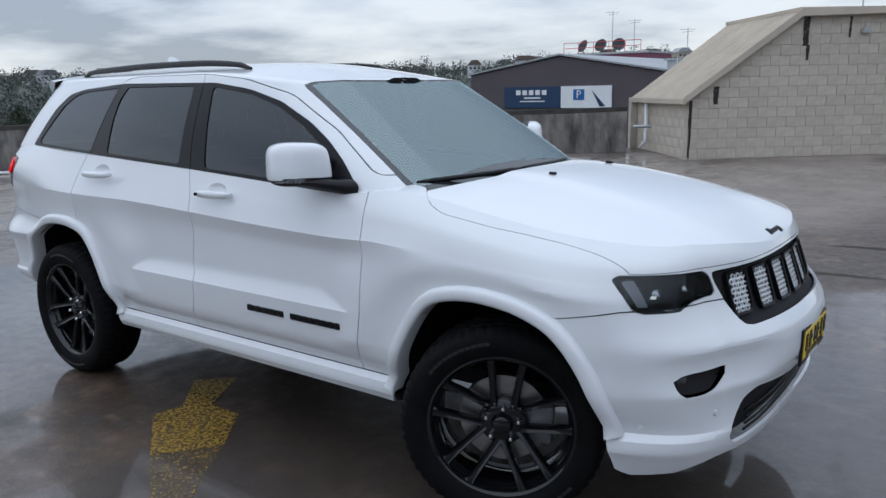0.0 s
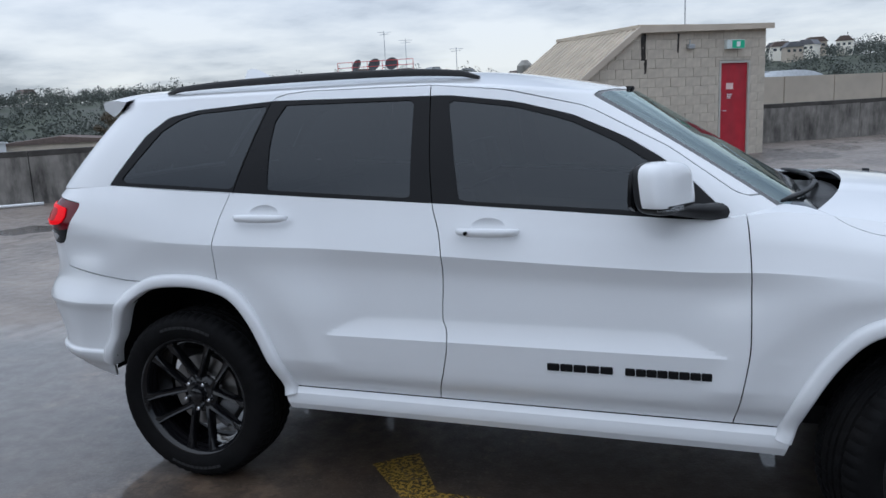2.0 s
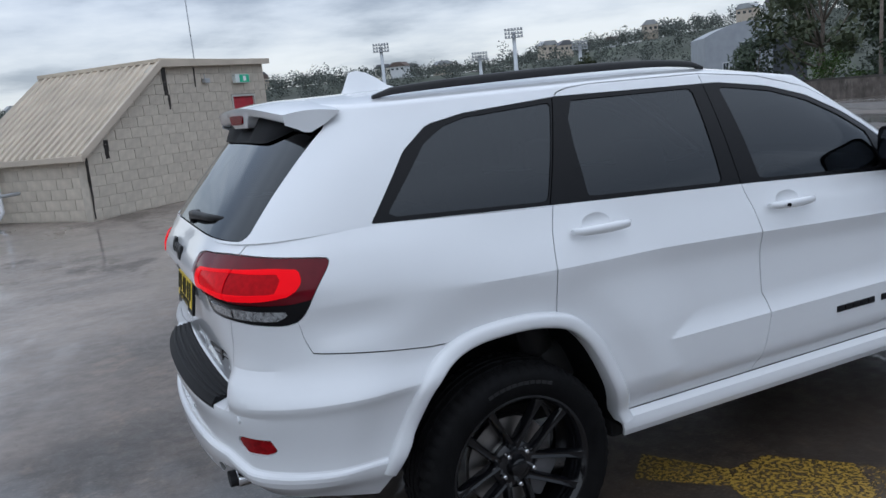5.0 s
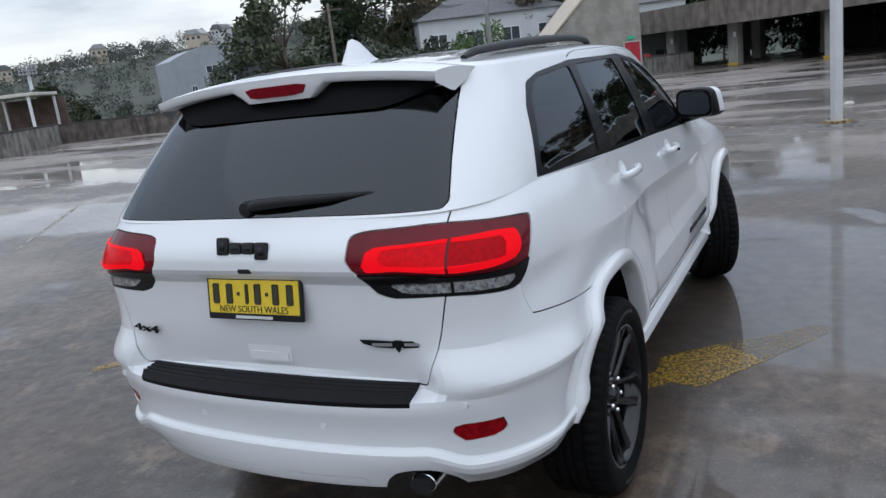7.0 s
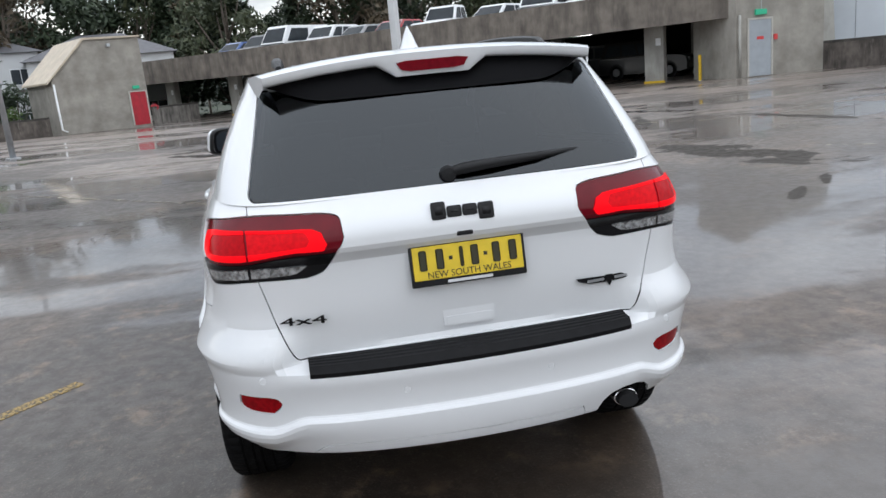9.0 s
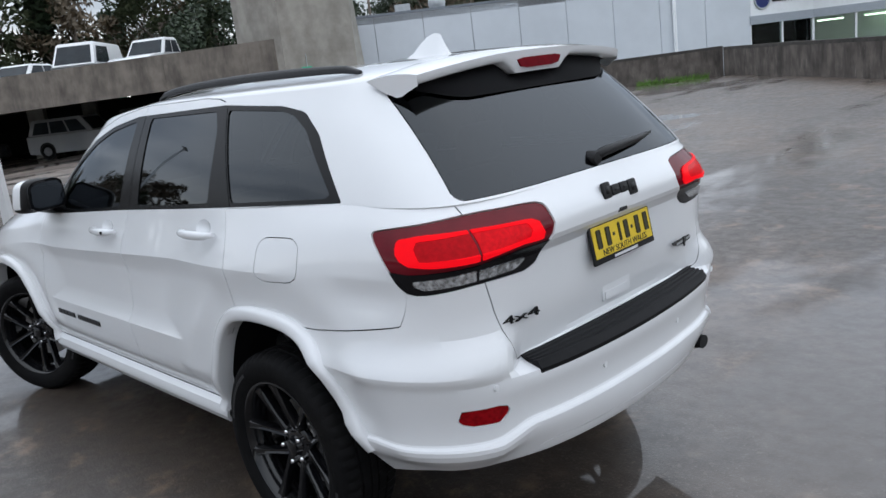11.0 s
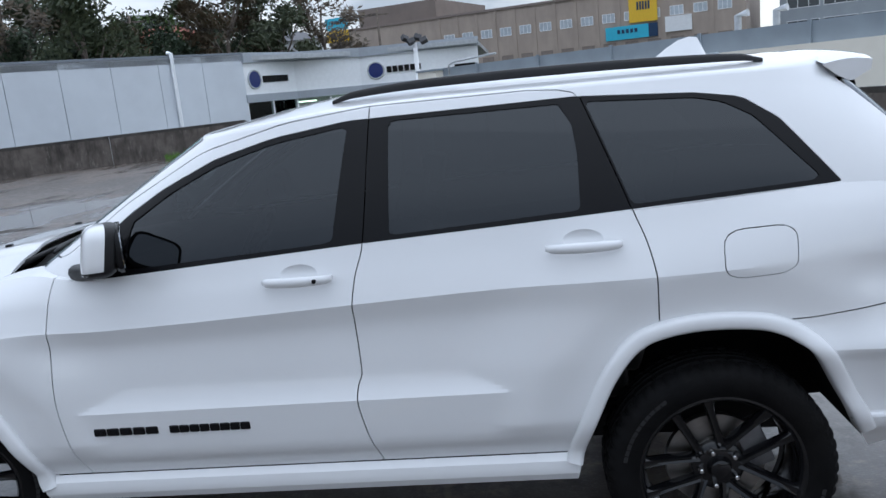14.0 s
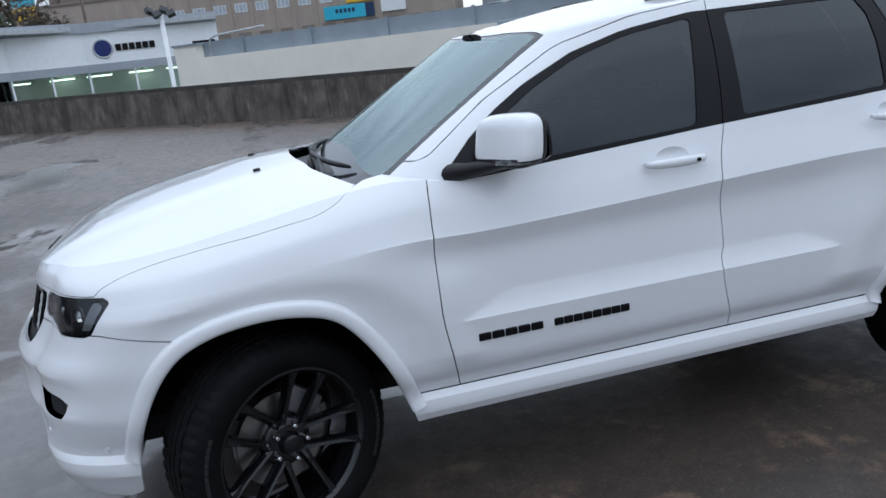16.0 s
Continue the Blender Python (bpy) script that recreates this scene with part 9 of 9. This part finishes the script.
def facing(x, y, turn=0.0):
    """A frame at x, y whose -y side looks at the middle of the deck."""
    return pose(x, y, 0, 0, 0, math.degrees(math.atan2(y, x)) - 90 + turn)


for x, y, z, w, d, h, fl, lb, rf, tn in ((58, 31, -1.5, 13, 9, 6.9, 2, "white rendered apartment house with balconies", tile_grey, 6), (62.5, 20.5, -1.5, 11, 9, 6.0, 2, "white rendered flats behind stair tower", tile_grey, -8), (38.0, -74.0, 5.0, 9, 8, 4.2, 1, "brick house with terracotta roof among trees", tile_red, 0), (44.0, -84.0, 7.0, 9, 8, 5.0, 2, "brown house on wooded hillside", tile_grey, 15), (29.5, -92.0, 5.5, 7, 6, 3.6, 1, "pale small house among trees", tile_grey, -10)):
    ob = white_house("house", lb, facing(x, y, tn) @ Matrix.Translation((0, 0, z)), w, d, h, fl, white_render if "white" in lb or "pale" in lb else M("house_brick", (0.24, 0.14, 0.10), 0.85, var=0.15, scale=2), rf)
    if "apartment" in lb or "flats" in lb:
        for k in range(2):
            bm = B()
            box(bm, 1.0 + 4.6 * k, 4.2 + 4.6 * k, -1.2, 0.0, 3.0, 3.15)
            box(bm, 1.0 + 4.6 * k, 4.2 + 4.6 * k, -1.2, -1.15, 3.15, 4.0)
            part("balcony", bm, white_render, ob, "white balcony")
# silver house with a curved roof on the slope
sh = thing("curved_roof_house", "grey modern house with curved roof on slope", "house", at=facing(73.5, 76, 12))
bm = B()
prof = [(0, -9)] + [(8.5 * k / 10, 5.2 + 2.6 * math.sin(math.pi * (0.12 + 0.55 * k / 10))) for k in range(11)] + [(8.5, -9)]
prism(bm, prof, 0, 9, "y")
part("wall", bm, M("silver_cladding", (0.33, 0.35, 0.38), 0.5, var=0.08, scale=1), sh)
bm = B()
box(bm, 8.5, 13, 1, 9, -9, 6.2)
part("dark_wing", bm, M("charcoal_cladding", (0.06, 0.065, 0.075), 0.6, var=0.1), sh, "charcoal side wing")
window_in(sh, 4.5, 6.2, 4.2, 5.2)
window_in(sh, 2.2, 3.0, 1.8, 2.8)
window_in(sh, 3.0, 3.8, -1.4, -0.4)


# ---- stadium light towers and poles ----
def stadium_tower(x, y, top):
    ob = thing("stadium_tower", "tall grey stadium floodlight tower", "floodlight tower", "stadium towers", at=facing(x, y))
    g = ground_z(x, y)
    bm = B()
    tube(bm, [(0, 0, g), (0, 0, top)], [0.5, 0.28], 10)
    part("mast", bm, galv, ob, smooth=50)
    bm = B()
    for r in range(3):
        box(bm, -1.5, 1.5, -0.1, 0.1, top - 0.6 + 0.6 * r, top - 0.5 + 0.6 * r)
    for c in range(5):
        box(bm, -1.4 + 0.7 * c - 0.05, -1.4 + 0.7 * c + 0.05, -0.08, 0.08, top - 0.6, top + 0.75)
    part("lamp_frame", bm, galv, ob)
    for r in range(3):
        for c in range(6):
            bm = B()
            box(bm, -1.5 + 0.52 * c, -1.12 + 0.52 * c, -0.4, -0.1, top - 0.55 + 0.6 * r, top - 0.2 + 0.6 * r)
            part("floodlight", bm, M("lamp_face", (0.35, 0.36, 0.38), 0.3, metal=0.5, var=0.1), ob)


for x, y, t in ((53.2, 138.2, 12.0), (70.9, 132.2, 8.8), (66.4, 111.6, 11.0), (88.1, 123.7, 9.0)):
    stadium_tower(x, y, t)


# ---- trees ----
def tree_mesh(seed, h, spread, trunk_share, clumps, leaves, size, fol, bark, sparse=0.0):
    rnd = random.Random(seed)
    ob = new("tree")
    bm = B()
    top = h * 0.86
    bend = [(rnd.uniform(-0.25, 0.25) * k / 6, rnd.uniform(-0.25, 0.25) * k / 6, top * k / 6) for k in range(7)]
    tube(bm, bend, [max(0.04, h * 0.024 * (1 - 0.13 * k)) for k in range(7)], 8)
    cents = []
    for c in range(clumps):
        t = trunk_share + (1 - trunk_share) * (c + rnd.random()) / clumps
        a = rnd.uniform(0, 6.28)
        prof = math.sin(math.pi * min(1, max(0.08, (t - trunk_share) / (1.02 - trunk_share)) ** 0.75)) if spread > 0.2 else (1.05 - t)
        r = spread * h * (0.25 + 0.75 * prof) * rnd.uniform(0.45, 1.0)
        p = Vector((r * math.cos(a), r * math.sin(a), t * h))
        cents.append((p, rnd.uniform(0.6, 1.15) * size))
        if c % 2 == 0:
            k = min(5, int(6 * t * 0.8))
            b0 = Vector(bend[k])
            tube(bm, [b0, b0.lerp(p, 0.5) + Vector((0, 0, -0.03 * h)), p], [h * 0.010, h * 0.007, h * 0.003], 5)
    part("trunk", bm, bark, ob, "rough bark trunk and limbs", smooth=60)
    verts, faces = [], []
    for p, s in cents:
        for _ in range(leaves):
            d = Vector((rnd.gauss(0, 1), rnd.gauss(0, 1), rnd.gauss(0, 0.7)))
            d = d.normalized() * s * h * 0.11 * (rnd.random() ** 0.45)
            c = p + d
            u = Vector((rnd.gauss(0, 1), rnd.gauss(0, 1), rnd.gauss(0, 1))).normalized()
            v = u.orthogonal().normalized()
            l, w = rnd.uniform(0.014, 0.030) * h, rnd.uniform(0.006, 0.013) * h
            i = len(verts)
            verts += [tuple(c - u * l), tuple(c + v * w), tuple(c + u * l), tuple(c - v * w)]
            faces.append((i, i + 1, i + 2, i + 3))
    me = bpy.data.meshes.new("crown")
    me.from_pydata(verts, [], faces)
    me.materials.append(fol)
    cr_ = new("crown", me)
    cr_.parent = ob
    return ob


def foliage(name, a, b):
    m = bpy.data.materials.new(name)
    m.use_nodes = True
    nt = m.node_tree
    N = nt.nodes.new
    bs = nt.nodes["Principled BSDF"]
    g = N("ShaderNodeNewGeometry")
    tc = N("ShaderNodeTexCoord")
    n = N("ShaderNodeTexNoise"); n.inputs["Scale"].default_value = 0.6
    wire(nt, tc.outputs["Object"], n.inputs["Vector"])
    ad = N("ShaderNodeMath"); ad.operation = "MULTIPLY_ADD"; ad.inputs[1].default_value, ad.inputs[2].default_value = 0.6, -0.05
    wire(nt, g.outputs["Random Per Island"], ad.inputs[0])
    a2 = N("ShaderNodeMath"); a2.operation = "ADD"
    wire(nt, ad.outputs[0], a2.inputs[0]); wire(nt, n.outputs["Fac"], a2.inputs[1])
    mx = N("ShaderNodeMix"); mx.data_type = "RGBA"
    mx.inputs[6].default_value, mx.inputs[7].default_value = (*a, 1), (*b, 1)
    sub = N("ShaderNodeMath"); sub.operation = "SUBTRACT"; sub.inputs[1].default_value = 0.3
    wire(nt, a2.outputs[0], sub.inputs[0]); wire(nt, sub.outputs[0], mx.inputs[0])
    wire(nt, mx.outputs[2], bs.inputs["Base Color"])
    bs.inputs["Roughness"].default_value = 0.65
    return m


bark = M("grey_bark", (0.14, 0.115, 0.095), 0.9, var=0.3, scale=6, bump=0.6, bscale=25)
gum = foliage("gum_leaves", (0.030, 0.045, 0.022), (0.085, 0.095, 0.045))
dark_leaf = foliage("dark_leaves", (0.012, 0.024, 0.012), (0.040, 0.060, 0.025))
brown_leaf = foliage("brown_leaves", (0.050, 0.040, 0.022), (0.12, 0.085, 0.050))
bright_leaf = foliage("bright_leaves", (0.035, 0.070, 0.012), (0.10, 0.16, 0.035))
KINDS = {"gum": (tree_mesh(3, 14, 0.34, 0.38, 26, 130, 1.0, gum, bark), "tall grey-green gum tree with open crown"),
         "dark": (tree_mesh(5, 12, 0.30, 0.15, 34, 130, 1.05, dark_leaf, bark), "dense dark green tree"),
         "pine": (tree_mesh(7, 15, 0.19, 0.12, 40, 110, 0.8, dark_leaf, bark), "dark narrow pine tree"),
         "brown": (tree_mesh(9, 11, 0.36, 0.25, 26, 120, 1.0, brown_leaf, bark), "brownish tree with thin crown"),
         "bush": (tree_mesh(11, 5, 0.52, 0.05, 26, 110, 1.35, bright_leaf, bark), "bright green rounded bush")}
USED = set()


def plant(kind, x, y, base, height, turn=0.0):
    src, label = KINDS[kind]
    h0 = {"gum": 14, "dark": 12, "pine": 15, "brown": 11, "bush": 5}[kind]
    k = height / h0
    m = pose(x, y, base, 0, 0, turn) @ Matrix.Diagonal((k, k, k, 1))
    ob = src if kind not in USED else copy_thing(src, m)
    if kind not in USED:
        src.matrix_basis = m
        USED.add(kind)
    tagged(ob, label, "tree", "trees round the car park")


rt = random.Random(4)
# beyond the ramp: gums, a pine and shrubs
for kind, x, y, b, h in (("gum", 55, 43.5, -3, 13.5), ("pine", 58, 39, -3, 14), ("gum", 60, 36, -3, 13), ("brown", 62, 33.5, -3, 11.5), ("dark", 50, 46, -5, 9), ("dark", 44, 49, -6, 8), ("gum", 66, 31, -3, 11),
                         ("dark", 37, 18.5, -5, 8.2), ("bush", 40, 17.5, -2, 5.4), ("dark", 34.5, 22, -5, 7.6), ("bush", 33, 25.5, -2.5, 4.2), ("dark", 41, 20, -4, 8.0), ("dark", 38, 30, -5, 7.5), ("dark", 48, 27, -5, 9)):
    plant(kind, x, y, b, h, rt.uniform(0, 360))
for x, y, h in ((46.5, 24.5, 8.6), (48.5, 27.5, 8.2), (50.5, 30.5, 8.8), (52.0, 23.0, 8.4), (54.5, 19.5, 8.0), (49.5, 21.0, 7.8), (56.0, 26.0, 9.0), (45.0, 29.5, 8.0), (57.5, 16.5, 8.2)):
    plant("dark", x, y, -5.2, h * 1.25, rt.uniform(0, 360))
# behind the upper level
for k in range(34):
    x, y = 66 + rt.uniform(0, 22), -46 + 80 * k / 33 + rt.uniform(-2, 2)
    plant(("dark", "gum", "dark", "brown", "pine")[k % 5], x, y, -2.5, rt.uniform(13.0, 19.0), rt.uniform(0, 360))
# hillside behind the showroom
for k in range(34):
    t = k / 33
    x, y = 58 - 40 * t + rt.uniform(-3, 3), -36 - 46 * t + rt.uniform(-4, 4)
    plant(("dark", "gum", "dark", "brown", "dark", "gum")[k % 6], x, y, -1.0 + rt.uniform(-1, 1), rt.uniform(9.0, 14.5), rt.uniform(0, 360))
for k in range(16):
    t = k / 15
    x, y = 80 - 52 * t + rt.uniform(-4, 4), -58 - 46 * t + rt.uniform(-4, 4)
    if t > 0.9:
        continue
    plant(("dark", "gum")[k % 2], x, y, 3.0, rt.uniform(10, 14), rt.uniform(0, 360))
for x, y, h in ((33, -70, 9.5), (38, -66, 8.8), (47, -60, 8.0)):
    plant("bush", x, y, 0.5, h, rt.uniform(0, 360))
# trees below the left parapet and toward the club
for k in range(14):
    a = radians(100 + 60 * k / 13)
    r = rt.uniform(120, 170)
    plant(("dark", "gum", "dark", "brown")[k % 4], r * math.cos(a), r * math.sin(a), LOWER - 1, rt.uniform(8, 12.0), rt.uniform(0, 360))
for k in range(16):
    a = radians(42 + 36 * k / 15)
    r = rt.uniform(95, 150)
    plant(("dark", "gum", "dark", "dark")[k % 4], r * math.cos(a), r * math.sin(a), LOWER, rt.uniform(9, 13.0), rt.uniform(0, 360))


# ---- grey box column at the parapet, with its pipe rail ----
def service_column():
    ob = thing("steel_column", "grey painted steel box column beside the parapet", "column", at=pose(-4.33, -11.9, deck_z(-4.33, -11.9), 0, 0, 135.3))
    grey = M("column_grey_paint", (0.30, 0.34, 0.38), 0.5, var=0.10, scale=2, dirt=(0.22, 0.24, 0.26), dscale=1.5, damount=0.4, streak=True)
    bm = B()
    box(bm, -0.36, 0.36, -0.24, 0.24, 0.0, 0.09, bevel=0.01)
    part("plinth", bm, grey, ob)
    bm = B()
    box(bm, -0.25, 0.25, -0.18, 0.18, 0.09, 1.80, bevel=0.025)
    part("shaft", bm, grey, ob, smooth=40)
    bm = B()
    tube(bm, [(-0.62, -0.21, 0.68), (0.0, -0.21, 0.68), (0.60, -0.21, 0.68)], 0.03, 10)
    part("pipe_rail", bm, galv, ob, "grey pipe rail", smooth=50)


service_column()


# ---- wooded hills with houses ----
def far_woods():
    rnd = random.Random(21)
    verts, faces = [], []
    rg = np.random.default_rng(5)
    leaves = 120
    for _ in range(5200):
        az = radians(rnd.uniform(-30, 205))
        r = rnd.uniform(190, 470) if rnd.random() < 0.75 else rnd.uniform(380, 440)
        x, y = r * math.cos(az), r * math.sin(az)
        s = rnd.uniform(2.2, 4.6)
        verts.append((x, y, ground_z(x, y), s, s * rnd.uniform(0.7, 1.5) * (1.5 if rnd.random() < 0.06 else 1)))
    tr = np.repeat(np.array(verts), leaves, axis=0)
    d = rg.normal(size=(len(tr), 3))
    d *= (rg.random(len(tr)) ** 0.4 / np.linalg.norm(d, axis=1))[:, None]
    c = tr[:, :3] + d * np.stack((tr[:, 3] * 0.8, tr[:, 3] * 0.8, tr[:, 4] * 0.7), axis=1)
    c[:, 2] += tr[:, 4] * 0.6
    u = rg.normal(size=(len(tr), 3))
    u /= np.linalg.norm(u, axis=1)[:, None]
    v = np.cross(u, rg.normal(size=(len(tr), 3)))
    v /= np.linalg.norm(v, axis=1)[:, None]
    u *= (tr[:, 3] * rg.uniform(0.06, 0.125, len(tr)))[:, None]
    v *= (tr[:, 3] * rg.uniform(0.05, 0.11, len(tr)))[:, None]
    verts = np.stack((c - u, c + v, c + u * 0.8, c - v * 0.9), axis=1).reshape(-1, 3).tolist()
    faces = np.arange(len(verts)).reshape(-1, 4).tolist()
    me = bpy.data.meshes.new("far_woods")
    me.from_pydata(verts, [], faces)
    # foliage colour lifted and greyed in place of haze over distance
    me.materials.append(foliage("hazed_foliage", (0.064, 0.076, 0.066), (0.094, 0.106, 0.090)))
    tagged(new("far_woods", me), "grey-green woods covering distant hills, haze put into their colour", "woods", kind="stuff")
    for k in range(52):
        az = radians(rnd.uniform(20, 165))
        r = rnd.uniform(330, 450)
        x, y = r * math.cos(az), r * math.sin(az)
        w, d, h = rnd.uniform(5.5, 9.0), rnd.uniform(5, 8), rnd.uniform(2.0, 3.2)
        ob = thing("hill_house", rnd.choice(("pale house on wooded hillside", "white house with grey roof on hillside", "cream house with red roof on hillside")), "house", "hillside houses", at=facing(x, y, rnd.uniform(-30, 30)) @ Matrix.Translation((0, 0, ground_z(x, y) + 2.5)))
        bm = B()
        box(bm, -w / 2, w / 2, 0, d, -3, h)
        part("wall", bm, rnd.choice((white_render, cream, beige)), ob)
        bm = B()
        prism(bm, [(-w / 2 - 0.4, h), (w / 2 + 0.4, h), (w / 2 - 1.5, h + 2.0), (-w / 2 + 1.5, h + 2.0)], -0.4, d + 0.4, "y")
        part("roof", bm, rnd.choice((tile_grey, tile_brown, tile_grey, MATS["grey_roof_sheet"], tile_brown)), ob)
        for i in range(3):
            bm = B()
            x0 = -w / 2 + w * (i + 0.25) / 3
            box(bm, x0, x0 + w / 6, -0.08, 0.0, h * 0.35, h * 0.7)
            part("window", bm, glass_far, ob)
    # low sheds and shops below the deck
    for k in range(26):
        az = radians(rnd.uniform(60, 172))
        r = rnd.uniform(48, 150)
        if 70 < math.degrees(az) < 130 and r < 80:
            continue
        x, y = r * math.cos(az), r * math.sin(az)
        w, d, h = rnd.uniform(10, 22), rnd.uniform(8, 14), rnd.uniform(2.5, 6.0)
        ob = thing("low_shop", rnd.choice(("low shop with pale metal roof", "low shed with white roof", "low brick shop below deck level")), "building", "low shops", at=facing(x, y, rnd.uniform(-25, 25)) @ Matrix.Translation((0, 0, LOWER)))
        bm = B()
        box(bm, -w / 2, w / 2, 0, d, -1, h)
        part("wall", bm, rnd.choice((white_render, beige, MATS["house_brick"], cream)), ob)
        bm = B()
        prism(bm, [(-w / 2 - 0.3, h), (w / 2 + 0.3, h), (w / 2 + 0.3, h + 0.15), (0, h + 1.1), (-w / 2 - 0.3, h + 0.15)], -0.3, d + 0.3, "y")
        part("roof", bm, rnd.choice((galv, MATS["grey_roof_sheet"], white_render, tile_brown)), ob)
        for i in range(3):
            bm = B()
            x0 = -w / 2 + w * (i + 0.25) / 3
            box(bm, x0, x0 + w / 6, -0.08, 0.0, h * 0.3, h * 0.75)
            part("window", bm, glass_far, ob)


far_woods()


# ---- power poles and wires on the hillside ----
def power_pole(x, y, base, h):
    ob = thing("power_pole", "timber power pole with crossarm", "power pole", "power poles", at=facing(x, y))
    bm = B()
    tube(bm, [(0, 0, base), (0, 0, h)], [0.16, 0.11], 8)
    part("pole", bm, bark, ob, smooth=50)
    bm = B()
    box(bm, -1.1, 1.1, -0.06, 0.06, h - 0.6, h - 0.48)
    part("crossarm", bm, bark, ob)


PP = ((31.0, -62.0, 0.0, 10.2), (52.0, -46.0, 0.0, 10.4), (12.0, -74.0, 0.0, 9.8), (52.0, 36.0, -6.0, 7.6), (90.0, 10.0, -6.0, 8.5))
for x, y, b, h in PP:
    power_pole(x, y, b, h)
for a, b in ((1, 0), (0, 2), (3, 4)):
    for o in (-0.8, 0.0, 0.8):
        bm = B()
        p, q = Vector((PP[a][0], PP[a][1], PP[a][3] - 0.45)), Vector((PP[b][0], PP[b][1], PP[b][3] - 0.45))
        pts = []
        for k in range(9):
            t = k / 8
            c = p.lerp(q, t)
            pts.append((c.x, c.y, c.z - 1.2 * math.sin(math.pi * t) + 0.12 * o))
        tube(bm, pts, 0.02, 4)
        tagged(part("power_line", bm, MATS["satin_black_plastic"]), "thin black overhead power line", "cable", "power lines")
